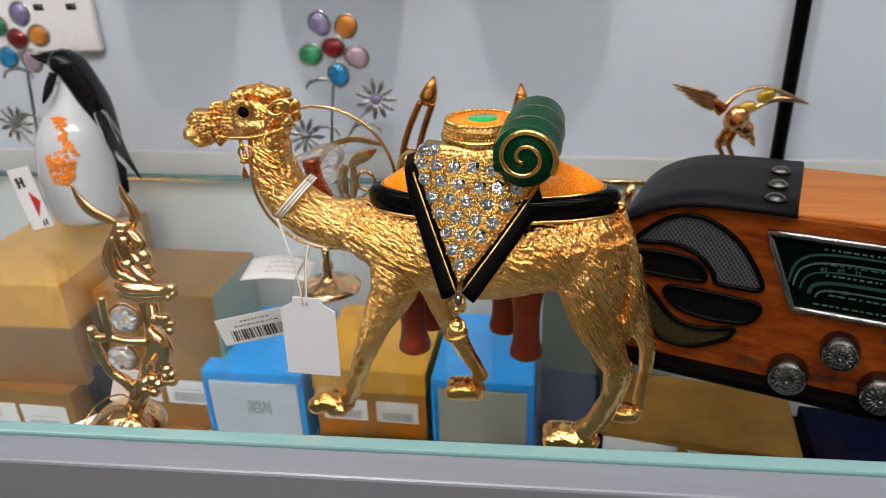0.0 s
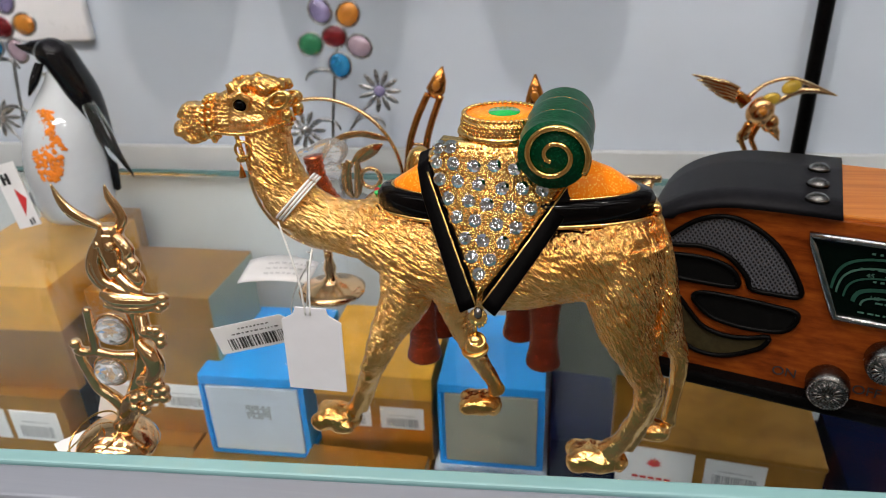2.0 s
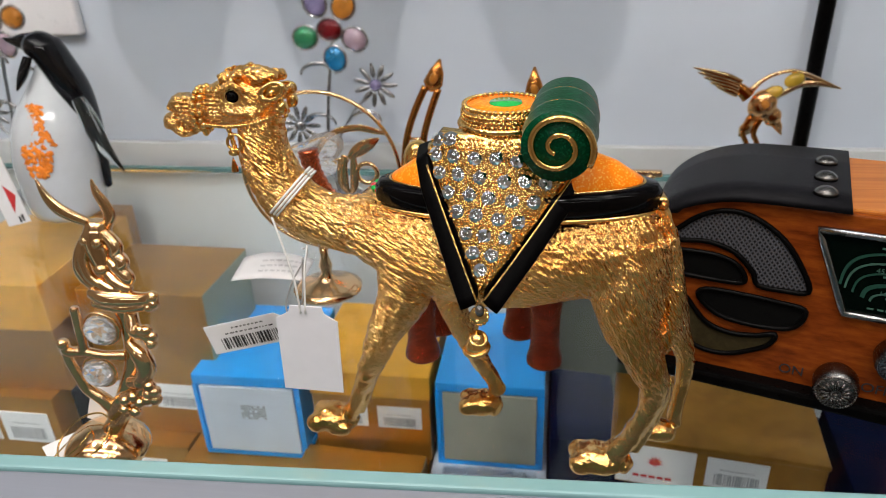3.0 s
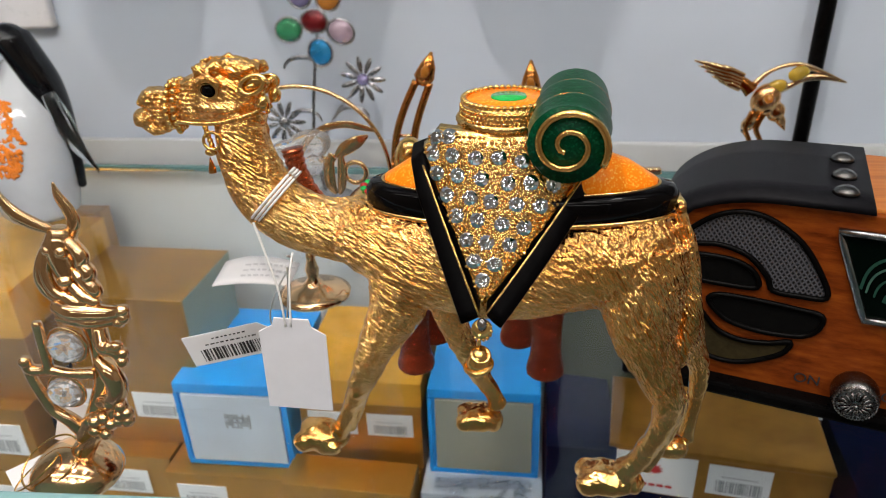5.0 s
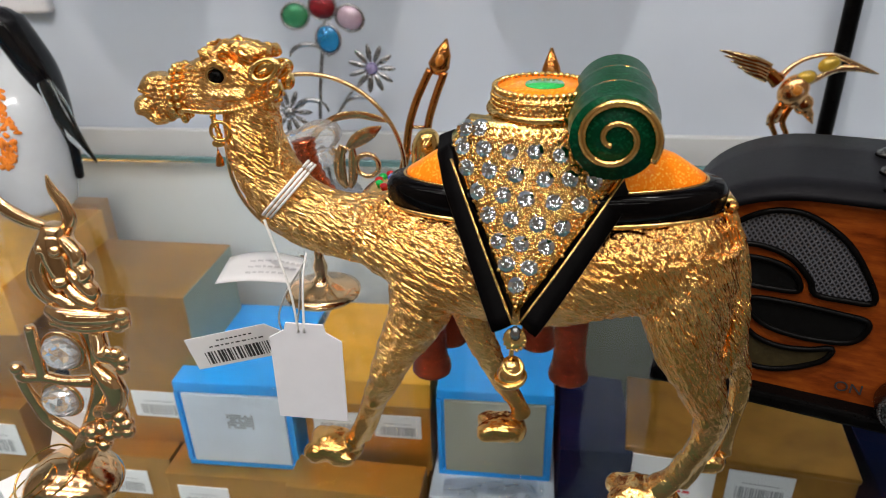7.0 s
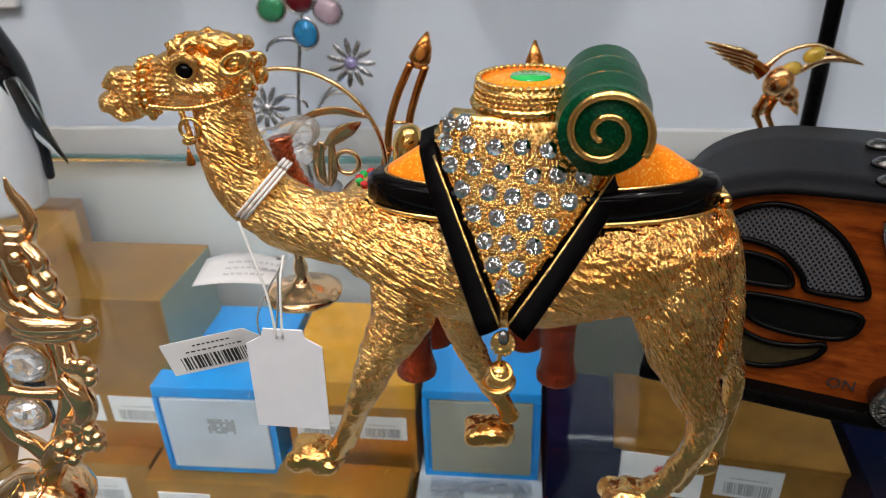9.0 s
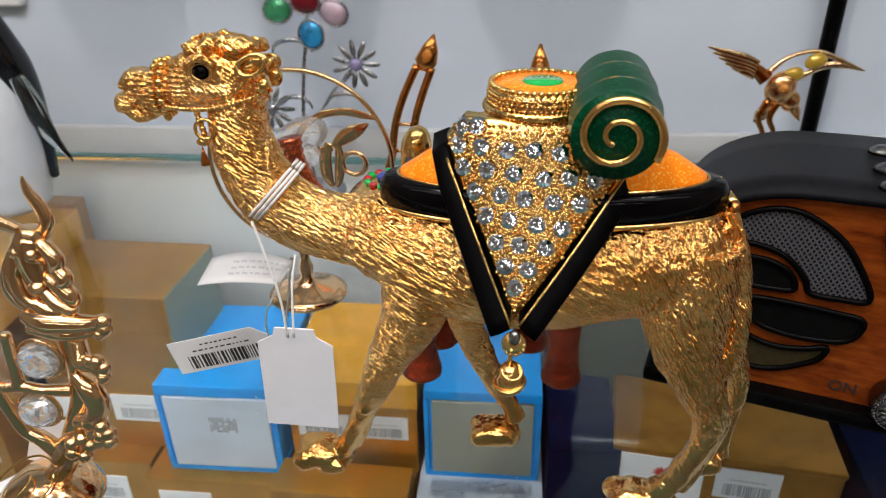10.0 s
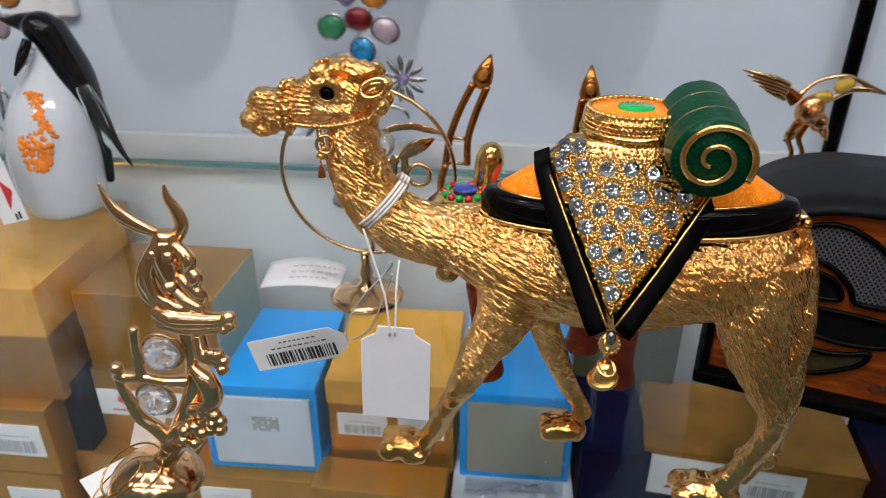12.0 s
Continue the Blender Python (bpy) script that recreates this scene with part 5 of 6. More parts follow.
opening("slot", rounded_shape([(-0.0302, 0.0323), (-0.0272, 0.0346), (-0.0161, 0.0348), (-0.0052, 0.0342), (0.0017, 0.0333), (0.0018, 0.0290), (-0.0010, 0.0258), (-0.0060, 0.0246), (-0.0146, 0.0243), (-0.0227, 0.0257), (-0.0275, 0.0288)]), SLOT_DARK, "dark slot")
opening("slot", rounded_shape([(-0.0420, 0.0318), (-0.0373, 0.0332), (-0.0337, 0.0301), (-0.0303, 0.0260), (-0.0256, 0.0216), (-0.0185, 0.0197), (-0.0107, 0.0206), (-0.0050, 0.0224), (-0.0062, 0.0182), (-0.0110, 0.0147), (-0.0174, 0.0117), (-0.0243, 0.0110), (-0.0306, 0.0130), (-0.0366, 0.0188), (-0.0406, 0.0255)]), OLIVE_SLOT, "olive slot")

# dial with its chrome bezel
DIAL = [(0.0010, 0.0612), (0.0700, 0.0612), (0.0590, 0.0347), (0.0122, 0.0347)]
dial = rpart("dial", slab(DIAL, -0.0004, 0.001), DIAL_BLACK, None, "black glass tuning dial")
bm = bmesh.new()
ring = []
for i in range(4):
    p, q = DIAL[i], DIAL[(i + 1) % 4]
    ring += [(p[0] + (q[0] - p[0]) * k / 10, -0.0008, p[1] + (q[1] - p[1]) * k / 10, 0.0012) for k in range(10)]
tube(bm, ring + ring[:2], 8)
rpart("bezel", bm, CHROME, dial, "worn chrome bezel", True)


def squared(v):
    return math.copysign(abs(v) ** 0.42, v)


def arc_line(cx, cz, rx, rz, a0, a1, w, mat, parent):
    bm = bmesh.new()
    n = 26
    o = []
    for k in range(n + 1):
        a = radians(a0 + (a1 - a0) * k / n)
        o.append((bm.verts.new((cx + (rx + w) * squared(math.cos(a)), -0.0007, cz + (rz + w) * squared(math.sin(a)))), bm.verts.new((cx + (rx - w) * squared(math.cos(a)), -0.0007, cz + (rz - w) * squared(math.sin(a))))))
    for p, q in zip(o, o[1:]):
        bm.faces.new((p[0], p[1], q[1], q[0]))
    bmesh.ops.recalc_face_normals(bm, faces=bm.faces[:])
    return rpart("scale_arc", bm, mat, parent)


for rx, rz, w, mat in ((0.0265, 0.0180, 0.0004, DIAL_GREEN), (0.0250, 0.0150, 0.0003, DIAL_PALE), (0.0228, 0.0118, 0.0003, DIAL_GREEN), (0.0200, 0.0080, 0.0006, DIAL_GREEN), (0.0178, 0.0052, 0.0003, DIAL_PALE)):
    arc_line(0.0360, 0.0385, rx, rz, 4, 176, w, mat, dial)


def writing(name, text, size, m, mat, parent, label=""):
    c = bpy.data.curves.new(name, "FONT")
    c.body, c.size, c.extrude, c.align_x = text, size, 0.00006, "CENTER"
    ob = new(name, c)
    bpy.context.view_layer.update()
    me = bpy.data.meshes.new_from_object(ob.evaluated_get(bpy.context.evaluated_depsgraph_get()))
    bpy.data.objects.remove(ob)
    bpy.data.curves.remove(c)
    me.materials.append(mat)
    o = new(name, me)
    o.parent = parent
    o.matrix_basis = m
    return tagged(o, label)


bm = bmesh.new()
pr = random.Random(8)
for z0, x0, x1, hh in ((0.0575, 0.018, 0.056, 0.0007), (0.0525, 0.016, 0.056, 0.0004), (0.0485, 0.020, 0.054, 0.0007), (0.0415, 0.022, 0.052, 0.0006), (0.0375, 0.018, 0.054, 0.0006)):
    x = x0
    while x < x1:
        w = pr.uniform(0.0006, 0.0022)
        bm.faces.new([bm.verts.new(RM @ Vector(q)) for q in ((x, -0.00075, z0), (x + w, -0.00075, z0), (x + w, -0.00075, z0 + hh), (x, -0.00075, z0 + hh))])
        x += w + pr.uniform(0.0005, 0.0012)
part("dial_print", bm, DIAL_PALE, dial, "rows of small pale print", False)
for txt, u, z, s in (("45", 0.0190, 0.0500, 0.0022), ("40", 0.0238, 0.0504, 0.0022), ("35", 0.0286, 0.0504, 0.0022), ("140", 0.0215, 0.0428, 0.0019), ("120", 0.0262, 0.0430, 0.0019)):
    writing("numeral", txt, s, RM @ pose(u, -0.0009, z, 90, 0, 0), DIAL_PALE, dial)
writing("lettering", "ON", 0.0048, RM @ pose(0.0018, -0.0004, 0.0086, 90, 0, 0), INK, radio, "black lettering")
writing("lettering", "OFF", 0.0048, RM @ pose(0.0262, -0.0004, 0.0080, 90, 0, 0), INK, radio, "black lettering")
writing("lettering", "VOL", 0.0046, RM @ pose(0.0440, -0.0004, 0.0270, 90, 0, 0), INK, radio, "black lettering")


def knob(u, z, r):
    turn = pose(u, 0, z, 90, 0, 0)
    k = rpart("knob", moved(lathe([(0, -0.001), (r * 0.82, -0.001), (r, 0.002), (r, 0.0065), (r * 0.9, 0.0085), (r * 0.72, 0.0092), (r * 0.2, 0.0100), (0, 0.0104)], 32), turn), PEWTER, None, "embossed pewter knob", True)
    bm = bmesh.new()
    for i in range(16):
        a = i * 2 * math.pi / 16
        ball(bm, (r * 0.46 * math.cos(a), r * 0.46 * math.sin(a), 0.0096), (r * 0.30, r * 0.075, 0.0009), (0, 0, math.degrees(a)), 1)
    ball(bm, (0, 0, 0.0103), (r * 0.16, r * 0.16, 0.0012), (0, 0, 0), 1)
    rpart("petals", moved(bm, turn), PEWTER, k, "", True)
    bm = bmesh.new()
    for i in range(36):
        a = i * 2 * math.pi / 36
        ball(bm, (r * 0.84 * math.cos(a), r * 0.84 * math.sin(a), 0.0090), r * 0.07, (0, 0, 0), 1)
    rpart("beading", moved(bm, turn), PEWTER, k, "", True)


knob(0.0147, 0.0108, 0.0066)
knob(0.0285, 0.0240, 0.0060)
knob(0.0425, 0.0112, 0.0066)

# ---- ornaments behind and beside the camel ----


def elephant():
    e = thing("elephant_figurine", "copper brown enamelled elephant with a jewelled saddle", "figurine")
    bm = bmesh.new()
    ball(bm, (0.036, 0.286, 0.047), (0.030, 0.017, 0.0170), (0, 0, 0), 3)
    ball(bm, (0.002, 0.285, 0.054), (0.0115, 0.011, 0.0120), (0, 0, 0), 3)
    for x, y in ((0.014, 0.2765), (0.059, 0.2765), (0.018, 0.2950), (0.049, 0.2950)):
        tube(bm, smooth_line([(x, y + 0.002, 0.036, 0.0080), (x, y, 0.022, 0.0056), (x, y, 0.009, 0.0054), (x, y, 0.003, 0.0066), (x, y, 0.0002, 0.0068)]), 16)
    part("body", bm, COPPER, e)
    fuse(e.children[0], 0.0010, 3)
    bm = bmesh.new()
    line = smooth_line([(-0.004, 0.284, 0.050, 0.0052), (-0.013, 0.282, 0.055, 0.0042), (-0.0185, 0.281, 0.063, 0.0034), (-0.0215, 0.280, 0.072, 0.0030), (-0.0225, 0.280, 0.079, 0.0034)], 10)
    tube(bm, [(*p[:3], p[3] * (1 + 0.10 * math.sin(k * 2.1))) for k, p in enumerate(line)], 14)
    part("trunk", bm, COPPER_HI, e, "ringed copper trunk")
    for sy in (-1, 1):
        part("ear", ball(bmesh.new(), (0.004, 0.285 + sy * 0.0105, 0.052), (0.007, 0.0012, 0.009), (0, 0, 12 * sy), 3), COPPER, e)
    s = part("saddle", lathe([(0, 0), (0.0120, 0), (0.0085, 0.003), (0.0072, 0.0035), (0.0, 0.0052)], 30, (0.0055, 0.2830, 0.0618)), GOLD, e, "round gold head plate")
    for k in range(14):
        a = k * 2 * math.pi / 14
        part("inlay", ball(bmesh.new(), (0.0055 + 0.0066 * math.cos(a), 0.283 + 0.0066 * math.sin(a), 0.0660), (0.0013, 0.0013, 0.0009), (0, 0, 0), 2), (LEAF_ENAMEL, RED_ENAMEL)[k % 2], s, "enamel inlay")
    part("inlay", ball(bmesh.new(), (0.0055, 0.283, 0.0668), (0.0040, 0.0040, 0.0013), (0, 0, 0), 3), BLUE_ENAMEL, s, "blue enamel inlay")
    part("finial", tube(bmesh.new(), smooth_line([(0.0110, 0.290, 0.062, 0.0040), (0.0118, 0.290, 0.068, 0.0040), (0.0128, 0.290, 0.074, 0.0046), (0.0136, 0.290, 0.0785, 0.0030), (0.0138, 0.290, 0.0800, 0.0006)]), 16), GOLD, e, "rounded gold finial")
    part("blanket", lathe([(0, 0.0012), (0.012, 0.0005), (0.018, -0.003), (0.0195, -0.007), (0.0190, -0.007), (0.0175, -0.0035), (0.0, 0.0)], 36, (0.038, 0.286, 0.0642), 1.1, 0.86), RED_ENAMEL, e, "dark red enamel blanket")
    part("chest_ornament", ball(bmesh.new(), (0.0005, 0.2755, 0.0400), (0.004, 0.0022, 0.0036), (0, 0, 0), 2), GOLD, e)


elephant()


def amber_prongs():
    o = thing("amber_horn_ornament", "amber and gold ornament with two tall looped horns", "ornament")
    Y = 0.368
    part("base", lathe([(0, 0), (0.014, 0), (0.013, 0.003), (0.006, 0.006), (0.0035, 0.012), (0.0035, 0.018), (0, 0.019)], 28, (0.020, Y, 0.0002)), ROSE_GOLD, o)
    bm = bmesh.new()
    for a, b, c in (((0.020, 0.016), (-0.010, 0.030), (-0.0085, 0.044)), ((0.020, 0.016), (0.052, 0.030), (0.052, 0.048))):
        tube(bm, smooth_line([(a[0], Y, a[1], 0.0018), ((a[0] + b[0]) / 2, Y, (a[1] + b[1]) / 2 - 0.003, 0.0018), (b[0], Y, b[1], 0.0018), (c[0], Y, c[1], 0.0018)]), 10)
    part("arms", bm, AMBER_GOLD, o)
    for sgn, tip, pts1, pts2 in ((1, (0.0100, 0.0920), ((-0.0085, 0.044), (-0.0068, 0.056), (-0.0028, 0.068), (0.0030, 0.0800)), ((0.0010, 0.044), (0.0012, 0.056), (0.0042, 0.067), (0.0088, 0.0790))),
                                 (-1, (0.0510, 0.0885), ((0.0550, 0.044), (0.0555, 0.056), (0.0545, 0.066), (0.0540, 0.0745)), ((0.0465, 0.044), (0.0468, 0.056), (0.0475, 0.066), (0.0485, 0.0745)))):
        h = part("horn", tube(bmesh.new(), smooth_line([(x, Y, z, 0.0017) for x, z in pts1]), 10), AMBER_GOLD, o, "lacquered amber bar")
        part("bar", tube(bmesh.new(), smooth_line([(x, Y, z, 0.0017) for x, z in pts2]), 10), AMBER_GOLD, h)
        mx, mz = (pts1[-1][0] + pts2[-1][0]) / 2, (pts1[-1][1] + pts2[-1][1]) / 2
        part("tip", tube(bmesh.new(), [(mx, Y, mz - 0.0015, 0.0022), (mx + 0.15 * (tip[0] - mx), Y, mz + 0.002, 0.0046), (mx + 0.6 * (tip[0] - mx), Y, mz + 0.007, 0.0034), (tip[0], Y, tip[1], 0.0005)], 10, 0.6), AMBER_GOLD, h, "leaf-shaped tip")
        part("stone", ball(bmesh.new(), (mx + 0.3 * (tip[0] - mx), Y - 0.0020, mz + 0.0045), (0.0020, 0.0012, 0.0030), (0, 14 * sgn, 0), 2), JEWEL["orange"], h, "orange glass stone")
        for x0, x1, z0 in ((pts1[1][0], pts2[1][0], pts1[1][1]), (pts1[0][0], pts2[0][0], 0.0445)):
            part("rung", tube(bmesh.new(), [(x0, Y, z0, 0.0008), (x1, Y, z0, 0.0008)], 8), ROSE_GOLD, h)


amber_prongs()


def jewel_flower(x, y, z, turned=0.0):
    f = thing("jewelled_flower", "silver wire flower with coloured glass petals and small daisies", "ornament", "jewelled flowers behind the camel")
    part("base", lathe([(0, 0), (0.016, 0), (0.015, 0.002), (0.004, 0.005), (0.0, 0.006)], 28, (x - 0.004, y, 0.0002)), SILVER, f)
    stem = part("stem", tube(bmesh.new(), smooth_line([(x - 0.004, y, 0.004, 0.0010), (x - 0.008, y + 0.002, z * 0.30, 0.0010), (x - 0.006, y + 0.003, z * 0.6, 0.0010), (x, y + 0.003, z - 0.004, 0.0010)]), 8), SILVER, f)
    for k, (dx, dz, sx, sz, rot) in enumerate(((-0.010, -0.024, 0.010, 0.006, 25), (0.014, -0.050, 0.009, 0.006, -20), (-0.012, -0.052, 0.009, 0.006, 30))):
        n = [(x + dx + sx * math.cos(radians(a)) * (1 if dx > 0 else -1), y + 0.003, z + dz + sz * math.sin(radians(a)), 0.0006 + 0.0007 * math.sin(radians(a))) for a in range(0, 181, 15)]
        part("leaf", tube(bmesh.new(), n, 8), SILVER, stem, "curled silver leaf")
    for name, dx, dz in (("violet", -0.0070, 0.0130), ("orange", 0.0080, 0.0112), ("green", -0.0140, -0.0040), ("pink", 0.0128, -0.0052), ("blue", 0.0012, -0.0152), ("red", 0.0, 0.0)):
        ca, sa = math.cos(radians(turned)), math.sin(radians(turned))
        dx, dz = dx * ca + dz * sa, dz * ca - dx * sa
        r = 0.0066 if name != "red" else 0.0064
        turn = -math.degrees(math.atan2(dz, dx)) if name != "red" else 0
        yy = y - (0.001 if name == "red" else 0.0)
        p = part("petal", ball(bmesh.new(), (x + dx, yy, z + dz), (r, 0.0026, r * 0.86), (0, turn, 0), 3), JEWEL[name], f, name + " glass petal")
        part("wire", torus_bm(r, 0.0007, 36, 8, None, Matrix.LocRotScale((x + dx, yy, z + dz), Euler((radians(90), 0, 0)) if name == "red" else (Matrix.Rotation(radians(turn), 3, "Y") @ Matrix.Rotation(radians(90), 3, "X")).to_euler(), (1.04, 0.92, 1))), SILVER, p, "silver wire rim")
    for dx, dz, rr, mat in ((0.020, -0.031, 0.0105, "violet"), (-0.026, -0.054, 0.0100, None)):
        cx, cz, cy = x + dx, z + dz, y + 0.008
        d = part("daisy", ball(bmesh.new(), (cx, cy, cz), (0.0034, 0.0022, 0.0034), (0, 0, 0), 2), JEWEL["violet"] if mat else SILVER, f, "small silver daisy")
        for k in range(11):
            a = k * 2 * math.pi / 11
            part("daisy_petal", ball(bmesh.new(), (cx + 0.0078 * math.cos(a), cy, cz + 0.0078 * math.sin(a)), (0.0048, 0.0009, 0.0015), (0, -math.degrees(a), 0), 2), SILVER, d)
        part("daisy_stem", tube(bmesh.new(), smooth_line([(cx, cy + 0.001, cz - 0.003, 0.0007), ((cx + x - 0.006) / 2, cy - 0.002, cz - 0.014, 0.0007), (x - 0.007, y + 0.002, z * 0.28, 0.0007)]), 8), SILVER, d)
    return f


jewel_flower(-0.0570, 0.428, 0.0960)
jewel_flower(-0.2500, 0.425, 0.1035, 48.0)


def fish_ring():
    o = thing("fish_ornament", "rose gold fish in a wire ring on round foot", "ornament")
    Y = 0.324
    part("foot", lathe([(0, 0), (0.0150, 0), (0.0152, 0.0012), (0.0120, 0.0028), (0.0045, 0.0048), (0.0022, 0.008), (0.0030, 0.012), (0.0018, 0.016), (0.0020, 0.0215), (0, 0.022)], 32, (-0.0372, Y, 0.0002)), ROSE_GOLD, o)
    part("ring", torus_bm(0.0335, 0.00085, 80, 8, None, pose(-0.0345, Y, 0.0548, 90, 0, 0)), ROSE_GOLD, o, "thin wire ring")
    bm = bmesh.new()
    ball(bm, (-0.0330, Y, 0.0650), (0.0105, 0.0045, 0.0065), (0, -25, 0), 3)
    ball(bm, (-0.0425, Y, 0.0630), (0.0060, 0.0038, 0.0045), (0, -30, 0), 3)
    body = part("fish_body", bm, CRYSTAL, o, "clear crystal fish body")
    fuse(body, 0.0008, 2)
    for line in ([(-0.0359, Y, 0.0616, 0.0008), (-0.0317, Y, 0.0679, 0.0011), (-0.0258, Y, 0.0724, 0.0013), (-0.0177, Y, 0.0740, 0.0014), (-0.0105, Y, 0.0728, 0.0013), (-0.0047, Y, 0.0712, 0.0003)],
                 [(-0.0219, Y, 0.0611, 0.0011), (-0.0179, Y, 0.0646, 0.0026), (-0.0129, Y, 0.0674, 0.0024), (-0.0087, Y, 0.0698, 0.0004)],
                 [(-0.0235, Y, 0.0625, 0.0013), (-0.0251, Y, 0.0561, 0.0022), (-0.0249, Y, 0.0496, 0.0021), (-0.0231, Y, 0.0460, 0.0008)],
                 [(-0.0201, Y, 0.0625, 0.0011), (-0.0200, Y, 0.0562, 0.0018), (-0.0207, Y, 0.0497, 0.0017), (-0.0220, Y, 0.0460, 0.0008)],
                 [(-0.0291, Y, 0.0610, 0.0008), (-0.0259, Y, 0.0596, 0.0018), (-0.0223, Y, 0.0611, 0.0013)]):
        part("fin", tube(bmesh.new(), smooth_line(line), 12, 0.22), ROSE_GOLD, body, "rose gold fin")
    part("crystal", ball(bmesh.new(), (-0.0300, Y - 0.003, 0.0590), 0.0048, (0, 0, 0), 1), CRYSTAL, o, "faceted clear crystal")
    part("scroll", torus_bm(0.0042, 0.0010, 28, 8, None, pose(-0.0147, Y, 0.0551, 90, 0, 0)), ROSE_GOLD, o)
    part("stay", tube(bmesh.new(), [(-0.0340, Y, 0.0215, 0.0010), (-0.0330, Y, 0.058, 0.0010)], 8), ROSE_GOLD, o)


fish_ring()


def eagle():
    o = thing("eagle_figurine", "rose gold eagle with spread wings and amber crystals on a perch", "figurine")
    Y = 0.416
    part("perch", lathe([(0, 0), (0.012, 0), (0.011, 0.002), (0.003, 0.004), (0.002, 0.026), (0.009, 0.028), (0.009, 0.0295), (0, 0.030)], 28, (0.1595, Y, 0.0002)), ROSE_GOLD, o)
    bm = bmesh.new()
    ball(bm, (0.1600, Y, 0.0600), (0.0065, 0.0050, 0.0080), (0, 25, 0), 3)
    ball(bm, (0.1655, Y, 0.0540), (0.0042, 0.0036, 0.0048), (0, 20, 0), 3)
    tube(bm, [(0.1660, Y, 0.0530, 0.0030), (0.1690, Y, 0.0490, 0.0022), (0.1712, Y, 0.0446, 0.0004)], 10)
    body = fuse(part("body", bm, EAGLE_GOLD, o), 0.0008, 2)
    wing = part("wing", tube(bmesh.new(), smooth_line([(0.1530, Y, 0.0636, 0.0034), (0.1488, Y, 0.0676, 0.0028), (0.1420, Y, 0.0718, 0.0010)]), 10, 0.5), AMBER_GOLD, o, "spread wing with pale feathers")
    for tip, root, w in (((0.1257, 0.078), (0.1483, 0.0706), 0.0016), ((0.1279, 0.0756), (0.1482, 0.0694), 0.0016), ((0.1309, 0.0732), (0.1481, 0.068), 0.0016), ((0.1342, 0.0707), (0.1476, 0.0666), 0.0016), ((0.1374, 0.0687), (0.1475, 0.0648), 0.0016), ((0.132, 0.0762), (0.1486, 0.0711), 0.0016), ):
        mid = ((tip[0] + root[0]) / 2, (tip[1] + root[1]) / 2)
        part("feather", tube(bmesh.new(), smooth_line([(root[0], Y - 0.001, root[1], 0.0012), (mid[0], Y - 0.0015, mid[1] + 0.0008, w), (tip[0], Y, tip[1], 0.0003)]), 8, 0.35), ROSE_GOLD, wing, "pale gold feather")
    wing = part("wing", tube(bmesh.new(), smooth_line([(x, Y, z, r) for (x, z), r in zip([(0.1538, 0.0671), (0.1583, 0.0718), (0.1639, 0.0748), (0.1717, 0.0762), (0.1801, 0.0735), (0.1941, 0.0677)], (0.0016, 0.0011, 0.0010, 0.0010, 0.0011, 0.0003))]), 8), ROSE_GOLD, o, "open wire wing with crystals")
    part("wing_edge", tube(bmesh.new(), smooth_line([(x, Y, z, r) for (x, z), r in zip([(0.1634, 0.0628), (0.1694, 0.066), (0.176, 0.0697), (0.1839, 0.0701), (0.1941, 0.0677)], (0.0018, 0.0014, 0.0016, 0.0014, 0.0003))]), 8, 0.6), ROSE_GOLD, wing)
    for x, z in [(0.1637, 0.0659), (0.1724, 0.0721)]:
        part("stone", ball(bmesh.new(), (x, Y - 0.001, z), (0.0050, 0.0022, 0.0036), (0, -20, 0), 2), JEWEL["yellow"], wing, "yellow crystal")
    for dx in (-0.003, 0.002):
        part("leg", tube(bmesh.new(), smooth_line([(0.1585 + dx, Y, 0.0540, 0.0018), (0.1560 + dx, Y, 0.0460, 0.0014), (0.1590 + dx, Y, 0.0390, 0.0012), (0.1590 + dx, Y, 0.0300, 0.0018)]), 8), AMBER_GOLD, o)
    part("tail", tube(bmesh.new(), [(0.1570, Y, 0.0530, 0.0026), (0.1535, Y, 0.0470, 0.0032), (0.1515, Y, 0.0440, 0.0006)], 8, 0.4), ROSE_GOLD, o)
    part("stone", ball(bmesh.new(), (0.1600, Y - 0.0045, 0.0610), 0.0030, (0, 0, 0), 2), JEWEL["orange"], o, "orange crystal")


eagle()


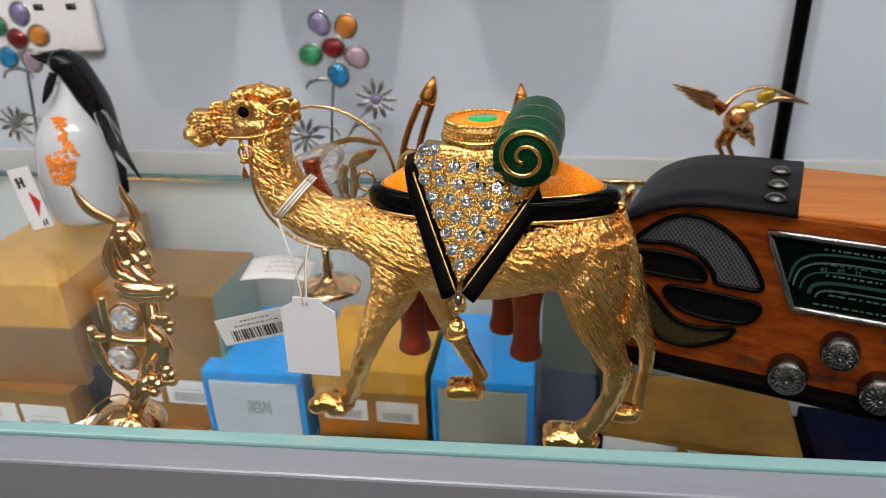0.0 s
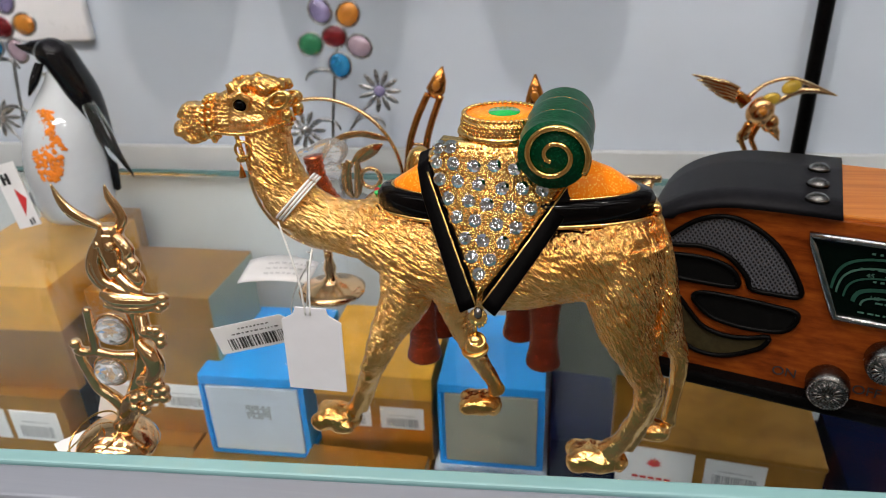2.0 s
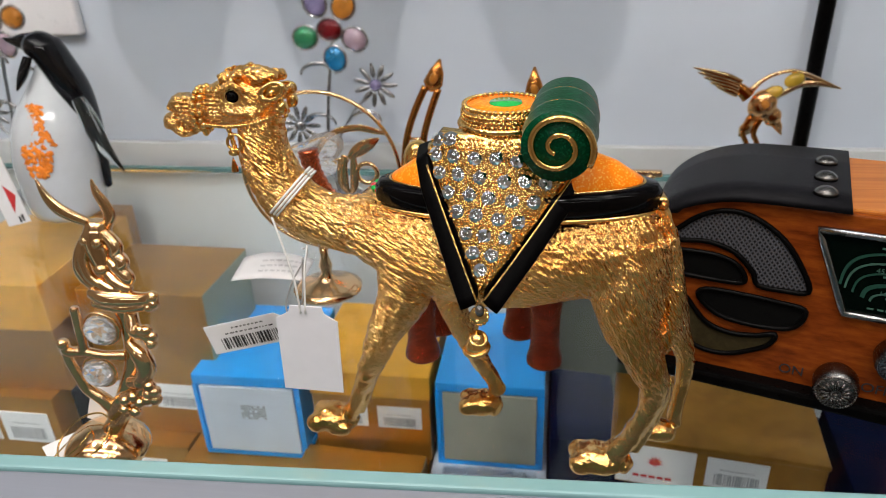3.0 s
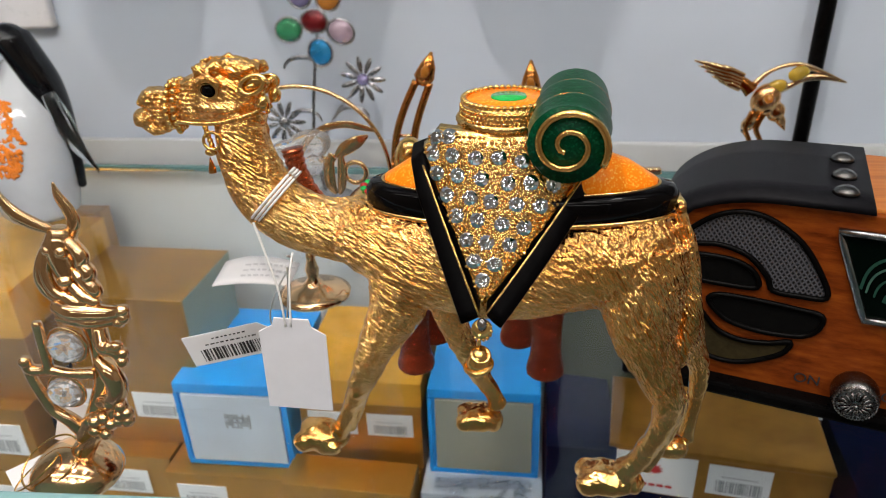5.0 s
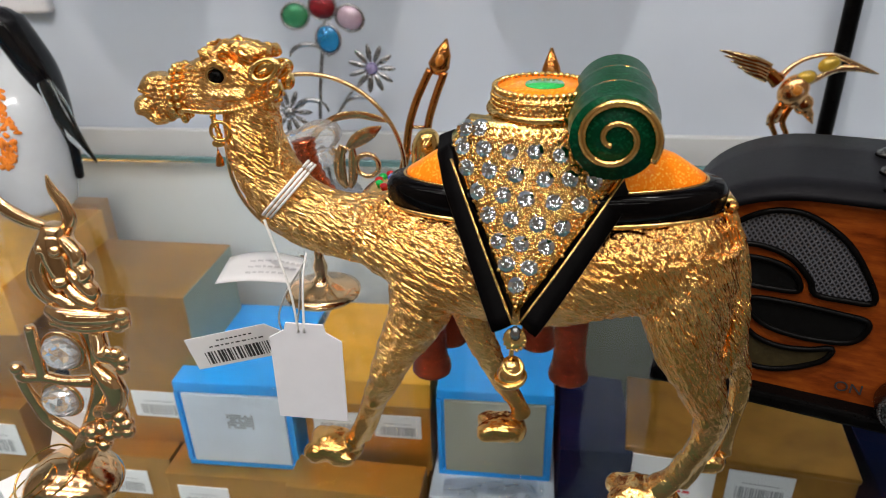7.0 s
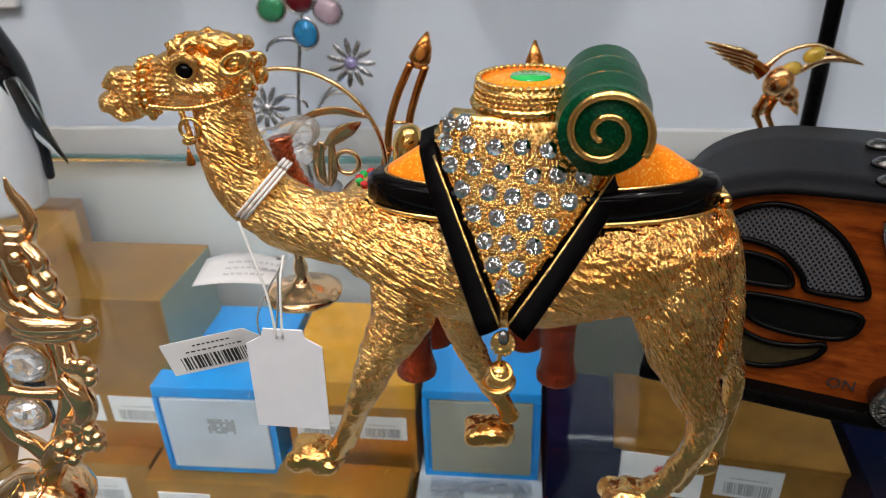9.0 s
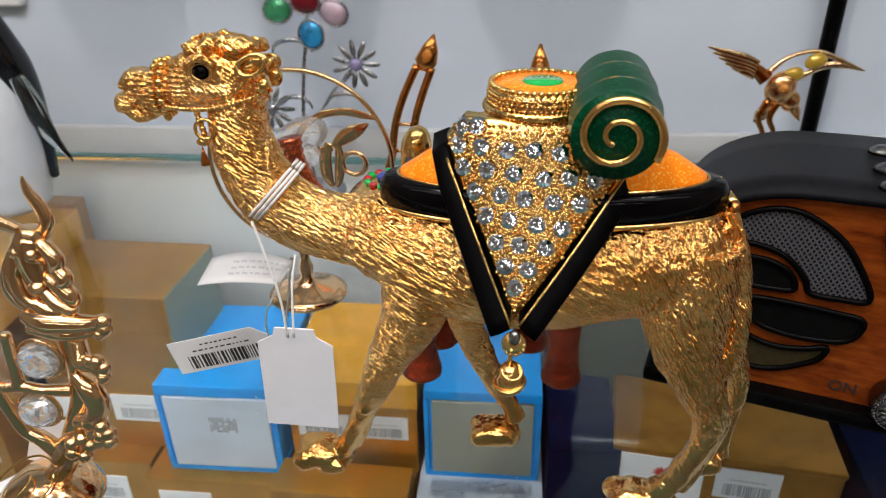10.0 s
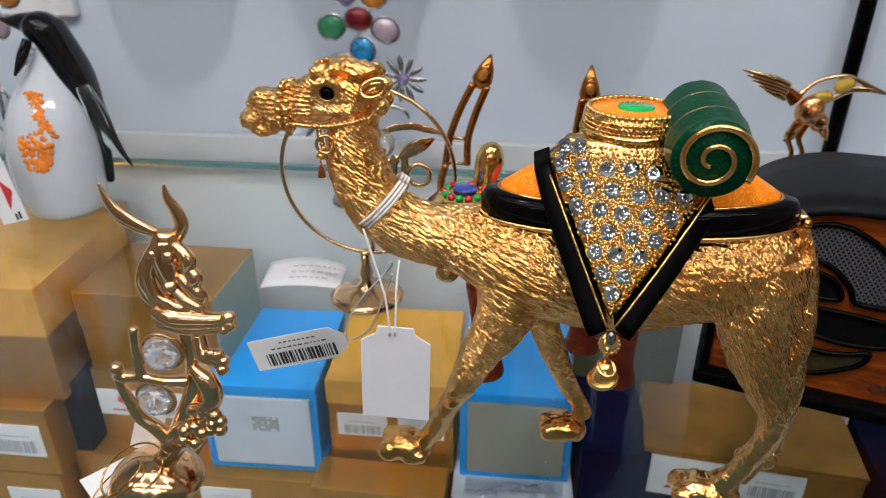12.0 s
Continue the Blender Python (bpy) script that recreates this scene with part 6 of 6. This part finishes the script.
def penguin():
    o = thing("penguin_figurine", "black and white art glass penguin with orange speckles", "figurine")
    Y = 0.398
    bm = bmesh.new()
    tube(bm, smooth_line([(-0.2130, Y, 0.0004, 0.0165), (-0.2130, Y, 0.0050, 0.0205), (-0.2125, Y, 0.020, 0.0228), (-0.2115, Y, 0.036, 0.0232), (-0.2090, Y, 0.052, 0.0205), (-0.2060, Y, 0.066, 0.0145), (-0.2040, Y, 0.077, 0.0085), (-0.2030, Y, 0.084, 0.0055)]), 32, 0.9)
    body = part("body", bm, PENGUIN_WHITE, o, "glossy white glass body")
    bm = bmesh.new()
    ball(bm, (-0.2030, Y, 0.0940), (0.0090, 0.0085, 0.0080), (0, 0, 0), 3)
    tube(bm, smooth_line([(-0.2050, Y, 0.0955, 0.0062), (-0.2130, Y, 0.0965, 0.0042), (-0.2190, Y, 0.0970, 0.0022), (-0.2240, Y, 0.0985, 0.0006)]), 14)
    tube(bm, smooth_line([(-0.2020, Y + 0.001, 0.0950, 0.0082), (-0.1970, Y + 0.002, 0.0830, 0.0082), (-0.1935, Y + 0.004, 0.0700, 0.0082), (-0.1905, Y + 0.006, 0.0540, 0.0058), (-0.1888, Y + 0.006, 0.0360, 0.0034), (-0.1895, Y + 0.006, 0.0150, 0.0022)]), 18, 1.2)
    fuse(part("hood", bm, PENGUIN_BLACK, o, "glossy black glass head and back"), 0.0010, 3)
    part("flipper", tube(bmesh.new(), smooth_line([(-0.2060, Y - 0.008, 0.0900, 0.0022), (-0.2085, Y - 0.012, 0.0820, 0.0024), (-0.2125, Y - 0.014, 0.0745, 0.0006)]), 10), PENGUIN_BLACK, o)
    wing = part("flipper", tube(bmesh.new(), smooth_line([(-0.1840, Y - 0.008, 0.0690, 0.0040), (-0.1785, Y - 0.010, 0.0560, 0.0055), (-0.1740, Y - 0.011, 0.0440, 0.0042), (-0.1650, Y - 0.012, 0.0310, 0.0005)]), 12, 0.5), SMOKE_GLASS, o, "clear glass flipper")
    part("streak", tube(bmesh.new(), smooth_line([(-0.1830, Y - 0.0085, 0.0660, 0.0008), (-0.1800, Y - 0.0105, 0.0520, 0.0018), (-0.1770, Y - 0.0115, 0.0360, 0.0006)]), 8, 0.5), PENGUIN_BLACK, wing)
    part("streak", tube(bmesh.new(), smooth_line([(-0.1790, Y - 0.0090, 0.0580, 0.0006), (-0.1720, Y - 0.0110, 0.0430, 0.0014), (-0.1650, Y - 0.0120, 0.0300, 0.0004)]), 8, 0.5), PENGUIN_BLACK, wing)
    r = random.Random(4)
    bm = bmesh.new()
    for k in range(230):
        u = r.random()
        z = 0.0660 - 0.036 * u
        half = 0.0075 * (0.55 + 0.9 * math.sin(math.pi * min(1, 1.25 * (1 - u) + 0.08))) * (1 if u < 0.6 else 0.75)
        x = -0.2065 + r.uniform(-1, 1) * half - 0.002 * u
        rad = 0.0232 if z < 0.040 else 0.0232 - (z - 0.040) * 0.24 - (z - 0.040) ** 2 * 4
        dx = x + 0.2110 - max(0.0, z - 0.036) * 0.16
        y = Y - 0.9 * math.sqrt(max(1e-6, rad * rad - dx * dx)) + 0.0002
        ball(bm, (x, y, z), (0.0016 * r.uniform(0.5, 1.3), 0.0008, 0.0016 * r.uniform(0.5, 1.4)), (0, 0, 0), 1)
    part("speckled_patch", bm, PENGUIN_ORANGE, body, "orange speckled patch")


penguin()
ptag = thing("shop_tag", "white printed tag hanging in front of the penguin", "tag")
PT = pose(-0.2145, 0.3605, 0.0100, -6, -13, 6)
pcard = part("card", moved(box_bm(-0.0065, 0.0065, -0.0003, 0.0003, 0.0, 0.0350), PT), LABEL_WHITE, ptag, "", False)
bm = bmesh.new()
for pts in (((0.0005, 0.0060), (0.0052, 0.0150), (0.0005, 0.0215)),):
    bm.faces.new([bm.verts.new(PT @ Vector((x, -0.0005, z))) for x, z in pts])
part("emblem", bm, RED_INK, pcard, "red roof-shaped emblem", False)
bm = bmesh.new()
for x0, x1, z0, z1 in ((-0.0040, -0.0022, 0.0240, 0.0300), (-0.0012, 0.0006, 0.0240, 0.0300), (-0.0040, 0.0006, 0.0265, 0.0278), (0.0012, 0.0024, 0.0008, 0.0040), (0.0030, 0.0042, 0.0012, 0.0048)):
    bm.faces.new([bm.verts.new(PT @ Vector(p)) for p in ((x0, -0.0005, z0), (x1, -0.0005, z0), (x1, -0.0005, z1), (x0, -0.0005, z1))])
part("print", bm, INK, pcard, "black bars", False)


def rabbit():
    o = thing("rabbit_figurine", "rose gold rabbit with two round crystals on a domed foot", "figurine")
    for line in ([(-0.0734, 0.2160, 0.0915, 0.0003, 0.0003), (-0.0720, 0.2160, 0.0869, 0.0013, 0.0008), (-0.0696, 0.2160, 0.0834, 0.0019, 0.0011), (-0.0659, 0.2163, 0.0809, 0.0018, 0.0012), (-0.0628, 0.2168, 0.0793, 0.0013, 0.0012), (-0.0611, 0.2172, 0.0775, 0.0012, 0.0012)],
                 [(-0.0591, 0.2180, 0.0909, 0.0003, 0.0003), (-0.0587, 0.2180, 0.0875, 0.0012, 0.0008), (-0.0572, 0.2180, 0.0842, 0.0017, 0.0010), (-0.0566, 0.2180, 0.0808, 0.0017, 0.0012), (-0.0583, 0.2178, 0.0772, 0.0014, 0.0012)]):
        ear = part("ear", tube(bmesh.new(), smooth_line(line), 14), ROSE_GOLD, o)
        part("ear_rim", tube(bmesh.new(), smooth_line([(q[0] + 0.7 * q[3], q[1] - 0.9 * q[4], q[2] + 0.5 * q[3], 0.00035) for q in line[:-1]]), 8), ROSE_GOLD, ear)
    bm = bmesh.new()
    # long face with brow and muzzle, hair swept down both cheeks
    tube(bm, smooth_line([(-0.0602, 0.2172, 0.0792, 0.0018), (-0.0606, 0.2170, 0.0765, 0.0031), (-0.0610, 0.2168, 0.0722, 0.0033), (-0.0604, 0.2160, 0.0680, 0.0026), (-0.0600, 0.2156, 0.0655, 0.0017)]), 16)
    ball(bm, (-0.0592, 0.2140, 0.0745), (0.0009, 0.0008, 0.0009))
    ball(bm, (-0.0628, 0.2142, 0.0748), (0.0008, 0.0008, 0.0009))
    ball(bm, (-0.0600, 0.2138, 0.0668), (0.0016, 0.0014, 0.0011))
    for line in ([(-0.0625, 0.2155, 0.0762, 0.0010), (-0.0655, 0.2150, 0.0712, 0.0013), (-0.0668, 0.2148, 0.0664, 0.0015), (-0.0655, 0.2148, 0.0625, 0.0013), (-0.0622, 0.2145, 0.0608, 0.0010)],
                 [(-0.0636, 0.2148, 0.0735, 0.0007), (-0.0650, 0.2140, 0.0690, 0.0009), (-0.0640, 0.2136, 0.0645, 0.0009), (-0.0610, 0.2134, 0.0622, 0.0006)],
                 [(-0.0575, 0.2155, 0.0768, 0.0010), (-0.0548, 0.2148, 0.0735, 0.0013), (-0.0556, 0.2145, 0.0705, 0.0010)],
                 [(-0.0565, 0.2150, 0.0722, 0.0009), (-0.0536, 0.2142, 0.0692, 0.0013), (-0.0550, 0.2140, 0.0668, 0.0010)],
                 [(-0.0575, 0.2145, 0.0690, 0.0009), (-0.0535, 0.2138, 0.0655, 0.0014), (-0.0525, 0.2138, 0.0632, 0.0009)],
                 [(-0.0590, 0.2142, 0.0655, 0.0009), (-0.0560, 0.2134, 0.0630, 0.0013), (-0.0528, 0.2132, 0.0612, 0.0008)],
                 [(-0.0620, 0.2142, 0.0628, 0.0010), (-0.0590, 0.2134, 0.0614, 0.0014), (-0.0555, 0.2130, 0.0610, 0.0009)]):
        tube(bm, smooth_line(line), 10)
    # chest, arm held out, trunk down the back
    tube(bm, smooth_line([(-0.0605, 0.2180, 0.0640, 0.0026), (-0.0610, 0.2185, 0.0580, 0.0032), (-0.0598, 0.2185, 0.0500, 0.0024), (-0.0596, 0.2180, 0.0410, 0.0022), (-0.0612, 0.2175, 0.0320, 0.0024), (-0.0650, 0.2165, 0.0225, 0.0028), (-0.0690, 0.2155, 0.0150, 0.0026), (-0.0725, 0.2150, 0.0095, 0.0024)]), 14)
    tube(bm, smooth_line([(-0.0646, 0.2135, 0.0597, 0.0013), (-0.0601, 0.2125, 0.0588, 0.0021), (-0.0547, 0.2125, 0.0586, 0.0019), (-0.0498, 0.2125, 0.0587, 0.0014), (-0.0468, 0.2125, 0.0592, 0.0013)]), 12)
    tube(bm, smooth_line([(-0.0640, 0.2125, 0.0570, 0.0008), (-0.0567, 0.2118, 0.0562, 0.0010), (-0.0505, 0.2120, 0.0566, 0.0008), (-0.0462, 0.2120, 0.0578, 0.0009)]), 10)
    for c, q in (((-0.0460, 0.2122, 0.0598), 0.0012), ((-0.0458, 0.2118, 0.0580), 0.0011), ((-0.0470, 0.2112, 0.0570), 0.0009)):
        ball(bm, c, q)
    # paw at the belly
    tube(bm, smooth_line([(-0.0560, 0.2150, 0.0525, 0.0012), (-0.0548, 0.2135, 0.0480, 0.0016), (-0.0515, 0.2128, 0.0474, 0.0014), (-0.0500, 0.2126, 0.0450, 0.0010)]), 10)
    for c, q in (((-0.0503, 0.2122, 0.0490), 0.0011), ((-0.0490, 0.2122, 0.0471), 0.0010), ((-0.0496, 0.2120, 0.0447), 0.0011), ((-0.0520, 0.2120, 0.0492), 0.0009)):
        ball(bm, c, q)
    # thigh, toes and the wire that holds the crystals
    tube(bm, smooth_line([(-0.0585, 0.2150, 0.0425, 0.0014), (-0.0552, 0.2135, 0.0400, 0.0021), (-0.0540, 0.2130, 0.0353, 0.0021), (-0.0567, 0.2132, 0.0309, 0.0018), (-0.0610, 0.2140, 0.0292, 0.0013)]), 14)
    for x, z in ((-0.0566, 0.0306), (-0.0540, 0.0298), (-0.0528, 0.0277), (-0.0531, 0.0250), (-0.0556, 0.0248), (-0.0583, 0.0235), (-0.0606, 0.0200), (-0.0638, 0.0208), (-0.0547, 0.0270), (-0.0600, 0.0255), (-0.0630, 0.0240)):
        ball(bm, (x, 0.2122, z), (0.0013, 0.0014, 0.0012))
    tube(bm, smooth_line([(-0.0545, 0.2135, 0.0280, 0.0014), (-0.0590, 0.2140, 0.0252, 0.0017), (-0.0650, 0.2140, 0.0225, 0.0020), (-0.0700, 0.2145, 0.0160, 0.0018)]), 10)
    tube(bm, smooth_line([(-0.0778, 0.2128, 0.0421, 0.0008), (-0.0771, 0.2128, 0.0398, 0.0010), (-0.0722, 0.2132, 0.0398, 0.0009), (-0.0670, 0.2138, 0.0385, 0.0008), (-0.0610, 0.2150, 0.0380, 0.0012)]), 10)
    ball(bm, (-0.0780, 0.2126, 0.0425), 0.0012)
    tube(bm, smooth_line([(-0.0785, 0.2130, 0.0408, 0.0007), (-0.0779, 0.2130, 0.0359, 0.0008), (-0.0768, 0.2132, 0.0310, 0.0009), (-0.0755, 0.2135, 0.0262, 0.0011), (-0.0720, 0.2140, 0.0225, 0.0014), (-0.0690, 0.2145, 0.0180, 0.0016)]), 10)
    tube(bm, smooth_line([(-0.0712, 0.2130, 0.0545, 0.0007), (-0.0716, 0.2130, 0.0480, 0.0008), (-0.0722, 0.2132, 0.0400, 0.0008)]), 8)
    shell = fuse(part("body", bm, ROSE_GOLD, o, "shiny rose gold body"), 0.00034, 2)
    swell = shell.modifiers.new("swell", "DISPLACE")
    swell.strength, swell.mid_level = 0.00065, 0.0
    for (x, z), R in (((-0.0660, 0.0468), 0.0049), ((-0.0706, 0.0318), 0.0048)):
        c = part("crystal", ball(bmesh.new(), (x, 0.2140, z), (R, R * 0.75, R), (10, 20, 0), 2), CRYSTAL, o, "faceted clear crystal", False)
        part("setting", torus_bm(R * 1.04, 0.0006, 36, 8, None, pose(x, 0.2148, z, 90, 0, 0)), ROSE_GOLD, c)
    part("foot", lathe([(0, 0), (0.0124, 0), (0.0130, 0.0010), (0.0128, 0.0024), (0.0114, 0.0056), (0.0082, 0.0086), (0.0042, 0.0104), (0.0, 0.0110)], 40, (-0.0762, 0.2150, 0.0002)), ROSE_GOLD, o, "domed rose gold foot")
    part("foot_stalk", tube(bmesh.new(), [(-0.0740, 0.2150, 0.0085, 0.0026), (-0.0690, 0.2155, 0.0150, 0.0030), (-0.0650, 0.2165, 0.0200, 0.0034)], 12), ROSE_GOLD, o)


rabbit()
rt = thing("string_tag", "white tag on a gold thread under the rabbit's foot", "tag")
part("card", moved(box_bm(-0.008, 0.008, -0.005, 0.005, 0.0, 0.0005), pose(-0.0900, 0.2170, 0.0003, 0, 0, 50)), LABEL_WHITE, rt, "", False)
part("card", moved(box_bm(-0.004, 0.004, -0.0003, 0.0003, 0.0, 0.014), pose(-0.0835, 0.2235, 0.0052, -8, 18, 8)), LABEL_WHITE, rt, "", False)
bm = bmesh.new()
ring = [(-0.0800 + 0.0090 * math.cos(a), 0.2110 + 0.0065 * math.sin(a), 0.0090 + 0.0050 * math.sin(a + 0.6), 0.00030) for a in [k * 2 * math.pi / 40 for k in range(41)]]
tube(bm, ring, 6)
ring = [(-0.0840 + 0.0075 * math.cos(a), 0.2095 + 0.0050 * math.sin(a), 0.0065 + 0.0055 * math.sin(a + 1.4), 0.00028) for a in [k * 2 * math.pi / 40 for k in range(41)]]
tube(bm, ring, 6)
part("thread", bm, GOLD, rt, "looped gold thread")

# loose paper tag on the glass
slip = thing("paper_slip", "curled white paper slip lying on the glass shelf", "paper")
bm = bmesh.new()
rows = []
for i in range(13):
    u = i / 12
    rows.append([bm.verts.new((-0.0830 + 0.0330 * u, 0.3240 + 0.004 * u + 0.017 * v, 0.0010 + 0.0045 * math.sin(math.pi * (0.15 + 0.85 * u)) * (0.4 + 0.6 * v) + 0.002 * v)) for v in (0, 0.25, 0.5, 0.75, 1.0)])
for p, q in zip(rows, rows[1:]):
    for k in range(4):
        bm.faces.new((p[k], p[k + 1], q[k + 1], q[k]))
s = part("sheet", bm, LABEL_WHITE, slip)
so = s.modifiers.new("thickness", "SOLIDIFY")
so.thickness = 0.0003
bm = bmesh.new()
for k in range(3):
    x0 = -0.0720
    while x0 < -0.0560 + 0.003 * k:
        dx = random.Random(k * 31 + int(x0 * 9000)).uniform(0.0012, 0.0030)
        u = (x0 + 0.0815) / 0.033
        v = 0.25 + 0.2 * k
        zz = 0.0010 + 0.0045 * math.sin(math.pi * (0.15 + 0.85 * u)) * (0.4 + 0.6 * v) + 0.002 * v + 0.0005
        yy = 0.3240 + 0.004 * u + 0.017 * v
        bm.faces.new([bm.verts.new(p) for p in ((x0, yy, zz), (x0 + dx, yy, zz), (x0 + dx, yy + 0.0010, zz + 0.0003), (x0, yy + 0.0010, zz + 0.0003))])
        x0 += dx + 0.0007
part("print", bm, FAINT_INK, slip, "", False)

# small gold clip behind the saddle
clip = thing("gold_clip", "small dark gold clip lying on the glass shelf", "clip")
part("bar", box_bm(0.0760, 0.1180, 0.4220, 0.4260, 0.0190, 0.0228, 0.0010), ROSE_GOLD, clip)
part("loop", torus_bm(0.0085, 0.0016, 36, 8, None, pose(0.0930, 0.4240, 0.0125, 90, 0, 0)), SILVER, clip)
part("grip", tube(bmesh.new(), [(0.1060, 0.4240, 0.0002, 0.0030), (0.1090, 0.4240, 0.0120, 0.0040), (0.1120, 0.4240, 0.0210, 0.0030)], 12), ROSE_GOLD, clip)
part("foot", box_bm(0.0800, 0.1080, 0.4215, 0.4265, 0.0002, 0.0040, 0.0010), ROSE_GOLD, clip)

# crumpled clear wrapping in front of the blue box
wrap = thing("plastic_wrap", "crumpled clear plastic wrapping in front of the blue box", "wrapping")
bm = bmesh.new()
n = 22
rows = []
for i in range(n + 1):
    row = []
    for k in range(n + 1):
        u, v = i / n, k / n
        p = Vector((0.0030 + 0.054 * u, 0.3440 + 0.0270 * v, -0.1515 + 0.006 * v))
        q = noise.noise_vector(p * 190.0)
        q2 = noise.noise_vector(p * 420.0)
        row.append(bm.verts.new(p + Vector((0.0012 * q.x, 0.0012 * q.y, 0.0035 * q.z + 0.0018 * q2.z))))
    rows.append(row)
for a, b in zip(rows, rows[1:]):
    for k in range(n):
        bm.faces.new((a[k], a[k + 1], b[k + 1], b[k]))
sheet = part("film", bm, WRAP_FILM, wrap, "", False)
st = sheet.modifiers.new("thickness", "SOLIDIFY")
st.thickness = 0.0002
carton("silver_carton", "grey silver carton under the clear wrapping", 0.0000, 0.0600, 0.3430, 0.3575, -0.2198, -0.1560, PALE_CARD, 0, group="cartons on the lower shelf")
